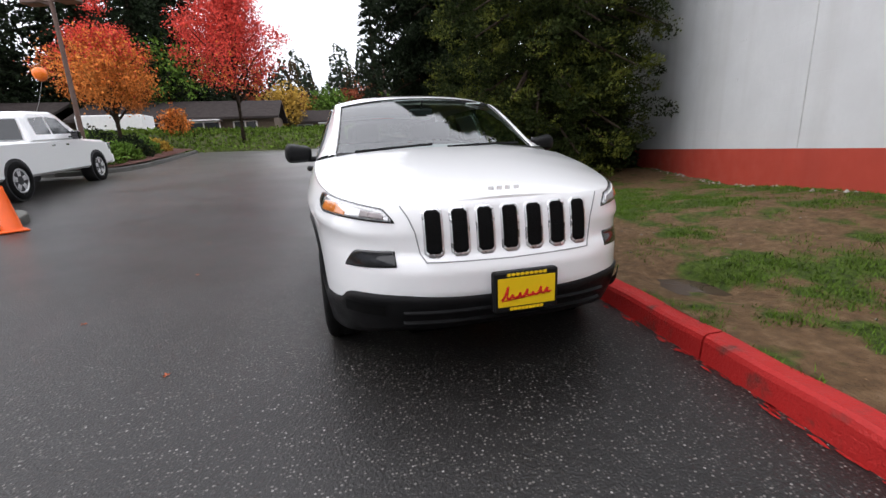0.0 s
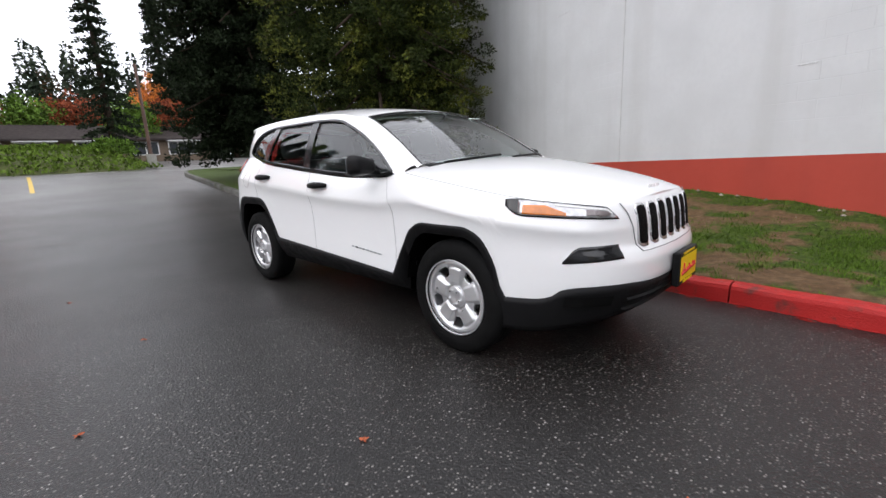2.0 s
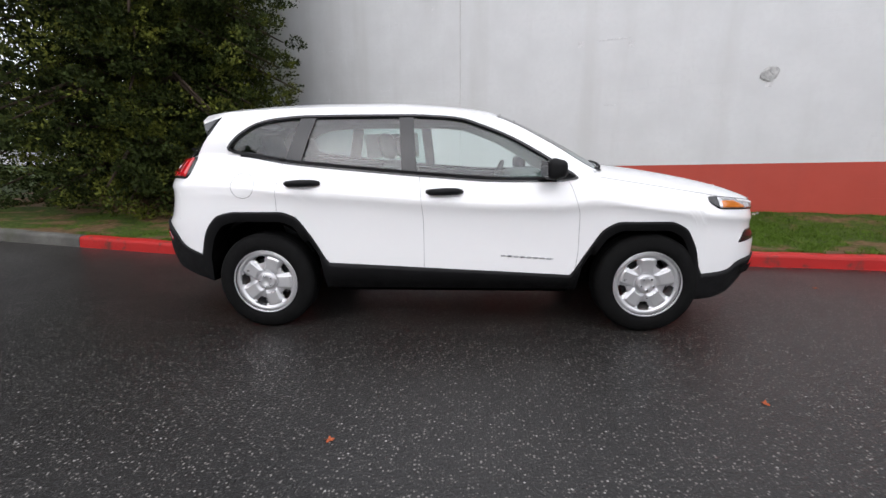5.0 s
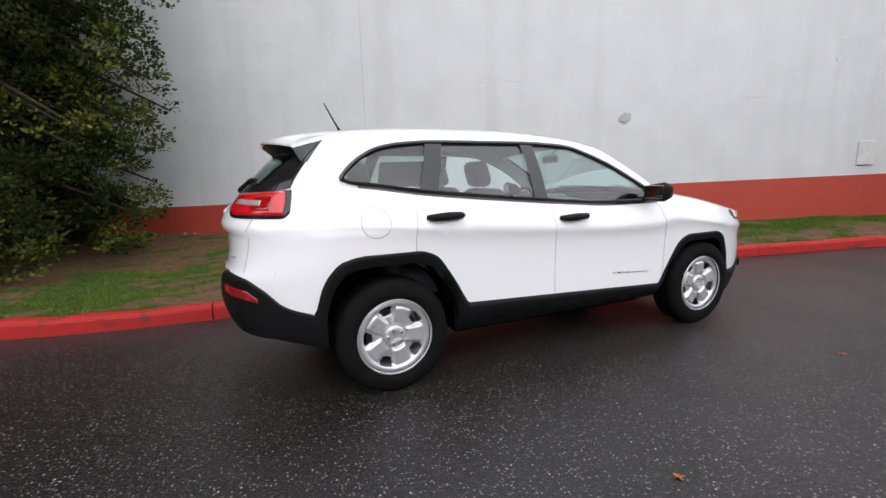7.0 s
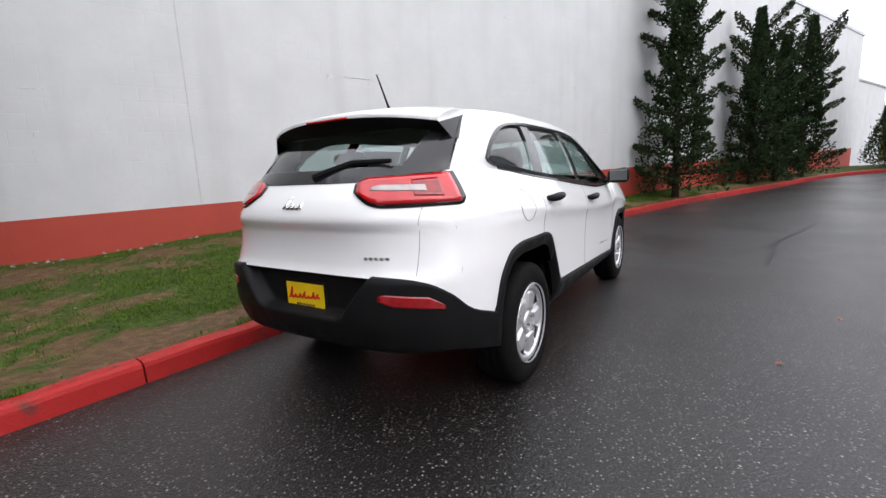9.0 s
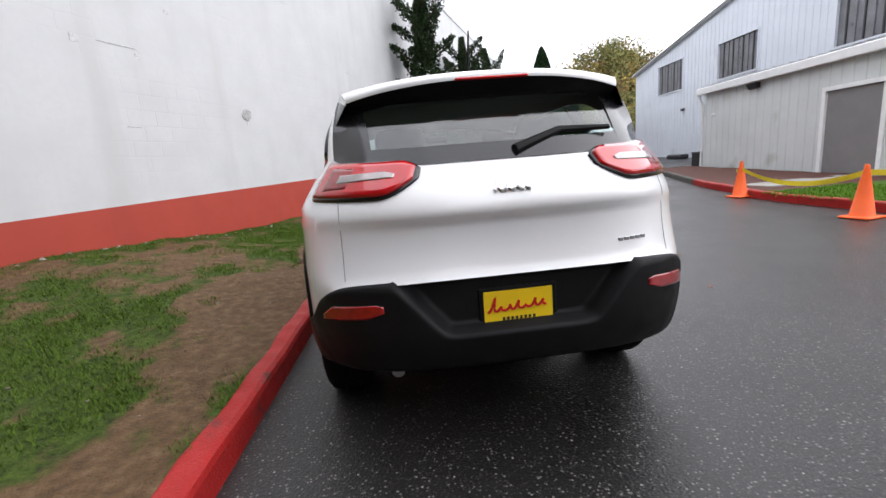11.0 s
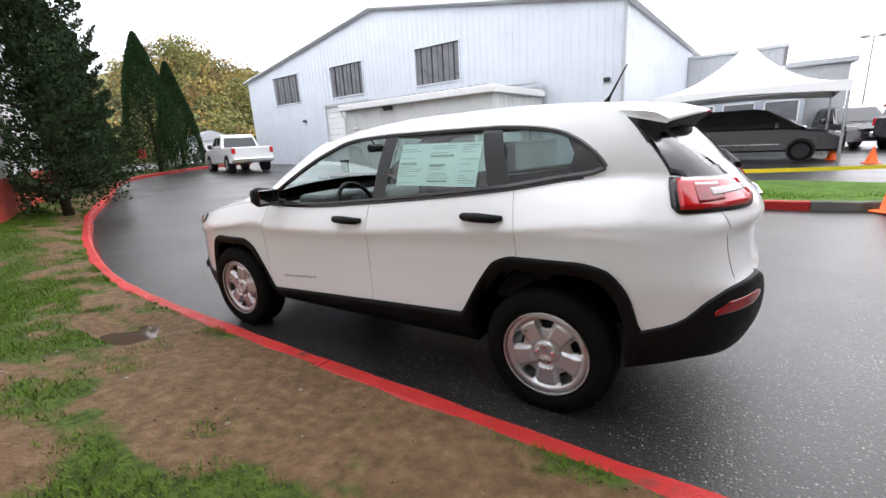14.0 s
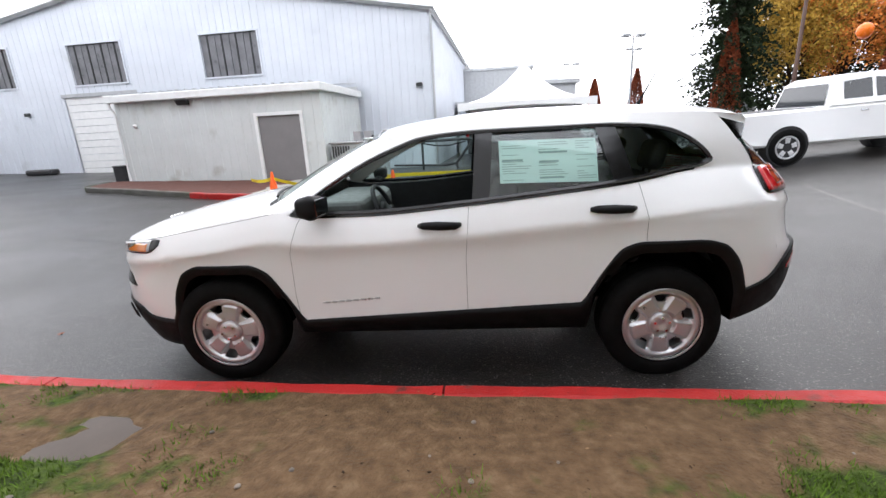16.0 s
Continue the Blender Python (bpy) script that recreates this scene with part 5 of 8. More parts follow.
HL0, HL1 = front_s(0.527, 0.85), front_s(0.832, 0.945)
hl_lo = lambda f: 0.838 + 0.034 * f + 0.046 * max(0, (f - 0.86) / 0.14) ** 2
hl_hi = lambda f: 0.843 + 0.050 * min(1, f / 0.13) ** 0.8 + 0.066 * f - 0.008 * max(0, (f - 0.9) / 0.1) ** 2
span_hl = HL1 - HL0
lens("headlight_housing", HL0, HL1, hl_lo, hl_hi, GLOSS_BLACK, 0.005)
lens("headlight", HL0 + 0.03 * span_hl, HL0 + 0.90 * span_hl, lambda f: hl_lo(0.03 + f * 0.87) + 0.006, lambda f: hl_hi(0.03 + f * 0.87) - 0.007, LAMP_CLEAR, 0.010, "clear slim headlight")
lens("headlight_projector", HL0 + 0.10 * span_hl, HL0 + 0.34 * span_hl, lambda f: hl_lo(0.10 + f * 0.24) + 0.014, lambda f: hl_hi(0.10 + f * 0.24) - 0.024, LAMP_SILVER, 0.0125)
lens("light_strip", HL0 + 0.08 * span_hl, HL0 + 0.62 * span_hl, lambda f: hl_hi(0.08 + f * 0.54) - 0.020, lambda f: hl_hi(0.08 + f * 0.54) - 0.012, WHITE_PAINT, 0.0125)
lens("turn_signal", HL0 + 0.52 * span_hl, HL0 + 0.87 * span_hl, lambda f: hl_lo(0.52 + f * 0.35) + 0.010, lambda f: hl_lo(0.52 + f * 0.35) + 0.024 + 0.034 * min(1, f / 0.5) - 0.006 * f, LAMP_AMBER, 0.0125, "amber turn signal lens")
FG0, FG1 = front_s(0.535, 0.66), front_s(0.752, 0.63)
lens("fog_pocket", FG0, FG1, lambda f: 0.642 - 0.016 * f, lambda f: 0.713 - 0.004 * f - 0.074 * max(0, (f - 0.66) / 0.34) ** 1.5, GLOSS_BLACK, 0.003, "smoked fog lamp pocket")
# seven grille slots
def on_nose(y, z, off):
    s_par = math.asin(min(1, abs(y) / HALF_W) ** (NF / 2)) / (math.pi / 2)
    p = skin(s_par, z)
    return np.array((p[0] + off, y, z))


def slot_rows(yc, hw, zl, zh, r, off, lip=0.02, n=14, m=8):
    """An upright slot with rounded corners, laid on the nose, its rim folded back into the body."""
    rows = []
    for k in range(n + 1):
        z = zl + (zh - zl) * k / n
        e = min(z - zl, zh - z)
        w = hw - (r - math.sqrt(max(0.0, r * r - (r - e) ** 2)) if e < r else 0)
        ys = [-w + 2 * w * j / m for j in range(m + 1)]
        row = [on_nose(yc + y, z, off) for y in ys]
        rows.append([row[0] - np.array((lip, 0, 0))] + row + [row[-1] - np.array((lip, 0, 0))])
    ends = [[p - np.array((lip, 0, 0)) for p in rows[0]], [p - np.array((lip, 0, 0)) for p in rows[-1]]]
    return [ends[0]] + rows + [ends[1]]


for k in range(7):
    yc = (k - 3) * 0.1215
    sheet("grille_frame", slot_rows(yc, 0.045, 0.682, 0.902, 0.022, 0.005), GRILLE_SILVER, suv)
    sheet("grille_slot", slot_rows(yc, 0.0355, 0.697, 0.893, 0.014, 0.010), MESH_BLACK, suv)


def nose_line(pts, off=0.0003):
    out = []
    for y, z in pts:
        s_par = math.asin(min(1, abs(y) / HALF_W) ** (NF / 2)) / (math.pi / 2)
        p = skin(s_par, z, 0)
        out.append(np.array((p[0] + off, y, z)))
    return out


def arc_pts(a, b, n=10):
    return [(a[0] + (b[0] - a[0]) * k / n, a[1] + (b[1] - a[1]) * k / n) for k in range(n)]


gl = arc_pts((0.0, 0.655), (0.405, 0.663)) + arc_pts((0.405, 0.663), (0.428, 0.70)) + arc_pts((0.428, 0.70), (0.445, 0.80)) + arc_pts((0.445, 0.80), (0.475, 0.875)) + [(0.50, 0.915)]
seam("grille_panel_gap", nose_line(gl), 0.0028)
# lower intake with bars
for z, h in ((0.425, 0.018), (0.365, 0.022)):
    rows = []
    for u in np.linspace(-0.52, 0.52, 31):
        p = nose_line([(u, z)], 0.022)[0]
        rows.append([p + np.array((0.0, 0, -h / 2)), p + np.array((0.012, 0, 0)), p + np.array((0.0, 0, h / 2))])
    sheet("intake_bar", rows, CLAD, suv, smooth=False)
for sgn in (1, -1):
    rows = [[(q[0] + 0.024, q[1] * sgn, q[2]) for q in [nose_line([(0.60 + 0.17 * k / 8, 0.405 + 0.055 * j / 4)])[0] for j in range(5)]] for k in range(9)]
    pocket = sheet("air_curtain", rows, MESH_BLACK, suv)

# front plate
def scribble(bm, place, width, height, r, waves=7, rise=0.15):
    """A slanted script-like stroke laid flat: place(u, v) gives a point for u along and v up, in metres."""
    pts = []
    n = waves * 14
    for k in range(n + 1):
        f = k / n
        tall = 1.0 if f < 0.13 else 0.42 + 0.22 * math.sin(f * 17)
        a = f * waves * math.tau
        v = height * (-0.32 + rise * f + 0.5 * tall * (1 - math.cos(a)) * 0.62)
        u = -width / 2 + width * f + 0.18 * width / waves * math.sin(a) + 0.25 * v
        pts.append(place(u, v))
    add_path(bm, pts, r, 5)


PY = 0.035
bm = bmesh.new()
add_box(bm, (2.318, PY - 0.160, 0.412), (2.360, PY + 0.160, 0.606), 0.008)
plate_f = part("front_plate_frame", bm, CLAD, suv)
box("plate_face", (2.358, PY - 0.142, 0.442), (2.363, PY + 0.142, 0.578), PLATE_YELLOW, plate_f)
bm = bmesh.new()
scribble(bm, lambda u, v: (2.3635, PY + u, 0.508 + v), 0.235, 0.095, 0.0062)
add_path(bm, [(2.3632, PY - 0.125, 0.470), (2.3632, PY - 0.03, 0.478), (2.3632, PY + 0.125, 0.496)], 0.0022, 5)
part("plate_lettering", bm, SCRIPT_RED, plate_f)
for nm, z0, z1, yy in (("frame_upper_lettering", 0.586, 0.599, 0.09), ("frame_lower_lettering", 0.421, 0.436, 0.075)):
    bm = bmesh.new()
    add_box(bm, (2.3585, PY - yy - 0.010, z0 + 0.0045), (2.3612, PY + yy + 0.010, z1 - 0.0045))
    for k in range(9):
        y = PY - yy + 2 * yy * k / 8
        add_box(bm, (2.359, y - 0.007, z0), (2.3622, y + 0.007, z1))
    part(nm, bm, PLATE_YELLOW, plate_f)

# tail lamps, reflectors, rear plate and badges
def side_s(y, z):
    """The way round the tail at which the body is y wide at height z."""
    a, b = 2.2, 3.0
    for _ in range(24):
        m = (a + b) / 2
        a, b = (m, b) if skin(m, z)[1] > abs(y) else (a, m)
    return (a + b) / 2


T0, T1 = s_of_x(-1.90), s_of_x(-2.256)
tl_lo, tl_hi = (lambda f: 1.088 + 0.070 * max(0, (f - 0.74) / 0.26) ** 2 + 0.03 * max(0, 1 - f / 0.07) ** 2), (lambda f: 1.238 - 0.012 * f - 0.034 * max(0, (f - 0.82) / 0.18) ** 2)
lens("tail_lamp_housing", T0, T1, tl_lo, tl_hi, GLOSS_BLACK, 0.008)
lens("tail_lamp", T0 + 0.06 * (T1 - T0), T0 + 0.965 * (T1 - T0), lambda f: tl_lo(0.06 + 0.905 * f) + 0.013, lambda f: tl_hi(0.06 + 0.905 * f) - 0.008, LAMP_RED, 0.018, "red wrap-round tail lamp")
lens("reversing_lamp", T0 + 0.34 * (T1 - T0), T0 + 0.84 * (T1 - T0), lambda f: 1.147 + 0.010 * f, lambda f: 1.176 + 0.004 * f - 0.010 * max(0, (f - 0.85) / 0.15), REVERSE_CLEAR, 0.021, "clear reversing lamp")
lens("tail_lamp_ring", T0 + 0.20 * (T1 - T0), T0 + 0.46 * (T1 - T0), lambda f: 1.122 + 0.006 * f, lambda f: 1.205 - 0.006 * f, LAMP_DARK, 0.0195)
R0, R1 = side_s(0.745, 0.65), side_s(0.505, 0.69)
lens("rear_reflector", R0, R1, lambda f: 0.636 + 0.030 * f + 0.018 * max(0, (f - 0.8) / 0.2), lambda f: 0.655 + 0.036 * min(1, f / 0.25) + 0.026 * f - 0.010 * max(0, (f - 0.9) / 0.1), LAMP_DARK, 0.0185, "red bumper reflector")


def tail_at(y, z, off):
    return Vector((skin(side_s(y, z), z)[0] - off, y, z))


seam("tailgate_gap", [np.array(tail_at(0.65, z, 0.0005)) for z in np.linspace(0.79, 1.09, 14)])
bm = bmesh.new()
p = tail_at(0, 0.70, -0.078)
add_box(bm, (p.x - 0.014, -0.155, 0.578), (p.x + 0.03, 0.155, 0.728), 0.006)
plate_r = part("rear_plate_recess", bm, CLAD, suv)
box("plate_face", (p.x - 0.020, -0.135, 0.5900), (p.x - 0.014, 0.135, 0.7130), PLATE_YELLOW, plate_r)
bm = bmesh.new()
scribble(bm, lambda u, v: (p.x - 0.0205, -u, 0.660 + v), 0.225, 0.090, 0.0058)
part("plate_lettering", bm, SCRIPT_RED, plate_r)
bm = bmesh.new()
for k in range(8):
    y = -0.06 + 0.12 * k / 7
    add_box(bm, (p.x - 0.0215, y - 0.005, 0.5960), (p.x - 0.0198, y + 0.005, 0.6080))
part("frame_lettering", bm, PRINT_BLACK, plate_r)
# brand badges as plain shapes
bm = bmesh.new()
scribble(bm, lambda u, v: tail_at(-u, 1.120 + v, 0.004), 0.135, 0.085, 0.0075, 4, 0.0)
part("tailgate_badge", bm, CHROME, suv, "small dark chrome badge")
bm = bmesh.new()
for k in range(5):
    y = -0.42 - 0.026 * k
    q = tail_at(y, 0.865, 0.003)
    add_box(bm, (q.x - 0.003, y - 0.010, q.z - 0.007), (q.x + 0.004, y + 0.010, q.z + 0.007), 0.002)
qa, qb = tail_at(-0.41, 0.865, 0.001), tail_at(-0.535, 0.865, 0.001)
add_tube(bm, qa, qb, 0.002, 0.002, 5)
part("trim_badge", bm, STEEL, suv)
bm = bmesh.new()
for k, y in enumerate((0.075, 0.03, -0.012, -0.055)):
    add_box(bm, (2.150 - 0.02 * abs(y), y - 0.014, 0.950), (2.156 - 0.02 * abs(y), y + 0.014, 0.975), 0.002)
part("hood_badge", bm, CAR_WHITE, suv)
for sgn in (1, -1):
    bm = bmesh.new()
    for k in range(8):
        x = 0.355 + 0.34 * k / 7.6
        q = skin(s_of_x(x), 0.558 - 0.02 * k / 7, 0.001)
        add_box(bm, (x - 0.015, sgn * q[1] - 0.0025, q[2] - 0.0065), (x + 0.015, sgn * q[1] + 0.0025, q[2] + 0.0065), 0.002)
    qa, qb = skin(s_of_x(0.345), 0.558, 0.001), skin(s_of_x(0.70), 0.537, 0.001)
    add_tube(bm, (qa[0], sgn * qa[1], qa[2]), (qb[0], sgn * qb[1], qb[2]), 0.0025, 0.0025, 5)
    part("side_badge", bm, STEEL, suv)

# door handles, mirrors
for sgn, fd, rd in ((1, doors_f[0], doors_r[0]), (-1, doors_f[1], doors_r[1])):
    for dr, xc, zc in ((fd, -0.045, 1.000), (rd, -1.015, 1.060)):
        q = skin(s_of_x(xc), zc, 0)
        y = sgn * q[1]
        bm = bmesh.new()
        pts = [(xc + 0.118, y + sgn * 0.002, zc), (xc + 0.09, y + sgn * 0.030, zc + 0.004), (xc, y + sgn * 0.040, zc + 0.003), (xc - 0.09, y + sgn * 0.030, zc - 0.001), (xc - 0.118, y + sgn * 0.002, zc)]
        add_path(bm, pts, [0.014, 0.022, 0.026, 0.022, 0.014], 10)
        part("handle", bm, CLAD, dr, "black door handle", True)
        bm = bmesh.new()
        bmesh.ops.create_uvsphere(bm, u_segments=20, v_segments=8, radius=1, matrix=Matrix.Translation((xc, y - sgn * 0.004, zc - 0.012)) @ Matrix.Diagonal((0.075, 0.008, 0.028, 1)))
        part("handle_recess", bm, CAR_WHITE, dr, smooth=True)
    m = Matrix.Translation((0.655, sgn * 0.985, 1.150)) @ Matrix.Rotation(sgn * radians(-8), 4, "Z")
    bm = bmesh.new()
    add_box(bm, (-0.055, -0.095, -0.072), (0.075, 0.095, 0.068), 0.045, None, 4)
    for v in bm.verts:
        if v.co.x > 0.02:
            v.co.z *= 0.85
            v.co.y *= 0.92
        if v.co.y * sgn < 0:
            v.co.z = v.co.z * 0.86 - 0.008
    bmesh.ops.transform(bm, matrix=m, verts=bm.verts)
    mir = part("door_mirror", bm, CLAD, suv, "black door mirror", True)
    bm = bmesh.new()
    add_box(bm, (-0.060, -0.072, -0.048), (-0.053, 0.072, 0.046), 0.003, m)
    part("mirror_glass", bm, MIRROR, mir)
    bm = bmesh.new()
    add_box(bm, (0.64, sgn * 0.83 - 0.02, 1.075), (0.80, sgn * 0.83 + 0.035, 1.105), 0.012)
    add_box(bm, (0.64, min(sgn * 0.85, sgn * 0.93), 1.082), (0.70, max(sgn * 0.85, sgn * 0.93), 1.12), 0.012)
    part("mirror_arm", bm, CLAD, mir)


# ---- wheels ----
def wheel_parts(parent, rim_material=None, R=0.352, W=0.225, RR=0.230):
    """One wheel about its own middle, outside towards -y."""
    bm = bmesh.new()
    h = W / 2
    prof = [(RR - 0.004, h - 0.02), (RR + 0.01, h - 0.004), (RR + 0.045, h + 0.004), (R - 0.030, h - 0.006), (R - 0.008, h - 0.022), (R, h - 0.045)]
    prof = [(r, -o) for r, o in prof]
    tread = []
    for k in range(1, 10):
        o = -(h - 0.045) + 2 * (h - 0.045) * k / 10
        tread.append((R - (0.009 if k % 3 == 0 else 0), o))
    full = prof + tread + [(r, -o) for r, o in prof[::-1]]
    add_lathe(bm, full, 64, "y")
    tyre = part("tyre", bm, TYRE, parent, smooth=True)
    # rim dish: five broad raised spokes, valleys between them, five windows near the edge
    bm = bmesh.new()
    NA, NRAD, RIN = 160, 34, 0.060

    def step(v, a, b):
        v = min(1, max(0, (v - a) / (b - a)))
        return v * v * (3 - 2 * v)

    grid = []
    for i in range(NRAD + 1):
        r = RIN + (RR - 0.004 - RIN) * i / NRAD
        ring = []
        for a in range(NA):
            ang = a / NA * math.tau
            across = abs(((ang * 5 / math.tau + 0.5) % 1) - 0.5) * math.tau / 5 * r
            plate = 1 - step(across, 0.034 + 0.10 * (r - 0.08), 0.050 + 0.12 * (r - 0.08))
            zone = step(r, 0.074, 0.092) * (1 - step(r, 0.172, 0.192))
            depth = -0.074 - 0.017 * plate * zone + 0.006 * (1 - plate) * zone * step(r, 0.10, 0.15)
            depth -= 0.022 * step(r, 0.180, 0.202) * (1 - 0.25 * step(r, RR - 0.014, RR - 0.006))
            ring.append(bm.verts.new((r * math.sin(ang), depth, r * math.cos(ang))))
        grid.append(ring)
    for i in range(NRAD):
        r = RIN + (RR - 0.004 - RIN) * (i + 0.5) / NRAD
        for a in range(NA):
            ang = (a + 0.5) / NA * math.tau
            off = (ang % (math.tau / 5)) - math.pi / 5
            half = 0.036 + 0.32 * (r - 0.165)
            if ((r - 0.164) / 0.030) ** 4 + (off * r / half) ** 4 < 1:
                continue
            bm.faces.new((grid[i][a], grid[i][(a + 1) % NA], grid[i + 1][(a + 1) % NA], grid[i + 1][a]))
    ext = bmesh.ops.extrude_face_region(bm, geom=bm.faces[:])
    for v in ext["geom"]:
        if isinstance(v, bmesh.types.BMVert):
            v.co.y += 0.02
    bmesh.ops.recalc_face_normals(bm, faces=bm.faces[:])
    rim = part("rim", bm, rim_material or RIM, parent, "silver five-spoke wheel", True)
    bm = bmesh.new()
    add_lathe(bm, [(RR - 0.006, -0.105), (RR + 0.002, -0.112), (RR + 0.004, -0.10), (RR - 0.012, -0.08), (RR - 0.03, 0.02), (RR - 0.03, 0.09)], 56, "y")
    part("rim_barrel", bm, rim_material or RIM, rim, smooth=True)
    bm = bmesh.new()
    add_lathe(bm, [(0.001, -0.090), (0.022, -0.090), (0.028, -0.094), (0.058, -0.092), (0.066, -0.086), (0.070, -0.070)], 40, "y")
    part("hub_cap", bm, rim_material or RIM, rim, smooth=True)
    for k in range(5):
        bm = bmesh.new()
        ang = math.tau * (k + 0.5) / 5
        x, z = 0.044 * math.sin(ang), 0.044 * math.cos(ang)
        add_tube(bm, (x, -0.080, z), (x, -0.108, z), 0.0105, 0.0085, 6)
        part("wheel_nut", bm, CHROME, rim)
    bm = bmesh.new()
    add_lathe(bm, [(0.16, -0.03), (0.16, -0.01), (0.001, -0.01)], 32, "y")
    add_box(bm, (0.09, -0.055, -0.05), (0.16, 0.02, 0.05), 0.01)
    part("brake_disc", bm, DARK_METAL, rim)
    return tyre


wheel = thing("wheel", "", "")
wheel.parent = suv
wheel_parts(wheel)
wheel.location = (1.35, -0.775, 0.352)
for x, sgn, turn in ((-1.35, -1, 20), (1.35, 1, 10), (-1.35, 1, 35)):
    m = Matrix.Translation((x, sgn * 0.775, 0.352 if sgn < 0 else 0.335)) @ Matrix.Rotation(math.pi if sgn > 0 else 0, 4, "Z") @ Matrix.Rotation(radians(turn), 4, "Y")
    copy_thing(wheel, m)
for x in (1.35, -1.35):
    for sgn in (1, -1):
        bm = bmesh.new()
        n = 24
        pts = [(x + 0.43 * math.cos(a), 0.345 + 0.46 * math.sin(a)) for a in np.linspace(0.12, math.pi - 0.12, n)]
        a = [bm.verts.new((px, sgn * min(0.885, skin(s_of_x(px), max(pz, 0.35))[1] - 0.03), pz)) for px, pz in pts]
        b = [bm.verts.new((px, sgn * 0.50, pz)) for px, pz in pts]
        for k in range(n - 1):
            bm.faces.new((a[k], a[k + 1], b[k + 1], b[k]))
        bm.faces.new(b)
        part("wheel_well", bm, ARCH_BLACK, suv)

# underside, exhaust
bm = bmesh.new()
add_box(bm, (-0.90, -0.72, 0.235), (0.88, 0.72, 0.45), 0.04)
add_box(bm, (0.86, -0.50, 0.25), (2.12, 0.50, 0.55), 0.04)
add_box(bm, (-2.10, -0.50, 0.36), (-0.88, 0.50, 0.58), 0.04)
part("underbody", bm, ARCH_BLACK, suv)
bm = bmesh.new()
add_path(bm, [(-1.6, 0.46, 0.36), (-1.9, 0.48, 0.355), (-2.04, 0.49, 0.345)], 0.028, 14)
add_box(bm, (-1.75, 0.30, 0.27), (-1.35, 0.62, 0.42), 0.05)
part("exhaust", bm, STEEL, suv, "steel exhaust tip")

# ---- cabin ----
bm = bmesh.new()
add_box(bm, (-0.88, -0.78, 0.44), (0.86, 0.78, 0.50), 0.01)
add_box(bm, (-1.98, -0.47, 0.5), (-0.86, 0.47, 0.90), 0.03)
part("cabin_floor", bm, CABIN, suv)
for sgn in (1, -1):
    rows = [[np.array((x, sgn * min(0.80, skin(s_of_x(x), 0.7)[1] - 0.05, skin(s_of_x(x), top_of(x))[1] - 0.05), (0.48 if x > -0.86 else 0.84) + (top_of(x) - 0.005 - (0.48 if x > -0.86 else 0.84)) * t)) for t in (0, 0.5, 0.93, 1.0)] for x in span(0.95, -1.6, 0.1)]
    sheet("door_trim", rows, CABIN, suv)
bm = bmesh.new()
add_box(bm, (0.52, -0.76, 0.72), (0.98, 0.76, 1.045), 0.07, None, 3)
add_box(bm, (0.46, 0.14, 0.98), (0.80, 0.60, 1.105), 0.05, None, 3)
add_box(bm, (0.47, -0.14, 0.80), (0.72, 0.14, 1.075), 0.04, None, 2)
part("dashboard", bm, DASH, suv)
bm = bmesh.new()
m = Matrix.Translation((0.36, 0.37, 1.00)) @ Matrix.Rotation(radians(-66), 4, "Y")
bmesh.ops.create_uvsphere(bm, u_segments=16, v_segments=8, radius=0.075, matrix=m @ Matrix.Diagonal((1, 1, 0.4, 1)))
R0_, r0_ = 0.185, 0.017
ringv = []
for i in range(40):
    a = i / 40 * math.tau
    ringv.append([bm.verts.new(m @ Vector(((R0_ + r0_ * math.cos(b)) * math.cos(a), (R0_ + r0_ * math.cos(b)) * math.sin(a), r0_ * math.sin(b)))) for b in np.linspace(0, math.tau, 8, endpoint=False)])
for i in range(40):
    for j in range(8):
        bm.faces.new((ringv[i][j], ringv[(i + 1) % 40][j], ringv[(i + 1) % 40][(j + 1) % 8], ringv[i][(j + 1) % 8]))
for ang in (0, 90, 180):
    d = Vector((math.cos(radians(ang + 90)), math.sin(radians(ang + 90)), 0))
    add_tube(bm, m @ (d * 0.04), m @ (d * 0.18), 0.02, 0.016, 8)
add_tube(bm, m @ Vector((0, 0, -0.02)), (0.6, 0.37, 0.9), 0.04, 0.05, 10)
part("steering_wheel", bm, CABIN, suv, smooth=True)


def car_seat(x, y, w=0.50, name="seat"):
    bm = bmesh.new()
    add_box(bm, (x - 0.25, y - w / 2, 0.50), (x + 0.27, y + w / 2, 0.70), 0.07, None, 3)
    back = Matrix.Translation((x - 0.24, y, 0.64)) @ Matrix.Rotation(radians(-16), 4, "Y")
    add_box(bm, (-0.07, -w / 2, 0), (0.07, w / 2, 0.58), 0.06, back, 3)
    heads = (0,) if w < 0.7 else (-0.38, 0.38)
    for h in heads:
        add_box(bm, (-0.05, h - 0.13, 0.60), (0.05, h + 0.13, 0.79), 0.045, back, 3)
        for k in (-0.05, 0.05):
            add_tube(bm, back @ Vector((0, h + k, 0.56)), back @ Vector((0, h + k, 0.63)), 0.007)
    part(name, bm, SEAT, suv, "grey cloth seat", True)


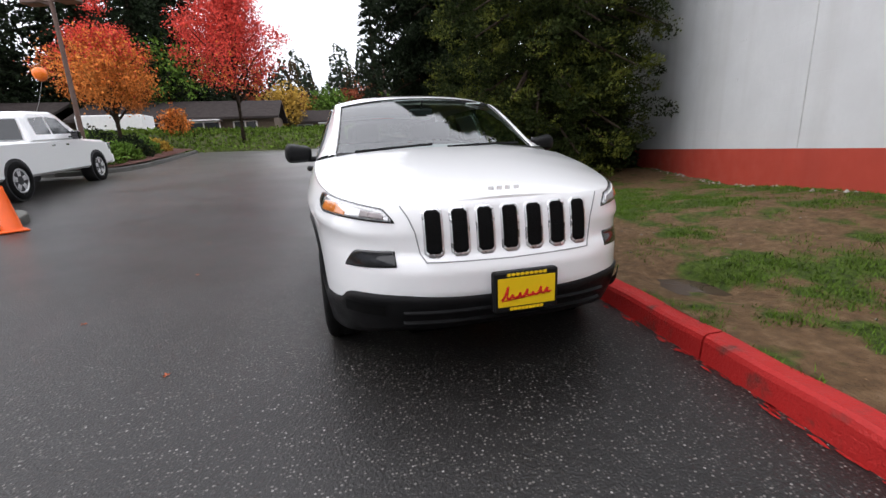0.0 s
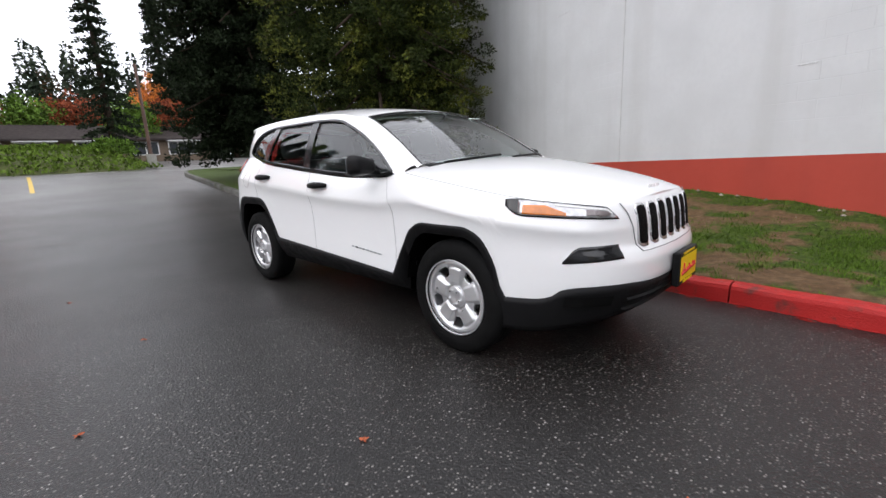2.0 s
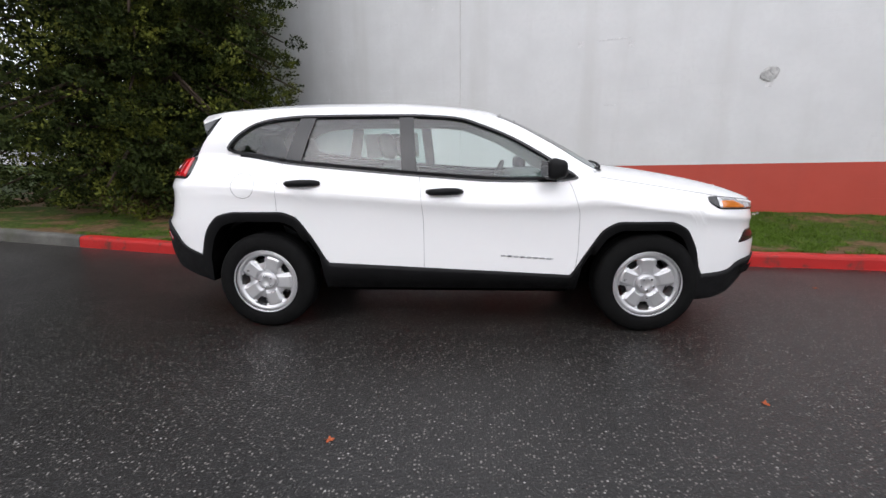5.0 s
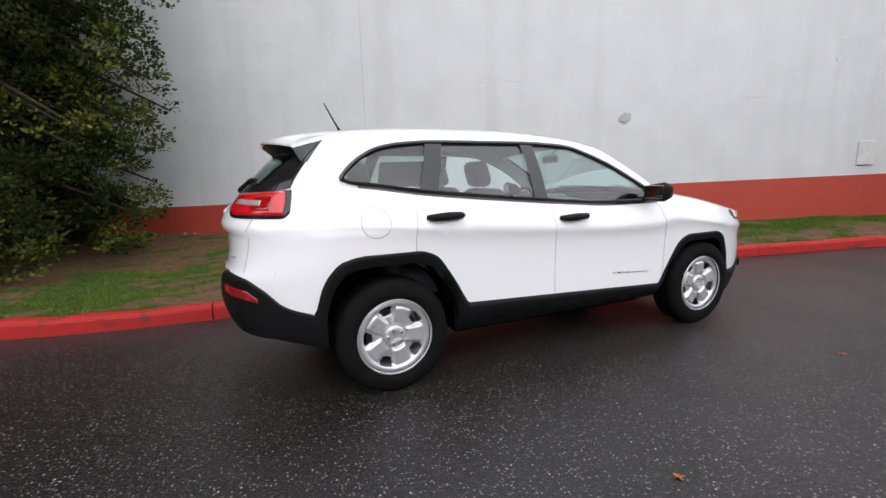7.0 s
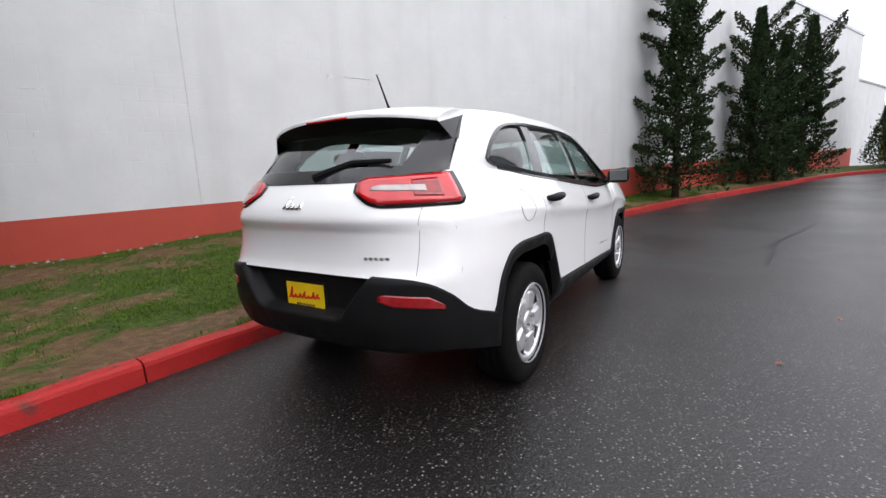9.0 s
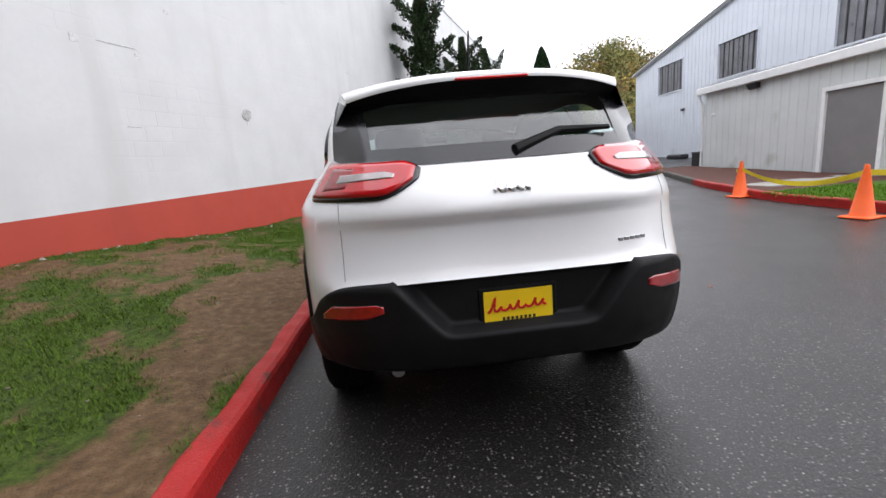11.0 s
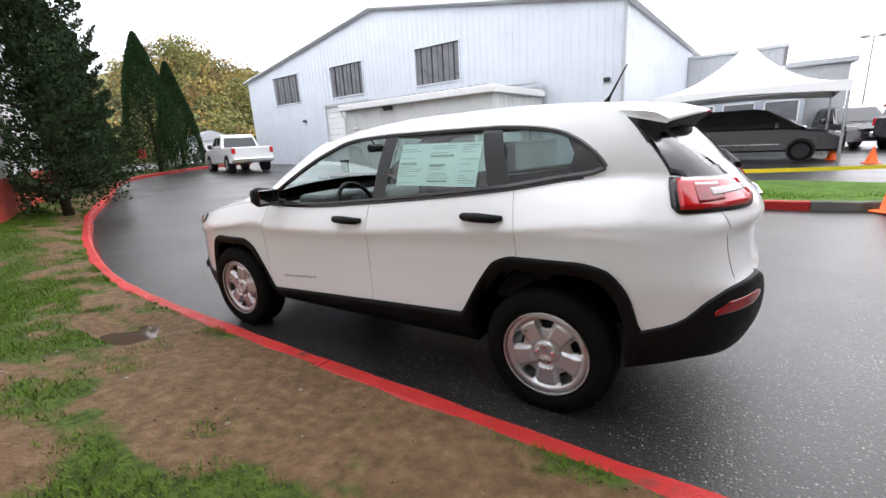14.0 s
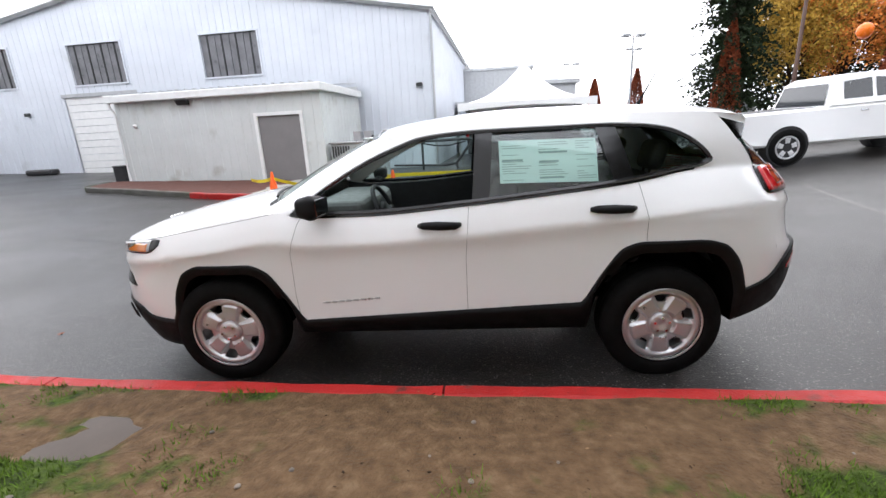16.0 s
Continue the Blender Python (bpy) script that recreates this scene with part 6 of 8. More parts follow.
car_seat(-0.08, 0.37)
car_seat(-0.08, -0.37)
car_seat(-0.98, 0.0, 1.25, "rear_seat")
bm = bmesh.new()
add_box(bm, (0.42, -0.10, 1.395), (0.46, 0.10, 1.46), 0.015)
add_tube(bm, (0.45, 0, 1.46), (0.50, 0, 1.51), 0.008)
part("rear_view_mirror", bm, CABIN, suv)
both("pillar_trim", band(span(0.93, -1.58), lambda x: dlo_top(min(x, 0.84)) - 0.004 if x < 0.84 else top_of(x), rail_z, 3, -0.022), LINER)
# window sticker inside the left rear pane, with its print as bars
rows = [[green(x, 1.215 + 0.235 * t + 0.012 * (x + 0.7), -0.016) for t in (0, 0.5, 1)] for x in span(-0.40, -0.95, 0.08)]
sheet("window_sticker", rows, STICKER, suv, "pale green printed window sticker")
bm = bmesh.new()
rng = random.Random(3)
for c0, c1 in ((-0.41, -0.60), (-0.62, -0.80), (-0.83, -0.94)):
    z = 1.435
    while z > 1.225:
        full = rng.random()
        if full > 0.42:
            x0, x1 = c0 - 0.005, c0 + (c1 - c0) * (0.35 + 0.65 * rng.random())
            hgt = 0.0035 if full < 0.93 else 0.011
            a, b = green(x0, z, -0.0145), green(x1, z, -0.0145)
            a2, b2 = green(x0, z - hgt, -0.0145), green(x1, z - hgt, -0.0145)
            bm.faces.new([bm.verts.new(tuple(q)) for q in (a, b, b2, a2)])
        z -= 0.0125
part("sticker_print", bm, INK, suv)
bm = bmesh.new()
add_box(bm, (0.395, 0.40, 1.492), (0.445, 0.52, 1.500), 0.002, Matrix.Rotation(0, 4, "Z"))
part("screen_label", bm, STICKER, suv)


# ---- plants ----
def leaf_mesh(name, centres, normals, size, material, parent, rng, aspect=0.6, bend=0.25):
    """Many small leaf quads, each its own island."""
    c = np.array(centres, float)
    n = len(c)
    d = np.array(normals, float) + rng.normal(0, 0.45, (n, 3))
    d /= np.linalg.norm(d, axis=1, keepdims=True) + 1e-9
    r = rng.normal(0, 1, (n, 3))
    side_ = np.cross(d, r)
    side_ /= np.linalg.norm(side_, axis=1, keepdims=True) + 1e-9
    up = np.cross(side_, d)
    s = (np.array(size, float) * rng.uniform(0.6, 1.35, n))[:, None]
    q = np.stack([c - side_ * s * aspect * 0.5, c + d * s * 0.45 - up * s * bend * 0.3 - side_ * s * aspect * 0.15 + side_ * s * aspect * 0.5,
                  c + d * s, c + d * s * 0.5 + up * s * bend - side_ * s * aspect * 0.45], 1).reshape(-1, 3)
    me = bpy.data.meshes.new(name)
    me.vertices.add(4 * n)
    me.vertices.foreach_set("co", q.ravel())
    me.loops.add(4 * n)
    me.loops.foreach_set("vertex_index", np.arange(4 * n))
    me.polygons.add(n)
    me.polygons.foreach_set("loop_start", np.arange(0, 4 * n, 4))
    me.update(calc_edges=True)
    me.validate()
    me.materials.append(material)
    ob = new(name, me)
    if parent:
        ob.parent = parent
    return ob


def trunk_part(parent, pts, radii, limbs=()):
    bm = bmesh.new()
    add_path(bm, pts, radii, 10)
    for lp, lr in limbs:
        add_path(bm, lp, lr, 6)
    return part("trunk", bm, BARK, parent, smooth=True)


def boughs(rng, height, low, radius, count, per, leaf, droop=0.25, fill=0.45):
    """Bough sprays round a trunk: leaf centres and directions. radius(h) for h from 0 to 1."""
    C, N, lines = [], [], []
    for k in range(count):
        h = low + (1 - low) * (k + rng.random()) / count
        a = rng.random() * math.tau
        L = radius(h) * rng.uniform(0.72, 1.12)
        base = np.array((0, 0, h * height))
        out = np.array((math.cos(a), math.sin(a), 0))
        tip = base + out * L + np.array((0, 0, -droop * L + 0.12 * L))
        lines.append((base, base + out * L * 0.55 + np.array((0, 0, 0.05 * L)), tip))
        clumps = 4
        for c in range(clumps):
            t = fill + (1 - fill) * (c + rng.random()) / clumps
            p = base + out * L * t + np.array((0, 0, 0.25 * L * t * (1 - t) - droop * L * t * t))
            p = p + np.clip(rng.normal(0, 1, 3), -1.3, 1.3) * (0.10 + 0.10 * L) * (1.2 - 0.7 * t) * np.array((1, 1, 0.7))
            rad = rng.uniform(0.16, 0.36) * (0.75 + 0.25 * L / 2.2)
            n_ = per // clumps
            off = rng.normal(0, 1, (n_, 3))
            off /= np.linalg.norm(off, axis=1, keepdims=True)
            off[:, 2] = np.where(off[:, 2] < 0, off[:, 2] * 0.45, off[:, 2])
            C.extend(p + off * rad * rng.uniform(0.55, 1.05, (n_, 1)) * np.array((1, 1, 0.75)))
            N.extend(off * 0.7 + out * 0.3 + np.array((0, 0, 0.25)))
    return C, N, lines


def big_cedar(x, y, z, height, radius, count, per, leaf, material, label, seed, low=0.12, droop=0.3, fill=0.45):
    rng = np.random.default_rng(seed)
    tree = thing("cedar_tree", label, "tree", Matrix.Translation((x, y, z)))
    C, N, lines = boughs(rng, height, low, radius, count, per, leaf, droop, fill)
    limbs = [([tuple(p) for p in ln], [0.05, 0.035, 0.012]) for ln in lines[::4]]
    trunk_part(tree, [(0, 0, -0.15), (0.02, 0, 0.25), (0, 0, 1.2), (0.03, 0.05, height * 0.6), (0, 0, height * 0.97)], [0.42, 0.30, 0.24, 0.14, 0.02], limbs)
    leaf_mesh("crown", C, N, np.full(len(C), leaf), material, tree, rng, aspect=0.6)
    return tree


light_r = curve([(0.0, 1.8), (0.12, 2.30), (0.3, 2.58), (0.55, 2.35), (0.8, 1.5), (1.0, 0.2)])
big_cedar(-5.85, 4.28, 0.25, 10.5, light_r, 860, 520, 0.060, CEDAR, "broad cedar with yellow-green sprays beside the wall", 11, low=0.05, fill=0.3)
dark_r = curve([(0.0, 1.8), (0.1, 2.25), (0.4, 2.5), (0.7, 2.0), (1.0, 0.3)])
big_cedar(-11.6, 3.55, 0.6, 15, dark_r, 700, 600, 0.090, CEDAR_DARK, "tall dark conifer with a thick trunk on the grass", 12, low=0.085, fill=0.22)
big_cedar(-9.0, 8.6, 0.6, 13, dark_r, 300, 360, 0.095, CEDAR_DARK, "dark conifer at the end of the block wall", 13, low=0.05)


def bush(name, x, y, z, rx, ry, rz, count, leaf, material, label, seed, category="bush"):
    rng = np.random.default_rng(seed)
    b = thing(name, label, category, Matrix.Translation((x, y, z)))
    v = rng.normal(0, 1, (count, 3))
    v /= np.linalg.norm(v, axis=1, keepdims=True)
    v[:, 2] = np.abs(v[:, 2])
    lump = 1 + 0.18 * np.sin(v[:, 0] * 7 + seed) * np.sin(v[:, 1] * 6) + rng.normal(0, 0.07, count)
    C = v * np.array((rx, ry, rz)) * (lump * rng.uniform(0.8, 1.0, count))[:, None]
    leaf_mesh("foliage", C, v, np.full(count, leaf), material, b, rng, 0.7)
    bm = bmesh.new()
    for k in range(5):
        a = k * 1.3
        add_path(bm, [(0, 0, -0.1), (0.3 * rx * math.cos(a), 0.3 * ry * math.sin(a), rz * 0.4), (0.6 * rx * math.cos(a), 0.6 * ry * math.sin(a), rz * 0.7)], [0.03, 0.02, 0.008], 5)
    part("stems", bm, BARK, b)
    return b


bush("dark_shrub", -6.6, 6.6, 0.3, 0.9, 0.7, 1.3, 2600, 0.11, CEDAR_DARK, "dark leafy shrub against the white wall", 21)
bush("dark_shrub", -8.0, 7.2, 0.3, 1.0, 0.8, 1.5, 2600, 0.11, CEDAR_DARK, "dark leafy shrub against the white wall", 22)


def juniper(x, y, z, height, width, arms, seed, label):
    """Upright juniper with twisted, pointed arms."""
    rng = np.random.default_rng(seed)
    tree = thing("juniper_tree", label, "tree", Matrix.Translation((x, y, z)), group="junipers along the wall")
    C, N, S, limbs = [], [], [], []
    for k in range(arms):
        f = k / arms
        h0 = 0.05 * height + 0.85 * height * f
        a = k * 2.4 + rng.uniform(-0.3, 0.3)
        reach = width * (1.15 - 0.45 * f) * rng.uniform(0.55, 1.25)
        rise = rng.uniform(0.15, 0.45) * (0.6 + 1.5 * f * f)
        out = np.array((math.cos(a), math.sin(a), 0))
        pts = [np.array((0, 0, h0)) + out * reach * t + np.array((0, 0, rise * t * t * 1.5)) for t in (0, 0.35, 0.7, 1.0)]
        limbs.append(([tuple(p) for p in pts], [0.045, 0.035, 0.02, 0.006]))
        for _ in range(430):
            t = rng.random() ** 0.75
            i = min(int(t * 3), 2)
            u = t * 3 - i
            p = pts[i] * (1 - u) + pts[i + 1] * u
            rad = 0.21 * (1 - t) ** 0.6 + 0.04
            off = rng.normal(0, 1, 3)
            off /= np.linalg.norm(off)
            C.append(p + off * rad * rng.uniform(0.5, 1.0))
            N.append(off * 0.5 + out * 0.5 + np.array((0, 0, 0.7)))
            S.append(0.085)
    for _ in range(8500):
        t = rng.random() ** 0.9
        a = rng.random() * math.tau
        r = width * (0.72 * (1 - t) ** 1.15 + 0.04) * (1 + 0.35 * math.sin(3 * a + 9 * t)) * rng.uniform(0.72, 1.0)
        C.append(np.array((r * math.cos(a), r * math.sin(a), 0.08 + t * (height - 0.13))))
        N.append(np.array((math.cos(a) * 0.7, math.sin(a) * 0.7, 0.6)))
        S.append(0.095)
    trunk_part(tree, [(0, 0, -0.2), (0.03, 0.02, 0.5), (-0.04, 0.03, height * 0.5), (0.02, 0, height * 0.95)], [0.13, 0.11, 0.07, 0.01], limbs)
    leaf_mesh("crown", C, N, S, JUNIPER, tree, rng, 0.55)


juniper(10.55, -0.72, 0.35, 6.4, 1.3, 40, 31, "upright dark juniper with pointed arms against the wall")
juniper(15.2, -2.70, 0.42, 5.8, 1.2, 34, 32, "twisted upright juniper against the wall")
juniper(19.6, -4.62, 0.5, 6.2, 1.2, 36, 33, "twisted upright juniper against the wall")
juniper(17.2, -3.55, 0.45, 5.2, 1.05, 26, 34, "slimmer upright juniper against the wall")


def cone_tree(x, y, z, height, width, count, leaf, material, label, seed, name="arborvitae", category="tree", group=""):
    rng = np.random.default_rng(seed)
    tree = thing(name, label, category, Matrix.Translation((x, y, z)), group=group)
    t = rng.random(count) ** 0.75
    a = rng.random(count) * math.tau
    prof = np.clip(1 - t, 0, 1) ** 0.75 * np.clip(t * 9 + 0.55, 0, 1)
    r = width * prof * (1 + 0.10 * np.sin(5 * a + 11 * t) + rng.normal(0, 0.05, count))
    C = np.stack([r * np.cos(a), r * np.sin(a), 0.1 + t * height], 1)
    N = np.stack([np.cos(a) * 0.6, np.sin(a) * 0.6, np.full(count, 0.8)], 1)
    leaf_mesh("crown", C, N, np.full(count, leaf), material, tree, rng, 0.6)
    trunk_part(tree, [(0, 0, -0.2), (0, 0, height * 0.5), (0, 0, height * 0.9)], [0.12, 0.08, 0.02])


for k, (x, y, h, w) in enumerate(((24.9, -9.40, 7.3, 1.75), (26.7, -11.65, 6.3, 1.40))):
    cone_tree(x, y, 0.5, h, w, 34000, 0.095, ARBOR, "dense green arborvitae in a row beside the lane", 40 + k, group="arborvitae row")


def far_conifer(x, y, z, height, width, seed, sparse=1.0, material=None):
    rng = np.random.default_rng(seed)
    tree = thing("conifer_tree", "tall dark conifer in the distance", "tree", Matrix.Translation((x, y, z)), group="distant conifers")
    C, N = [], []
    tiers = int(24 * sparse) + 6
    for k in range(tiers):
        f = k / tiers
        zt = height * (0.12 + 0.88 * f)
        R = width * (1 - f) ** 0.85 + 0.25
        for b in range(13):
            a = rng.random() * math.tau
            L = R * rng.uniform(0.6, 1.15)
            m = 40
            for j in range(m):
                t = (j + rng.random()) / m
                C.append((L * t * math.cos(a) + rng.normal(0, 0.12), L * t * math.sin(a) + rng.normal(0, 0.12), zt - 0.35 * L * t + rng.normal(0, 0.1)))
                N.append((math.cos(a), math.sin(a), -0.25))
    leaf_mesh("crown", C, N, np.full(len(C), 0.13 + 0.007 * height), material or CEDAR_DARK, tree, rng, 0.7)
    trunk_part(tree, [(0, 0, -0.5), (0, 0, height * 0.5), (0, 0, height)], [0.3, 0.2, 0.03])


def broadleaf(x, y, z, height, width, count, leaf, materials, label, seed, group="", shape=0.5, trunk=0.14, cut=0.62, pyramid=False):
    """Autumn tree: trunk, forked limbs, leaf clouds with gaps."""
    rng = np.random.default_rng(seed)
    tree = thing("autumn_tree", label, "tree", Matrix.Translation((x, y, z)), group=group)
    limbs, tips = [], []
    for k in range(28):
        a, f = k * 2.4, 0.25 + 0.65 * k / 28
        L = width * (1.05 - abs(f - 0.42) * 1.1) * rng.uniform(0.75, 1.1)
        if pyramid:
            L = width * (1.32 - 1.18 * f) * rng.uniform(0.75, 1.12)
        b = np.array((0, 0, f * height * 0.85))
        tip = b + np.array((math.cos(a) * L, math.sin(a) * L, L * (0.45 + shape)))
        limbs.append(([tuple(b), tuple((b + tip) / 2 + np.array((0, 0, 0.1 * L))), tuple(tip)], [0.06, 0.035, 0.012]))
        tips += [(b + tip) / 2, tip, b * 0.3 + tip * 0.7]
    tips.append(np.array((0, 0, height)))
    tips = np.array(tips)
    tips[:, 2] = np.minimum(tips[:, 2], height)
    trunk_part(tree, [(0, 0, -0.3), (0, 0, height * 0.3), (0.05, 0, height * 0.75), (0, 0, height * 0.95)], [trunk, trunk * 0.8, trunk * 0.4, 0.02], limbs)
    which = rng.integers(0, len(tips), count)
    C = tips[which] + rng.normal(0, 0.085 * width + 0.10, (count, 3)) * np.array((1, 1, 0.8))
    N = rng.normal(0, 1, (count, 3))
    hi = C[:, 2] / height + rng.normal(0, 0.12, count)
    if len(materials) == 1:
        leaf_mesh("crown", C, N, np.full(count, leaf), materials[0], tree, rng, 0.8)
    else:
        for m, sel in ((materials[0], hi >= cut), (materials[1], hi < cut)):
            leaf_mesh("crown", C[sel], N[sel], np.full(int(sel.sum()), leaf), m, tree, rng, 0.8)


broadleaf(-22.6, -5.2, 1.2, 10.5, 2.9, 27000, 0.10, [RED_LEAF, ORANGE_LEAF], "red maple in full autumn colour", 51, cut=0.26, pyramid=True)
broadleaf(-20.6, -10.35, 1.2, 6.6, 2.2, 26000, 0.10, [RED_LEAF, ORANGE_LEAF], "maple turning from orange to red", 52, cut=0.72, pyramid=True)
broadleaf(-59.5, 11.7, 2.0, 10, 2.4, 8000, 0.18, [ORANGE_LEAF], "orange autumn tree behind the house", 54)
broadleaf(-24.5, -9.0, 1.2, 2.6, 0.7, 1600, 0.13, [ORANGE_LEAF], "small orange shrub-like tree", 55)


# ---- far woods and autumn trees ----
rng = random.Random(5)
k = 0
for x, y, h, w in ((-44, -40, 24, 4), (-40, -33, 26, 4.2), (-43, -27, 27, 4.5), (-41, -22, 24, 4), (-46, -17, 25, 4.2), (-36, -44, 24, 4), (-30, -40, 22, 4), (-47, -31, 28, 4.5), (-38, -29, 24, 4.4), (-37, -24.5, 25, 4.2), (-39, -18.5, 24, 4.4), (-43, -14.5, 22, 4), (-38, -37, 24, 4.5), (-49, -22, 26, 4.6),
                   (-60, 15.6, 18, 2.8), (-60, 13.2, 25, 2.9), (-58, 20, 18, 3.2), (-40, -11.5, 25, 4.2), (-45, -9.2, 21, 3.4), (-37, -14.5, 22, 4)):
    far_conifer(x, y, 1.2, h * 0.82, w, 100 + k, 1.0)
    k += 1
far_conifer(-42, 4.4, 1.2, 15.5, 2.3, 160, 0.5)
for i, (x, y, h, m) in enumerate(((-58, -9, 8, RUST_LEAF), (-60, -3, 7, RUST_LEAF), (-56, 0, 7.5, SHRUB), (-58, 4, 8, RUST_LEAF), (-52, 8, 7, SHRUB), (-50, -5, 7, GOLD_LEAF), (-38, -13, 9, SHRUB), (-54, 12, 8, RUST_LEAF))):
    broadleaf(x, y, 1.2, h, h * 0.36, 3500, 0.26, [m], "autumn tree in the far woods", 200 + i, group="far autumn trees")
FAR_WOODS = mat("far_conifer_foliage", (0.030, 0.042, 0.026), 0.85, var=0.4, scale=0.1, random=0.5, island=True, spec=0.1, col2=(0.085, 0.052, 0.024), col2_scale=0.09, col2_at=0.56)
rng3 = np.random.default_rng(91)
C, N = [], []
for k in range(400):
    x, y, h = -rng3.uniform(66, 100), rng3.uniform(-80, 70), rng3.uniform(8, 17)
    t = rng3.random(460) ** 1.2
    a = rng3.random(460) * math.tau
    r = (1 - t) * h * 0.19 * rng3.uniform(0.3, 1.0, 460) + 0.1
    C.append(np.stack([x + r * np.cos(a), y + r * np.sin(a), 1 + t * h], 1))
    N.append(np.stack([np.cos(a), np.sin(a), np.full(460, -0.3)], 1))
C, N = np.concatenate(C), np.concatenate(N)
tagged(leaf_mesh("far_woods", C, N, np.full(len(C), 0.55), FAR_WOODS, None, rng3, 0.8), "far belt of dark conifer woods", "woods", kind="stuff")
# beyond the yard, on the far side
far_conifer(-18.5, -31, 0.5, 17, 3.0, 170, 1.0)
far_conifer(-22, -36, 0.5, 19, 3.2, 171, 1.0)
for i, (x, y, h, w, m) in enumerate(((-24, -33, 11, 3.4, GOLD_LEAF), (-28, -33, 12, 3.6, ORANGE_LEAF), (-32, -31, 11, 3.2, GOLD_LEAF), (-30, -42, 14, 4, GOLD_LEAF))):
    broadleaf(x, y, 0.5, h, w, 15000, 0.17, [m], "tall golden autumn tree behind the lot", 230 + i, group="golden trees")
for i, (x, y, h) in enumerate(((-18.3, -30.5, 7.2), (-24.5, -24.5, 9.0), (-26.0, -23.0, 9.5), (-13.2, -46, 5.2), (-17.5, -46, 6.0), (-10.5, -56, 5.5), (-30, -22, 8))):
    cone_tree(x, y, 0.4, h, 1.0, 6500, 0.17, RUST_LEAF, "slim columnar tree with rust-red leaves", 250 + i, "columnar_tree", "tree", "rust-red columnar trees")
# wooded hill past the lane
hv, hf = [], []
for i in range(21):
    for j in range(31):
        x, y = 62 + i * 5.0, -85 + j * 4.5
        hv.append((x, y, 0.2 + 25 * (1 - math.exp(-(i / 7) ** 2)) * math.exp(-((y + 58) / 19) ** 2) + 1.5 * noise.noise((x * 0.05, y * 0.05, 0))))
hf = [(i * 31 + j, (i + 1) * 31 + j, (i + 1) * 31 + j + 1, i * 31 + j + 1) for i in range(20) for j in range(30)]
tagged(grid_part("hill", hv, hf, mat("hill_scrub", (0.16, 0.15, 0.05), 0.9, var=0.4, scale=0.3)), "scrub-covered hill with autumn woods", "hill", kind="structure")
rng2 = np.random.default_rng(77)
HILL_GOLD = mat("hill_gold_leaf", (0.30, 0.23, 0.075), 0.8, var=0.2, scale=0.2, random=0.25, island=True, spec=0.1)
HILL_OLIVE = mat("hill_olive_leaf", (0.19, 0.19, 0.07), 0.8, var=0.2, scale=0.2, random=0.25, island=True, spec=0.1)
HILL_RUST = mat("hill_rust_leaf", (0.20, 0.12, 0.06), 0.8, var=0.2, scale=0.2, random=0.25, island=True, spec=0.1)
HILL_DARK = mat("hill_dark_leaf", (0.10, 0.12, 0.06), 0.8, var=0.2, scale=0.2, random=0.25, island=True, spec=0.1)
for nm, m, cnt in (("hill_woods", HILL_GOLD, 36000), ("hill_woods", HILL_OLIVE, 60000), ("hill_woods", HILL_RUST, 12000), ("hill_woods", HILL_DARK, 18000)):
    centre = rng2.uniform((66, -84, 0), (120, 0, 0), (120, 3))
    C = []
    for c in centre:
        zc = 25 * (1 - math.exp(-(((c[0] - 62) / 5) / 7) ** 2)) * math.exp(-((c[1] + 58) / 19) ** 2)
        hh = rng2.uniform(4, 9)
        n = cnt // 120
        C.append(np.stack([c[0] + rng2.normal(0, 1.5, n), c[1] + rng2.normal(0, 1.5, n), zc + rng2.uniform(0.5, hh, n)], 1))
    C = np.concatenate(C)
    tagged(leaf_mesh(nm, C, rng2.normal(0, 1, C.shape), np.full(len(C), 0.55), m, None, rng2, 0.8), "mixed autumn woods on the far hill", "woods", kind="stuff")

# ---- bank of ground cover, planter, houses ----
bv, bare2 = [], []
NX, NY = 18, 60
for i in range(NX):
    for j in range(NY):
        x, y = -21.6 - 6.5 * i / (NX - 1), -26 + 28.6 * j / (NY - 1)
        t = i / (NX - 1)
        h = 1.05 * math.sin(min(1, t * 1.6) * math.pi / 2) * min(1, (2.7 - y) / 1.6) * (1 - max(0, t - 0.8) * 2)
        bv.append((x - (0.6 if j == NY - 1 else 0), y, ground_z(x, y) + max(-0.02, h) + 0.12 * noise.noise((x, y, 0)) * (t > 0.1)))
bf2 = [(i * NY + j, i * NY + j + 1, (i + 1) * NY + j + 1, (i + 1) * NY + j) for i in range(NX - 1) for j in range(NY - 1)]
bank = tagged(grid_part("planted_bank", bv, bf2, mat("bank_soil", (0.07, 0.085, 0.02), 0.9, var=0.4, scale=3)), "low bank under green ground cover", "bank", kind="structure")
C = np.array([bv[i] for i in np.random.default_rng(3).integers(0, len(bv), 15000)]) + np.random.default_rng(4).normal(0, 0.16, (15000, 3)) * np.array((1.2, 1.6, 0.35)) + np.array((0, 0, 0.1))
tagged(leaf_mesh("bank_leaves", C, np.tile((0.2, 0, 1.0), (15000, 1)), np.full(15000, 0.16), IVY, None, np.random.default_rng(6), 0.8), "dense green ground cover leaves on the bank", "ground cover", kind="stuff")
bush("round_bush", -24.5, 1.5, 2.0, 1.1, 1.0, 0.7, 1500, 0.13, SHRUB, "clipped round green bush on the bank", 61)

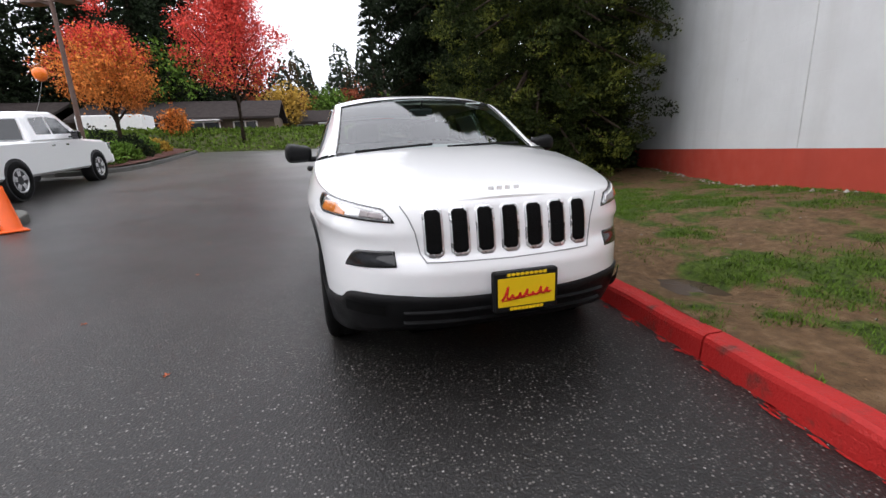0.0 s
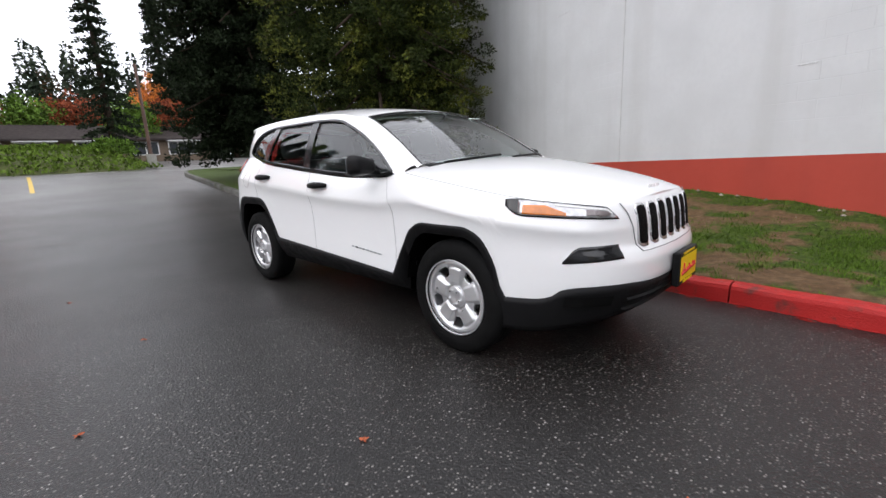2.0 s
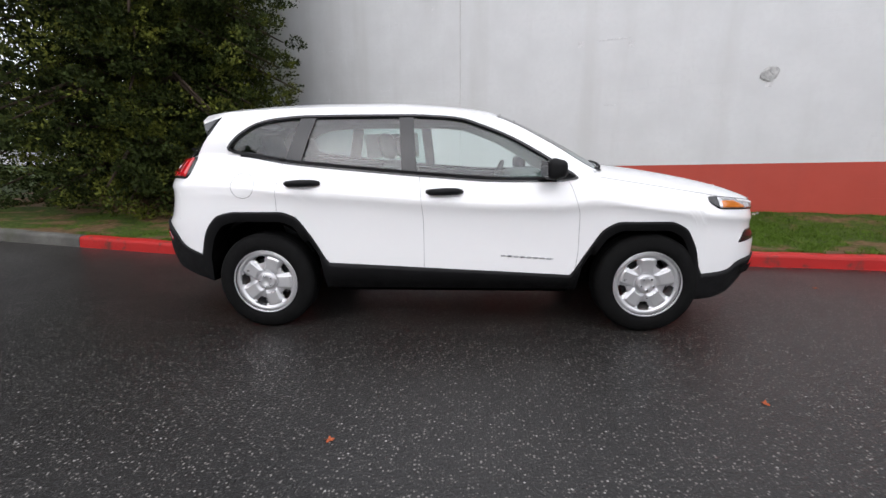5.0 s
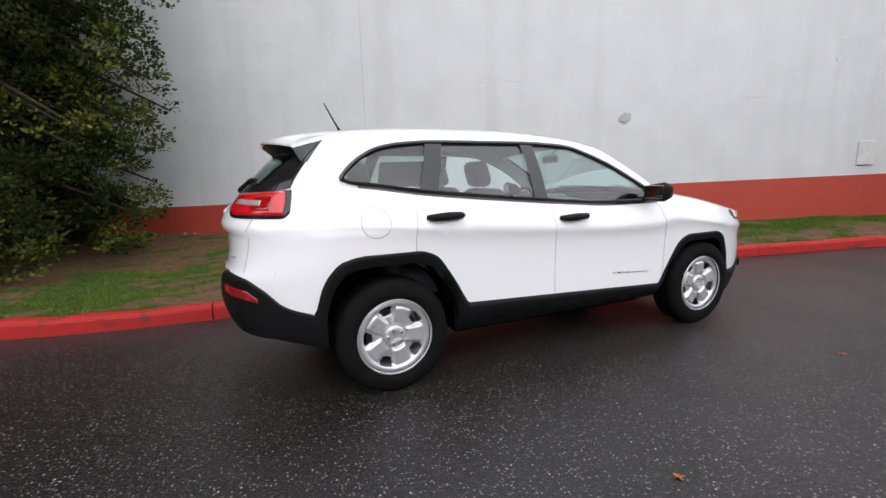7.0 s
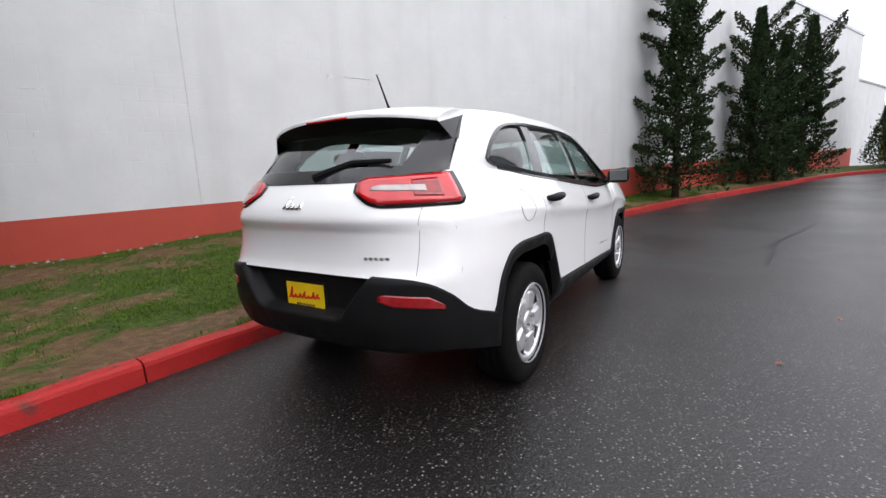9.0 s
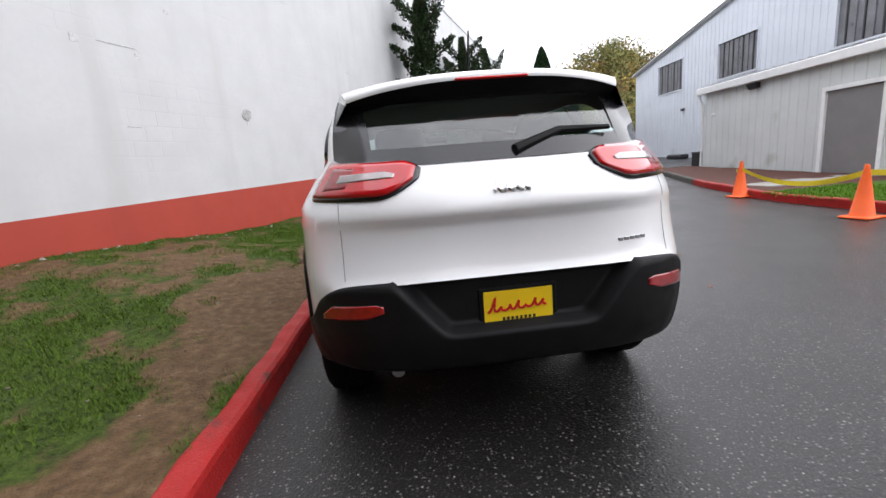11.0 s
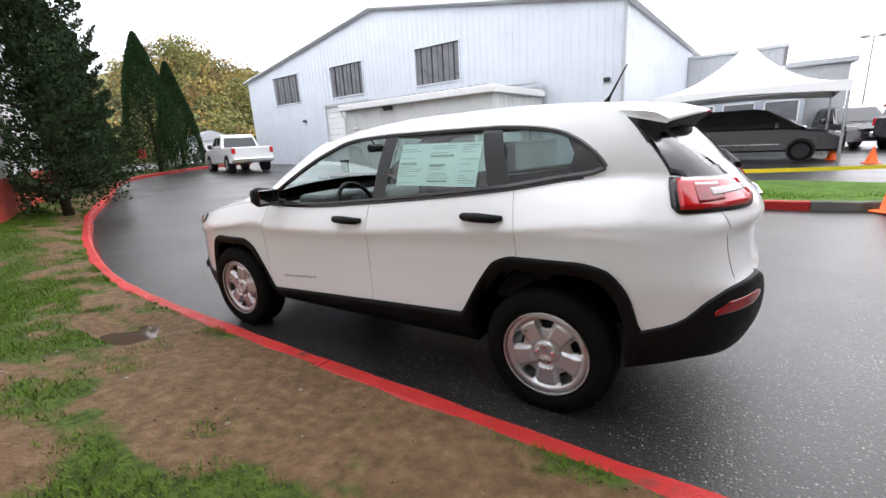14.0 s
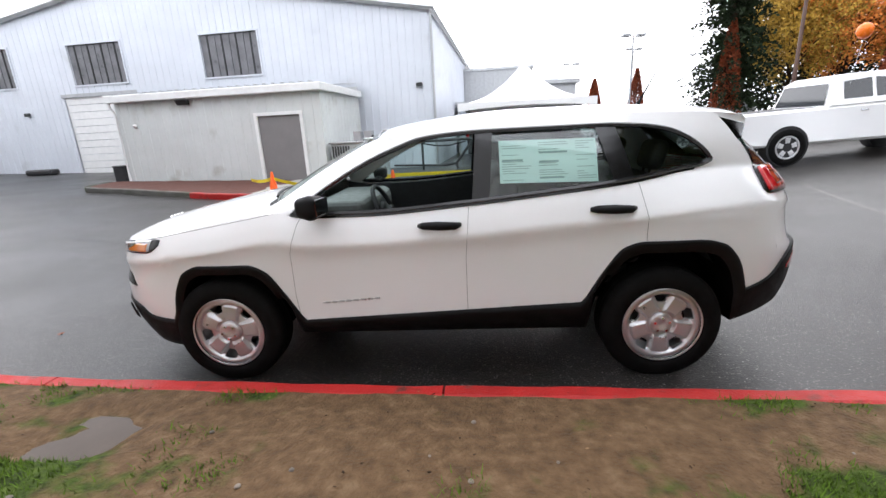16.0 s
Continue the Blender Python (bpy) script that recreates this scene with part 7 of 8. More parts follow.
planter = thing("planter_island", "raised planting island with a concrete kerb", "planter", kind="structure")
ISL = smooth_path([(-12.6, -10.8), (-12.3, -9.0), (-12.9, -7.9), (-14.5, -7.45), (-18, -7.4), (-21.5, -7.45)], 0.25)[::-1]
kerb_stones(ISL, planter, per=10, red=lambda p: False)
iv = []
for p in ISL:
    for j in range(9):
        q = p + (np.array((-20, -11.5)) - p) * (j / 8)
        iv.append((q[0], q[1], ground_z(*p) + 0.13 + 0.18 * math.sin(math.pi * min(1, j / 8 + 0.2) * 0.6)))
grid_part("planter_soil", iv, [(i * 9 + j, (i + 1) * 9 + j, (i + 1) * 9 + j + 1, i * 9 + j + 1) for i in range(len(ISL) - 1) for j in range(8)], MULCH, planter)
for i, (x, y, r, h, m) in enumerate(((-14.0, -8.6, 0.7, 0.75, SHRUB), (-15.6, -8.5, 0.6, 0.6, SHRUB), (-16.8, -8.6, 0.7, 0.8, CEDAR_DARK), (-18.4, -8.7, 0.6, 0.7, SHRUB), (-13.6, -9.9, 0.7, 0.9, CEDAR_DARK), (-15.4, -9.9, 0.8, 1.0, SHRUB), (-17.6, -10.0, 0.8, 1.1, CEDAR_DARK), (-19.8, -8.6, 0.5, 0.5, GOLD_LEAF))):
    bush("planter_shrub", x, y, ground_z(x, y) + 0.2, r, r, h, 1100, 0.11, m, "rounded shrub in the planting island", 300 + i)

HOUSE_WIN = mat("house_window", (0.03, 0.035, 0.04), 0.1, var=0.2)


def house(x, y, length, label, seed, wall_material):
    h = thing("low_house", label, "house", Matrix.Translation((x, y, ground_z(x, y) - 0.13)), group="row of low houses")
    d, ez, rz = 7.0, 2.55, 3.9
    box("wall", (-d, 0, -0.3), (0, length, ez), wall_material, h)
    bm = bmesh.new()
    sec = [(0.7, ez - 0.15), (-d / 2, rz), (-d - 0.7, ez - 0.15), (-d - 0.7, ez - 0.32), (-d / 2, rz - 0.17), (0.7, ez - 0.32)]
    a = [bm.verts.new((px, -0.4, pz)) for px, pz in sec]
    b = [bm.verts.new((px, length + 0.4, pz)) for px, pz in sec]
    for k in range(6):
        bm.faces.new((a[k], a[(k + 1) % 6], b[(k + 1) % 6], b[k]))
    bm.faces.new(a[::-1])
    bm.faces.new(b)
    bmesh.ops.recalc_face_normals(bm, faces=bm.faces[:])
    part("roof", bm, ROOF_SHINGLE, h)
    r = random.Random(seed)
    yy = 1.0
    while yy < length - 2.5:
        w = r.choice((1.6, 2.2, 2.6))
        win = box("window", (0.0, yy, 0.85), (0.03, yy + w, 2.05), HOUSE_WIN, h)
        for k in range(int(w / 0.8) + 1):
            yk = yy + w * k / int(w / 0.8)
            box("window_frame", (0.0, yk - 0.05, 0.8), (0.06, yk + 0.05, 2.1), WHITE_PAINT, win)
        box("window_frame", (0.0, yy, 2.05), (0.06, yy + w, 2.12), WHITE_PAINT, win)
        box("window_sill", (0.0, yy, 0.78), (0.09, yy + w, 0.85), WHITE_PAINT, win)
        if r.random() < 0.5:
            box("awning", (0.0, yy - 0.2, 2.14), (1.0, yy + w + 0.2, 2.22), WHITE_PAINT, h)
        yy += w + r.uniform(0.7, 2.0)


TAN_WALL = mat("tan_house_wall", (0.15, 0.11, 0.075), 0.75, var=0.15)
house(-31.5, -34, 15, "low brown house with a dark shingle roof", 1, HOUSE_WALL)
house(-32.5, -17.5, 13, "low brown house with a dark shingle roof", 2, HOUSE_WALL)
house(-50, -4.8, 19, "low tan house with white-framed windows", 3, TAN_WALL)
shed = thing("white_box_trailer", "plain white box trailer behind the bank", "trailer", Matrix.Translation((-27.6, -13.5, 1.2)))
box("box_body", (-2.0, -1.8, 0.5), (0, 1.8, 2.4), WHITE_PAINT, shed, 0.05)
for yy in (-1.2, 1.2):
    bm = bmesh.new()
    add_lathe(bm, [(0.02, -0.1), (0.4, -0.1), (0.4, 0.1), (0.02, 0.1)], 20, "y", Matrix.Translation((-0.3, yy, 0.4)) @ Matrix.Rotation(radians(90), 4, "Z"))
    part("wheel", bm, TYRE, shed)
# white shed far down the lane
shed = thing("white_shed", "white shed with a pitched roof down the lane", "shed", Matrix.Translation((47, -25, 0.5)) @ Matrix.Rotation(radians(-20), 4, "Z"))
box("wall", (0, -3, 0), (7, 2.4, 2.4), WHITE_PAINT, shed)
bm = bmesh.new()
v = [bm.verts.new(p) for p in ((-0.3, -3.3, 2.35), (-0.3, -0.3, 3.5), (-0.3, 2.7, 2.35), (7.3, -3.3, 2.35), (7.3, -0.3, 3.5), (7.3, 2.7, 2.35))]
for q in ((0, 1, 2), (3, 5, 4), (0, 3, 4, 1), (1, 4, 5, 2), (0, 2, 5, 3)):
    bm.faces.new([v[k] for k in q])
part("roof", bm, ROOF_METAL, shed)


# ---- lamp posts ----
def lamp_post(x, y, h, material, heads, label, turn=0):
    z = ground_z(x, y)
    p = thing("lamp_post", label, "lamp post", Matrix.Translation((x, y, z)) @ Matrix.Rotation(radians(turn), 4, "Z"))
    bm = bmesh.new()
    add_tube(bm, (0, 0, 0), (0, 0, 0.7), 0.22, 0.22, 14)
    part("base", bm, CONCRETE, p)
    bm = bmesh.new()
    add_tube(bm, (0, 0, 0.7), (0, 0, h), 0.085, 0.065, 10)
    part("pole", bm, material, p)
    for sgn in heads:
        bm = bmesh.new()
        add_tube(bm, (0, 0, h - 0.1), (sgn * 0.35, 0, h - 0.05), 0.035, 0.035, 8)
        add_box(bm, (min(sgn * 0.3, sgn * 0.95), -0.24, h - 0.16), (max(sgn * 0.3, sgn * 0.95), 0.24, h + 0.06), 0.03)
        part("lamp_head", bm, material, p)


lamp_post(-14.6, -9.2, 5.6, POLE_BROWN, (1, -1), "brown lamp post with two box heads", 70)
lamp_post(-14.2, -17.6, 6.6, POLE_BROWN, (1, -1), "brown lamp post with two box heads", 20)
lamp_post(-13.5, -36, 8.0, POLE_GREY, (1, -1), "grey lot lamp post with two heads", 10)
lamp_post(-12.0, -52, 8.0, POLE_GREY, (1, -1), "grey lot lamp post with two heads", 10)
lamp_post(-19.0, -52, 8.5, POLE_GREY, (1, -1), "grey lot lamp post with two heads", 10)
lamp_post(-23.2, 2.9, 5.0, POLE_BROWN, (), "thin brown post beside the bank")


# ---- island by the annex, bed, path ----
island = thing("grass_island", "grass island with a red kerb in the yard", "island", kind="structure")
ISL2 = smooth_path([(11.6, -10.2), (11.3, -9.0), (9.6, -8.45), (6.6, -7.35), (5.0, -6.95), (3.9, -6.62), (0.9, -6.42), (-1.6, -6.30), (-3.6, -6.02), (-4.7, -6.02), (-5.35, -6.45), (-5.3, -7.3), (-4.4, -7.9)], 0.175)[::-1]
kerb_stones(ISL2, island, per=12, red=lambda p: -3.9 < p[0] < 5.2 or 6.0 < p[0] < 7.0)
back = smooth_path([(11.4, -10.3), (4.4, -10.0), (3.0, -9.0), (0, -8.6), (-3, -8.2), (-4.4, -7.9)], 0.175)[::-1]
iv = []
M = 10
for i, p in enumerate(ISL2):
    f = i / (len(ISL2) - 1)
    b = back[int(f * (len(back) - 1))]
    a = p + side(ISL2, i) * 0.13
    for j in range(M):
        q = a + (b - a) * j / (M - 1)
        iv.append((q[0], q[1], ground_z(*p) + 0.125 + 0.015 * noise.noise((q[0] * 2, q[1] * 2, 0))))
ifc = [(i * M + j, (i + 1) * M + j, (i + 1) * M + j + 1, i * M + j + 1) for i in range(len(ISL2) - 1) for j in range(M - 1)]
grass_f = [f for f in ifc if iv[f[0]][0] < 3.9]
bed_f = [f for f in ifc if iv[f[0]][0] >= 3.9]
LAWN = mat("lawn_turf", (0.060, 0.120, 0.014), 0.85, var=0.35, scale=5, bump=0.8, bscale=60, spec=0.15)
LAWN_BLADE = mat("lawn_blade", (0.105, 0.215, 0.022), 0.7, var=0.25, scale=2, random=0.3, island=True, spec=0.12)
turf = grid_part("turf", iv, grass_f, LAWN, island)
grid_part("bark_bed", iv, bed_f, MULCH, island)
path = thing("concrete_path", "pale concrete path to the annex door", "path", kind="structure")
bm = bmesh.new()
m = Matrix.Translation((5.55, -8.6, 0.0)) @ Matrix.Rotation(radians(4), 4, "Z")
add_box(bm, (-0.95, -1.55, 0.0), (0.95, 1.42, 0.20), 0.01, m)
part("slab", bm, CONCRETE, path)
rng = np.random.default_rng(9)
n = 20000
gx_, gy_ = rng.uniform(-5, 3.8, n), rng.uniform(-8.4, -6.2, n)
keep = [(x, y) for x, y in zip(gx_, gy_) if y < -6.12 - 0.16 * max(0, (x - 0.5) * 0.2) - 0.15 and y > -7.9 - 0.1 * x * (x > 0) and x > -4.9]
C = np.array([(x, y, ground_z(x, y) + 0.12) for x, y in keep])
tagged(leaf_mesh("island_grass", C, np.tile((0, 0, 1.0), (len(C), 1)), np.full(len(C), 0.045), LAWN_BLADE, None, rng, 0.3), "green grass on the island", "grass", kind="stuff")


# ---- cones and tape ----
def traffic_cone(x, y, turn=0, h=0.72):
    z = ground_z(x, y)
    c = thing("traffic_cone", "bright orange plastic traffic cone", "traffic cone", Matrix.Translation((x, y, z)) @ Matrix.Rotation(radians(turn), 4, "Z"), group="traffic cones")
    bm = bmesh.new()
    add_lathe(bm, [(0.001, h), (0.022, h), (0.028, h - 0.01), (0.032, h - 0.05), (0.135, 0.05), (0.15, 0.035)], 24, "z")
    part("cone_body", bm, ORANGE, c, smooth=True)
    bm = bmesh.new()
    add_box(bm, (-0.18, -0.18, 0.0), (0.18, 0.18, 0.035), 0.012)
    part("cone_base", bm, ORANGE, c)


traffic_cone(1.45, -5.78, 10)
traffic_cone(-1.1, -5.5, 25)
traffic_cone(-4.14, -5.72, 40)
traffic_cone(4.4, -6.45, 5)
traffic_cone(-5.4, -13.4, 5, 0.45)
traffic_cone(-4.9, -15.6, 5, 0.45)


def tape(a, b, sag, name="barrier_tape"):
    t = thing(name, "yellow barrier tape sagging between cones", "barrier tape")
    a, b = Vector(a), Vector(b)
    rows = []
    for k in range(25):
        f = k / 24
        p = a.lerp(b, f) - Vector((0, 0, sag * 4 * f * (1 - f)))
        tw = 0.5 * math.sin(f * 9)
        up = Vector((0.3 * tw, 0.3 * tw, 1)).normalized() * 0.038
        rows.append([p - up, p + up])
    sheet("ribbon", rows, YELLOW_TAPE, t, smooth=False)


tape((4.4, -6.45, 0.62), (1.45, -5.78, 0.64), 0.22)
tape((1.45, -5.78, 0.64), (-4.7, -8.3, 0.52), 0.03)
tape((-4.7, -8.3, 0.52), (-8, -11.5, 0.5), 0.05)
tape((5.2, -7.0, 0.55), (4.4, -6.45, 0.62), 0.05)

# ---- air conditioner beside the annex ----
ac = thing("air_conditioner", "grey outdoor air-conditioning unit with a louvred side", "air conditioner", Matrix.Translation((3.35, -10.5, ground_z(3.3, -10.5))) @ Matrix.Rotation(SHOP_YAW, 4, "Z"))
box("casing", (-0.85, -0.45, 0.08), (0.75, 0.45, 1.15), TRIM_GREY, ac, 0.02)
box("top", (-0.9, -0.5, 1.15), (0.8, 0.5, 1.2), STEEL, ac, 0.01)
for k in range(7):
    box("louvre", (0.15 + 0.085 * k, 0.45, 0.15), (0.19 + 0.085 * k, 0.485, 1.08), DARK_METAL, ac)
box("pad", (-1.0, -0.6, -0.1), (0.95, 0.6, 0.08), CONCRETE, ac)
for k in (-0.45, -0.1):
    box("service_box", (k, -0.3, 1.2), (k + 0.25, 0.0, 1.5), STEEL, ac, 0.01)
rack = thing("metal_frame", "dark bent pipe frame lying beside the workshop", "pipe frame", Matrix.Translation((0.6, -12.4, ground_z(0.6, -12.4))))
for nm, pts, r in (("top_bar", [(0.95, 0, 0.98), (0.9, 0, 1.02), (-0.75, 0, 1.04), (-0.85, 0, 0.98)], 0.05), ("brace", [(-0.85, 0, 0.98), (-0.25, 0.02, 0.22), (0.2, 0.02, 0.16)], 0.05),
                   ("lower_bar", [(0.2, 0.04, 0.16), (1.3, 0.06, 0.20), (2.0, 0.06, 0.22)], 0.035), ("post", [(0.95, 0, 0.98), (0.95, -0.02, 0.02)], 0.04), ("foot", [(-0.25, 0.02, 0.22), (-0.3, 0.02, 0.02)], 0.04),
                   ("hose", [(0.9, 0.06, 0.95), (0.5, 0.06, 0.86), (0.0, 0.06, 0.84), (-0.6, 0.06, 0.96)], 0.025)):
    bm = bmesh.new()
    add_path(bm, pts, r, 8)
    part(nm, bm, DARK_METAL, rack)
bin_ = thing("dark_bin", "small dark bin at the annex corner", "bin", Matrix.Translation((11.75, -10.9, ground_z(11.7, -10.9))))
box("bin_body", (-0.2, -0.2, 0), (0.2, 0.2, 0.55), DARK_METAL, bin_, 0.03)
box("lid", (-0.22, -0.22, 0.55), (0.22, 0.22, 0.6), DARK_METAL, bin_, 0.02)
ramp_ = thing("dock_bumper", "low dark rubber block by the roll-up door", "rubber block", Matrix.Translation((18.6, -14.6, ground_z(18.6, -14.6))))
box("block", (-0.6, -0.25, 0), (0.6, 0.25, 0.22), DARK_METAL, ramp_, 0.05)
sign = thing("lane_sign", "small red sign on a low post by the lane", "sign", Matrix.Translation((25.6, -8.9, 0.5)))
box("post", (-0.04, -0.04, 0), (0.04, 0.04, 0.9), POLE_BROWN, sign)
box("panel", (-0.03, -0.2, 0.9), (0.03, 0.2, 1.4), mat("red_sign", (0.5, 0.05, 0.04), 0.5), sign, 0.01)

# ---- tent ----
tent = thing("white_tent", "white peaked canopy tent on metal poles", "tent", Matrix.Translation((-2.4, -15.9, ground_z(-2.4, -15)) ) @ Matrix.Rotation(SHOP_YAW, 4, "Z"))
H, E, Z = 3.82, 2.5, 2.25
rows = []
for k in range(13):
    f = k / 12
    r = 0.02 + (E - 0.02) * f
    z = Z + 0.03 + (H - Z) * (1 - f) ** 1.9
    ring = []
    for i in range(33):
        a = i / 32 * math.tau + math.pi / 4
        q = max(abs(math.cos(a)), abs(math.sin(a)))
        scallop = 0.0
        ring.append((r * math.cos(a) / q, r * math.sin(a) / q, z - 0.10 * math.cos(4 * (a - math.pi / 4)) * f * (1 - f) + scallop))
    rows.append(ring)
sheet("canopy", rows, TENT_WHITE, tent)
for i in range(4):
    a0, a1 = i * math.pi / 2 + math.pi / 4, (i + 1) * math.pi / 2 + math.pi / 4
    c0, c1 = Vector((math.cos(a0), math.sin(a0), 0)) * E * 1.4142, Vector((math.cos(a1), math.sin(a1), 0)) * E * 1.4142
    rr = []
    for k in range(17):
        f = k / 16
        p = c0.lerp(c1, f)
        rr.append([(p.x * 1.003, p.y * 1.003, Z + 0.03), (p.x * 1.003, p.y * 1.003, Z - 0.26 + 0.12 * math.sin(math.pi * f))])
    sheet("valance", rr, TENT_WHITE, tent)
    bm = bmesh.new()
    add_tube(bm, (c0.x * 0.985, c0.y * 0.985, 0), (c0.x * 0.985, c0.y * 0.985, Z), 0.035, 0.035, 10)
    part("pole", bm, STEEL, tent)

# ---- other vehicles ----
CAR_DARK = mat("dark_car_paint", (0.018, 0.017, 0.020), 0.25, var=0.05, coat=1.0, rough_var=0.03)
CAR_GLASS = mat("dark_car_glass", (0.02, 0.023, 0.026), 0.04, var=0.1, coat=0.5)
CAR_GREY = mat("grey_car_paint", (0.22, 0.23, 0.25), 0.25, var=0.03, coat=1.0)
CAR_RED = mat("red_car_paint", (0.30, 0.02, 0.02), 0.25, var=0.03, coat=1.0)


def vehicle(name, label, m, paint, length, width, wheels, wheel_r, lower, upper, panes, lamps=(), roof_in=0.16, group=""):
    """A parked vehicle. lower and upper: side outlines as (x, z), nose towards +x; panes: side windows as outlines."""
    car = thing(name, label, "pickup truck" if "pickup" in name else "car", m, group=group)
    hw = width / 2

    def hull(nm, outline, tuck, material, w0, round_=0.06):
        bm = bmesh.new()
        zs = [z for _, z in outline]
        z0, z1 = min(zs), max(zs)
        rings = []
        for y in (-1, -0.96, 0.96, 1):
            ring = []
            for x, z in outline:
                t = (z - z0) / (z1 - z0)
                w = w0 - tuck * t
                inner_ = abs(y) < 1
                cx, cz = (max(p[0] for p in outline) + min(p[0] for p in outline)) / 2, (z0 + z1) / 2
                k = 1.0 if inner_ else 0.0
                sx = x - (0 if inner_ else round_ * (1 if x > cx else -1))
                sz = z - (0 if inner_ else round_ * (1 if z > cz else -1))
                ring.append(bm.verts.new((sx, w * (1 if y > 0 else -1) * (1.0 if not inner_ else 1.0) - (0 if not inner_ else round_ * (1 if y > 0 else -1)), sz)))
            rings.append(ring)
        n_ = len(outline)
        for a, b in zip(rings, rings[1:]):
            for k in range(n_):
                bm.faces.new((a[k], a[(k + 1) % n_], b[(k + 1) % n_], b[k]))
        bm.faces.new(rings[0])
        bm.faces.new(rings[-1][::-1])
        bmesh.ops.recalc_face_normals(bm, faces=bm.faces[:])
        return part(nm, bm, material, car)

    hull("body", lower, 0.04, paint, hw)
    hull("cabin", upper, roof_in, paint, hw - 0.045, 0.05)
    z0, z1 = min(z for _, z in upper), max(z for _, z in upper)
    for sgn in (1, -1):
        for pane in panes:
            bm = bmesh.new()
            q = []
            for x, z in pane:
                t = (z - z0) / (z1 - z0)
                q.append(bm.verts.new((x, sgn * (hw - 0.045 - roof_in * t + 0.006), z)))
            f = bm.faces.new(q if sgn < 0 else q[::-1])
            part("side_window", bm, CAR_GLASS, car)
    # screens, on the slopes of the cabin
    out = upper
    for i in range(len(out)):
        (xa, za), (xb, zb) = out[i], out[(i + 1) % len(out)]
        if abs(zb - za) > 0.3:
            bm = bmesh.new()
            front = (xa + xb) / 2 > sum(p[0] for p in out) / len(out)
            if za > zb:
                (xa, za), (xb, zb) = (xb, zb), (xa, za)
            q = []
            for f, sg in ((0.1, 1), (0.1, -1), (0.9, -1), (0.9, 1)):
                x, z = xa + (xb - xa) * f, za + (zb - za) * f
                w = hw - 0.045 - roof_in * (z - z0) / (z1 - z0) - 0.12
                q.append(bm.verts.new((x + (0.02 if front else -0.02), sg * w, z + 0.008)))
            bm.faces.new(q)
            part("windscreen" if front else "rear_window", bm, CAR_GLASS, car)
    for x in wheels:
        for sgn in (1, -1):
            bm = bmesh.new()
            add_lathe(bm, [(0.001, 0.003), (wheel_r * 1.10, 0.003), (wheel_r * 1.10, -0.3), (0.001, -0.3)], 30, "y", Matrix.Translation((x, sgn * (hw + 0.001), wheel_r * 1.05)) @ Matrix.Rotation(0 if sgn > 0 else math.pi, 4, "Z"))
            part("wheel_arch", bm, CABIN, car)
            w = new("wheel")
            w.parent = car
            w.matrix_local = Matrix.Translation((x, sgn * (hw - 0.095), wheel_r)) @ Matrix.Rotation(math.pi if sgn > 0 else 0, 4, "Z") @ Matrix.Scale(wheel_r / 0.352, 4)
            for o in WHEEL_KIT:
                c = o.copy()
                scene.collection.objects.link(c)
                c.parent = w
                c.matrix_parent_inverse = Matrix()
                c.matrix_basis = Matrix()
    for nm, lo, hi, lm in lamps:
        for sgn in (1, -1):
            a, b = sorted((sgn * lo[1], sgn * hi[1]))
            box(nm, (lo[0], a, lo[2]), (hi[0], b, hi[2]), lm, car, 0.015)
    for sgn in (1, -1):
        bm = bmesh.new()
        xm = max(p[0] for p in upper) - 0.75
        add_box(bm, (xm - 0.06, min(sgn * (hw + 0.02), sgn * (hw + 0.22)), z0 + 0.02), (xm + 0.08, max(sgn * (hw + 0.02), sgn * (hw + 0.22)), z0 + 0.24), 0.03)
        add_box(bm, (xm - 0.02, min(sgn * (hw - 0.05), sgn * (hw + 0.05)), z0 + 0.06), (xm + 0.04, max(sgn * (hw - 0.05), sgn * (hw + 0.05)), z0 + 0.1))
        part("door_mirror", bm, CAR_DARK, car)
    return car


WHEEL_KIT = [o for o in wheel.children if o.name.startswith(("tyre", "rim"))]
PICKUP_LOW = [(-2.85, 0.55), (-2.88, 1.20), (-2.75, 1.24), (0.95, 1.24), (1.25, 1.22), (2.45, 1.14), (2.72, 1.05), (2.80, 0.85), (2.78, 0.48), (2.2, 0.42), (-2.5, 0.45)]
PICKUP_UP = [(-0.95, 1.2), (-0.80, 1.78), (-0.55, 1.90), (0.45, 1.90), (0.72, 1.80), (1.42, 1.2)]
PICKUP_PANES = [[(-0.62, 1.27), (-0.60, 1.74), (-0.02, 1.78), (-0.02, 1.27)], [(0.06, 1.27), (0.06, 1.78), (0.52, 1.74), (1.02, 1.27)]]
PICKUP_LAMPS = [("tail_lamp", (-2.90, 0.82, 0.92), (-2.80, 0.99, 1.20), LAMP_RED), ("headlight", (2.62, 0.62, 0.86), (2.80, 0.98, 1.06), LAMP_CLEAR), ("door_handle", (-0.3, 1.0, 1.08), (-0.14, 1.02, 1.12), CHROME), ("door_handle", (0.32, 1.0, 1.08), (0.48, 1.02, 1.12), CHROME)]


def standing(x, y, yaw, pitch=0.0):
    return Matrix.Translation((x, y, ground_z(x, y))) @ Matrix.Rotation(radians(yaw), 4, "Z") @ Matrix.Rotation(radians(pitch), 4, "Y")


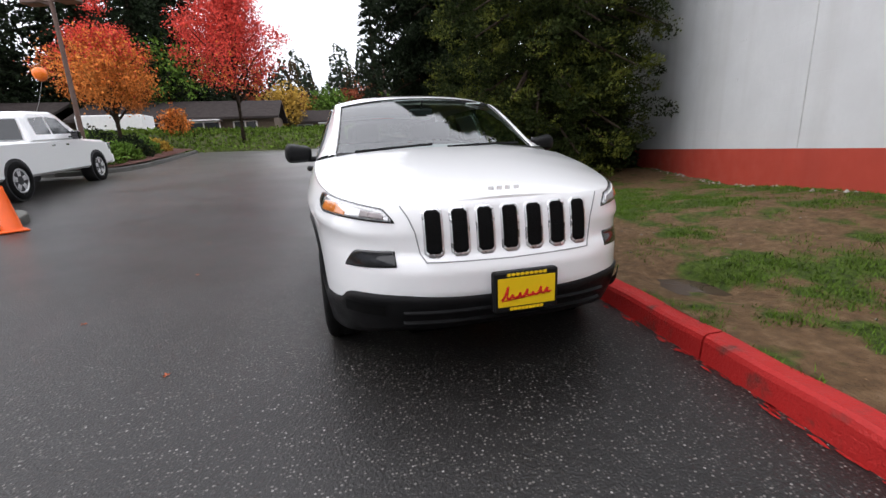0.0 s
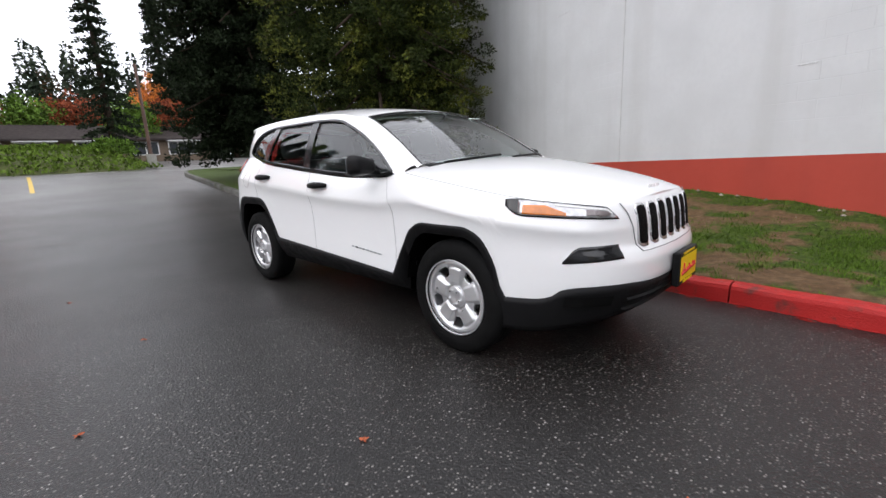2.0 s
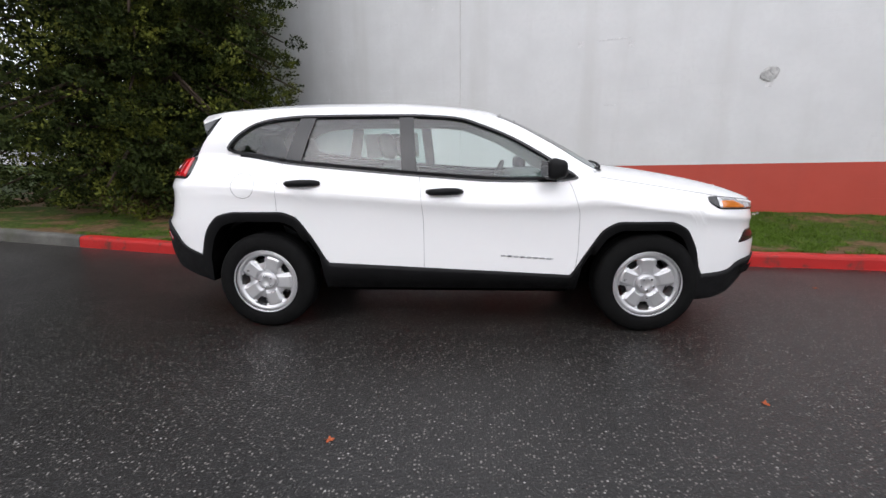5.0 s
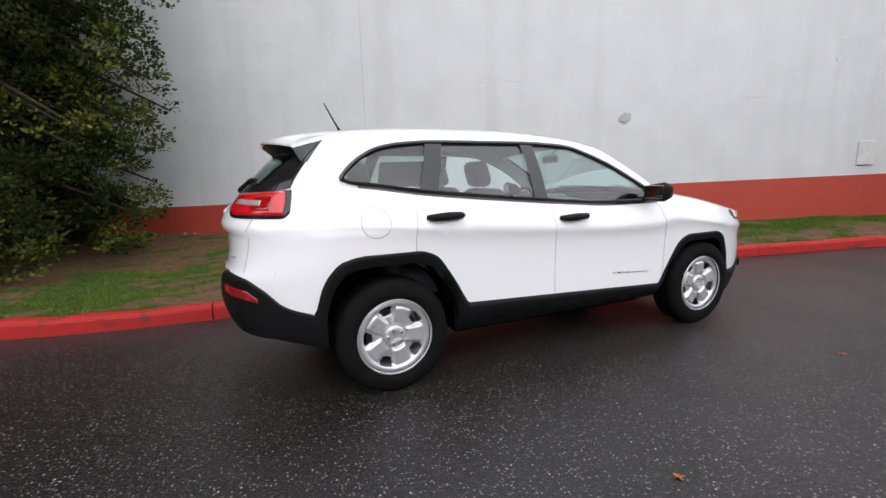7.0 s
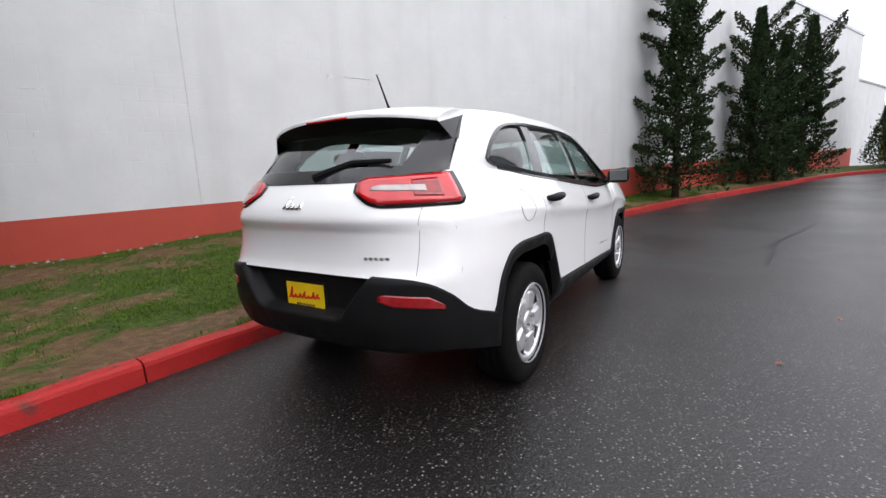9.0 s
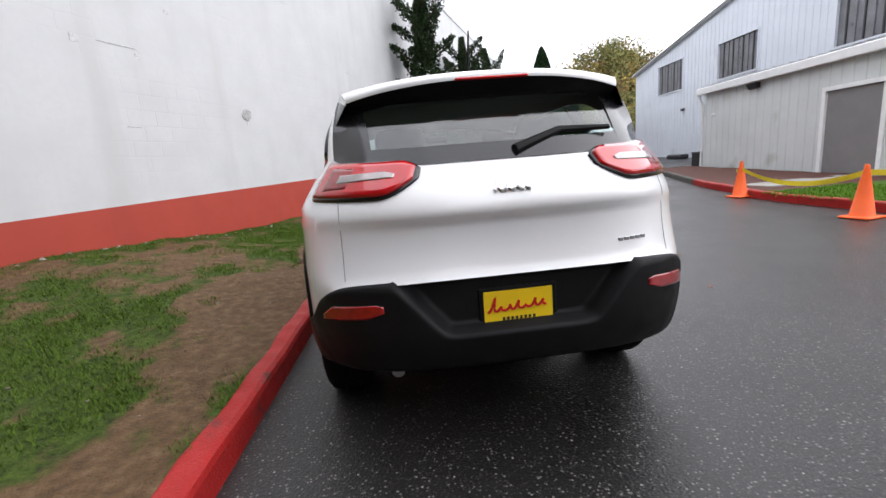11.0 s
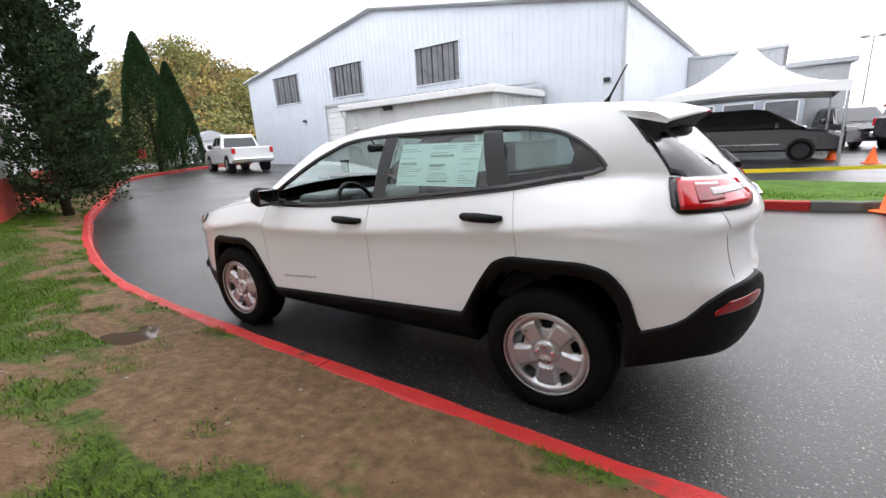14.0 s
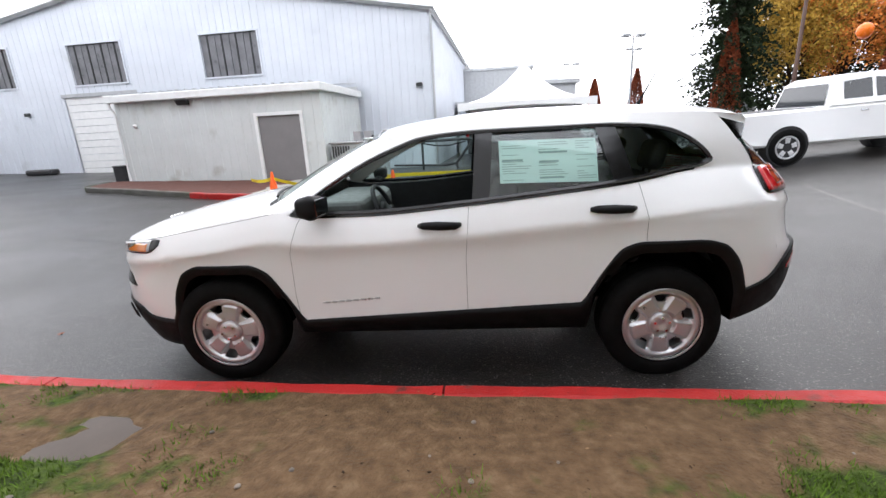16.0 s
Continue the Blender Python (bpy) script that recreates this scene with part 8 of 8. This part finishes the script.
def pickup(m, paint, label):
    t = vehicle("pickup_truck", label, m, paint, 5.7, 2.0, (1.80, -1.76), 0.415, PICKUP_LOW, PICKUP_UP, PICKUP_PANES, PICKUP_LAMPS, group="")
    box("bed_floor", (-2.78, -0.82, 1.241), (-1.05, 0.82, 1.246), CABIN, t)
    box("front_bumper", (2.70, -0.98, 0.45), (2.90, 0.98, 0.72), paint if paint is CAR_WHITE else CHROME, t, 0.04)
    box("rear_bumper", (-2.98, -0.96, 0.50), (-2.82, 0.96, 0.70), CHROME, t, 0.03)
    box("grille", (2.74, -0.55, 0.74), (2.83, 0.55, 1.04), CHROME if paint is not CAR_WHITE else GLOSS_BLACK, t, 0.02)
    return t


pickup(standing(-9.2, -8.30, 180, -2.8), CAR_WHITE, "white crew-cab pickup truck parked beside the planter")
pickup(standing(20.4, -11.3, -17), CAR_WHITE, "white pickup truck parked down the lane, tail towards the yard")
pickup(standing(-9.0, -18.2, 123), CAR_DARK, "black crew-cab pickup truck in the lot")
VAN_LOW = [(-2.5, 0.30), (-2.55, 1.0), (-2.5, 1.12), (1.2, 1.08), (2.2, 0.95), (2.52, 0.78), (2.56, 0.32)]
VAN_UP = [(-2.48, 1.05), (-2.25, 1.62), (-1.9, 1.73), (0.2, 1.73), (0.55, 1.66), (1.62, 1.03)]
VAN_PANES = [[(-2.15, 1.14), (-2.05, 1.56), (-1.05, 1.6), (-1.05, 1.14)], [(-0.97, 1.14), (-0.97, 1.6), (-0.02, 1.6), (-0.02, 1.14)], [(0.06, 1.14), (0.06, 1.6), (0.42, 1.56), (1.15, 1.14)]]
vehicle("dark_minivan", "dark grey minivan parked under the white tent", standing(-2.65, -16.4, 172), CAR_DARK, 5.1, 1.95, (1.55, -1.5), 0.345, VAN_LOW, VAN_UP, VAN_PANES,
        [("headlight", (2.25, 0.55, 0.72), (2.54, 0.93, 0.88), LAMP_CLEAR), ("tail_lamp", (-2.57, 0.70, 0.9), (-2.45, 0.95, 1.35), LAMP_RED), ("side_strip", (-1.4, 0.965, 0.55), (1.0, 0.985, 0.58), CHROME)], 0.2)
SUV_LOW = [(-2.3, 0.32), (-2.36, 1.0), (-2.3, 1.1), (1.0, 1.06), (2.1, 0.98), (2.32, 0.82), (2.36, 0.34)]
SUV_UP = [(-2.25, 1.05), (-1.95, 1.62), (-1.6, 1.72), (0.0, 1.72), (0.3, 1.66), (1.1, 1.03)]
SUV_PANES = [[(-1.85, 1.12), (-1.72, 1.56), (-1.15, 1.6), (-1.15, 1.12)], [(-1.07, 1.12), (-1.07, 1.6), (-0.3, 1.6), (-0.3, 1.12)], [(-0.22, 1.12), (-0.22, 1.6), (0.2, 1.56), (0.75, 1.12)]]
SUV_LAMPS = [("headlight", (2.2, 0.55, 0.76), (2.36, 0.9, 0.92), LAMP_CLEAR), ("tail_lamp", (-2.38, 0.65, 0.85), (-2.28, 0.9, 1.1), LAMP_RED)]
rng = random.Random(12)
spots = [(-6.4, -22.8, 100, CAR_DARK), (-12.5, -27, 95, CAR_DARK), (-10.2, -33, 80, CAR_WHITE), (-12.8, -33, 80, CAR_DARK), (-15.4, -33, 80, CAR_GREY), (-9.0, -40, 80, CAR_WHITE), (-11.8, -40, 80, CAR_WHITE), (-14.6, -41, 80, CAR_RED),
         (-17.4, -34, 80, CAR_DARK), (-20.0, -33, 80, CAR_GREY), (-13.2, -12.2, 150, CAR_GREY), (-7.2, -44, 80, CAR_GREY), (34.5, -19, 60, CAR_GREY)]
for x, y, yaw, paint in spots:
    nm = {"white_car_paint": "white", "dark_car_paint": "black", "grey_car_paint": "grey", "red_car_paint": "red"}[paint.name]
    vehicle("parked_car", nm + " car parked in the far lot", standing(x, y, yaw), paint, 4.6, 1.85, (1.35, -1.35), 0.345, SUV_LOW, SUV_UP, SUV_PANES, SUV_LAMPS, 0.18, group="cars in the lot")

# balloon tied to the white pickup
ball = thing("orange_balloon", "orange balloon tied to the white pickup", "balloon", Matrix.Translation((-8.3, -6.9, 3.05)))
bm = bmesh.new()
bmesh.ops.create_uvsphere(bm, u_segments=24, v_segments=16, radius=0.14)
for v in bm.verts:
    if v.co.z < 0:
        v.co.z *= 1.2
part("skin", bm, mat("balloon_rubber", (0.95, 0.20, 0.02), 0.3, var=0.04), ball, smooth=True)
bm = bmesh.new()
add_path(bm, [(0, 0, -0.17), (-0.1, -0.2, -0.6), (-0.3, -0.5, -1.0)], 0.003, 4)
part("string", bm, WHITE_PAINT, ball)


# ---- marks on the asphalt, stones, leaves ----
def ground_strip(name, pts, width, material, label, lift=0.004, category="road marking"):
    p = smooth_path(pts, 0.2)
    rows = []
    for i in range(len(p)):
        nrm = side(p, i)
        rows.append([(q[0], q[1], ground_z(q[0], q[1]) + lift) for q in (p[i] - nrm * width / 2, p[i] + nrm * width / 2)])
    ob = sheet(name, rows, material, None, "", smooth=False)
    return tagged(ob, label, category, kind="structure")


ground_strip("parking_line", [(-13.9, -2.1), (-17, -2.0), (-20.6, -1.9)], 0.11, STRIPE_YELLOW, "faded yellow parking line")
ground_strip("parking_line", [(-20.9, -6.5), (-20.9, -1.0), (-21.0, 1.2)], 0.11, STRIPE_WHITE, "faded white line at the foot of the bank")
CRACK = mat("tar_seam", (0.012, 0.012, 0.012), 0.35, var=0.2)
ground_strip("tar_seam", [(2.6, -2.28), (3.4, -2.42), (4.4, -2.55), (5.6, -3.0), (6.6, -3.3)], 0.05, CRACK, "dark wavy tar seam in the asphalt", category="tar seam")
ground_strip("tar_seam", [(11.5, -5.0), (13.7, -5.9), (17, -7.4)], 0.06, CRACK, "dark tar seam down the lane", category="tar seam")
ground_strip("tar_seam", [(-4.46, -0.62), (-4.42, -0.2), (-4.38, 0.24)], 0.05, CRACK, "short dark slot in the asphalt", category="tar seam")
ground_strip("tar_seam", [(-6.4, -5.2), (-5.6, -2.2), (-5.2, -0.9)], 0.04, mat("old_line_paint", (0.20, 0.19, 0.18), 0.6, var=0.2), "worn pale line across the yard", category="road marking")
LEAF = mat("fallen_leaf", (0.32, 0.07, 0.02), 0.6, var=0.2, scale=40)
rng = random.Random(17)
for x, y in ((-0.49, -2.13), (1.63, -1.74), (2.75, -1.2), (0.6, -2.6), (-2.1, -2.4), (3.3, 0.2)):
    lf = thing("fallen_leaf", "small orange fallen leaf on wet asphalt", "leaf", Matrix.Translation((x, y, ground_z(x, y) + 0.004)) @ Matrix.Rotation(rng.random() * 6, 4, "Z"), group="fallen leaves")
    bm = bmesh.new()
    out = [(0.018 * (1 + 0.45 * math.cos(5 * a)) * math.cos(a), 0.016 * (1 + 0.45 * math.cos(5 * a)) * math.sin(a), 0.004 * math.sin(3 * a) + 0.003) for a in np.linspace(0, math.tau, 21)[:-1]]
    c = bm.verts.new((0, 0, 0.001))
    v = [bm.verts.new(p) for p in out]
    for k in range(20):
        bm.faces.new((c, v[k], v[(k + 1) % 20]))
    part("blade", bm, LEAF, lf)


def verge_z(x, y):
    d = np.hypot(V_ARR[:, 0] - x, V_ARR[:, 1] - y)
    return V_ARR[int(d.argmin()), 2]


V_ARR = np.array(vv)
STONE = mat("pebble", (0.17, 0.145, 0.12), 0.7, var=0.3, scale=20, bump=0.4, random=0.4)
for k in range(48):
    x = rng.uniform(-2.8, 4.2)
    i = int(np.abs(KERB[:, 0] - x).argmin())
    d = rng.uniform(0.3, 2.2)
    p = KERB[i] + side(KERB, i) * d
    r = rng.uniform(0.004, 0.015)
    st = thing("pebble", "small pale stone lying on the mud", "stone", Matrix.Translation((p[0], p[1], verge_z(*p) + r * 0.25)), group="stones on the verge")
    bm = bmesh.new()
    bmesh.ops.create_icosphere(bm, subdivisions=2, radius=r)
    for v in bm.verts:
        v.co *= 1 + 0.25 * noise.noise(v.co * 40 + Vector((k, 0, 0)))
        v.co.z *= 0.55
    part("stone", bm, STONE, st, smooth=True)
# crumbs of soil, twigs and leaf litter on the verge
for nm, cnt, cols, lab in (("soil_crumbs", 3000, (0.042, 0.026, 0.015), "dark crumbs of soil and twigs on the mud"), ("leaf_litter", 500, (0.20, 0.13, 0.075), "dry leaf litter scattered on the verge")):
    lv, lf_ = [], []
    for _ in range(cnt):
        k = rng.randrange(len(vv))
        x, y, z = vv[k]
        if not -4 < x < 6 or bare[k] < rng.uniform(0.25, 0.6) or math.hypot((x - 1.72) / 0.35, (y - 1.62) / 0.24) < 1:
            continue
        x, y = x + rng.uniform(-0.09, 0.09), y + rng.uniform(-0.05, 0.05)
        r, ang = rng.uniform(0.003, 0.009), rng.random() * math.tau
        ca, sa = math.cos(ang), math.sin(ang)
        n0 = len(lv)
        for u, w in ((-1.4, 0), (-0.2, -0.6), (1.2, 0.1), (0.1, 0.7)):
            lv.append((x + r * (u * ca - w * sa), y + r * (u * sa + w * ca), z + 0.003 + 0.004 * rng.random()))
        lv.append((x, y, z + 0.004 + r * 0.6))
        lf_ += [(n0 + i, n0 + (i + 1) % 4, n0 + 4) for i in range(4)]
    tagged(grid_part(nm, lv, lf_, mat(nm, cols, 0.85, var=0.3, scale=30, random=0.5, island=True, spec=0.15), smooth=False), lab, "litter", kind="stuff")
# broken plaster and stones along the wall's foot
rub_v, rub_f = [], []
for k in range(60):
    u = rng.choice((rng.uniform(6.2, 9.6), rng.uniform(9.6, 13.5), rng.uniform(3.0, 6.0)))
    q = WALL_A + WALL_DIR * u + WALL_OUT * rng.uniform(0.03, 0.22)
    z = verge_z(*q) + 0.01
    r = rng.uniform(0.012, 0.042)
    ring = [(q[0] + r * math.cos(a) * rng.uniform(0.6, 1.1), q[1] + r * math.sin(a) * rng.uniform(0.6, 1.1), z + rng.uniform(-0.01, 0.01)) for a in (0, 1.26, 2.5, 3.8, 5.0)]
    n0 = len(rub_v)
    rub_v += ring + [(q[0], q[1], z + r * 0.7)]
    rub_f += [(n0 + i, n0 + (i + 1) % 5, n0 + 5) for i in range(5)]
tagged(grid_part("wall_rubble", rub_v, rub_f, mat("plaster_rubble", (0.28, 0.255, 0.225), 0.85, var=0.25, scale=12, random=0.4, island=True), smooth=False), "pale plaster rubble along the foot of the wall", "rubble", kind="stuff")
puddle = thing("puddle", "small shallow puddle on the muddy verge", "puddle", Matrix.Translation((1.72, 1.62, PUDDLE_Z - 0.004)))
bm = bmesh.new()
c = bm.verts.new((0, 0, 0))
v = [bm.verts.new((0.36 * math.cos(a), 0.24 * math.sin(a), 0)) for a in np.linspace(0, math.tau, 33)[:-1]]
for k in range(32):
    bm.faces.new((c, v[k], v[(k + 1) % 32]))
part("water", bm, mat("puddle_water", (0.065, 0.045, 0.032), 0.05, var=0.1, rough_var=0.02, spec=0.12), puddle)

# red overspray on the asphalt along the kerb's foot
spray_v, spray_f = [], []
rng = random.Random(41)
for i in range(len(KERB)):
    if not 1.0 < KERB[i][0] < 7.5:
        continue
    nrm = side(KERB, i)
    tang = np.array((nrm[1], -nrm[0]))
    for _ in range(5):
        q = KERB[i] - nrm * (0.004 + rng.random() ** 2.2 * 0.05) + tang * rng.uniform(-0.1, 0.1)
        r = rng.uniform(0.006, 0.022)
        n0 = len(spray_v)
        for a in np.linspace(0, math.tau, 8)[:-1]:
            w = q + tang * math.cos(a) * r * rng.uniform(0.9, 2.6) + nrm * math.sin(a) * r * 0.5
            spray_v.append((w[0], w[1], ground_z(*w) + 0.004))
        spray_f.append(tuple(range(n0, n0 + 7)))
tagged(grid_part("paint_overspray", spray_v, spray_f, KERB_RED, smooth=False), "red paint overspray on the asphalt beside the kerb", "paint marks", kind="stuff")
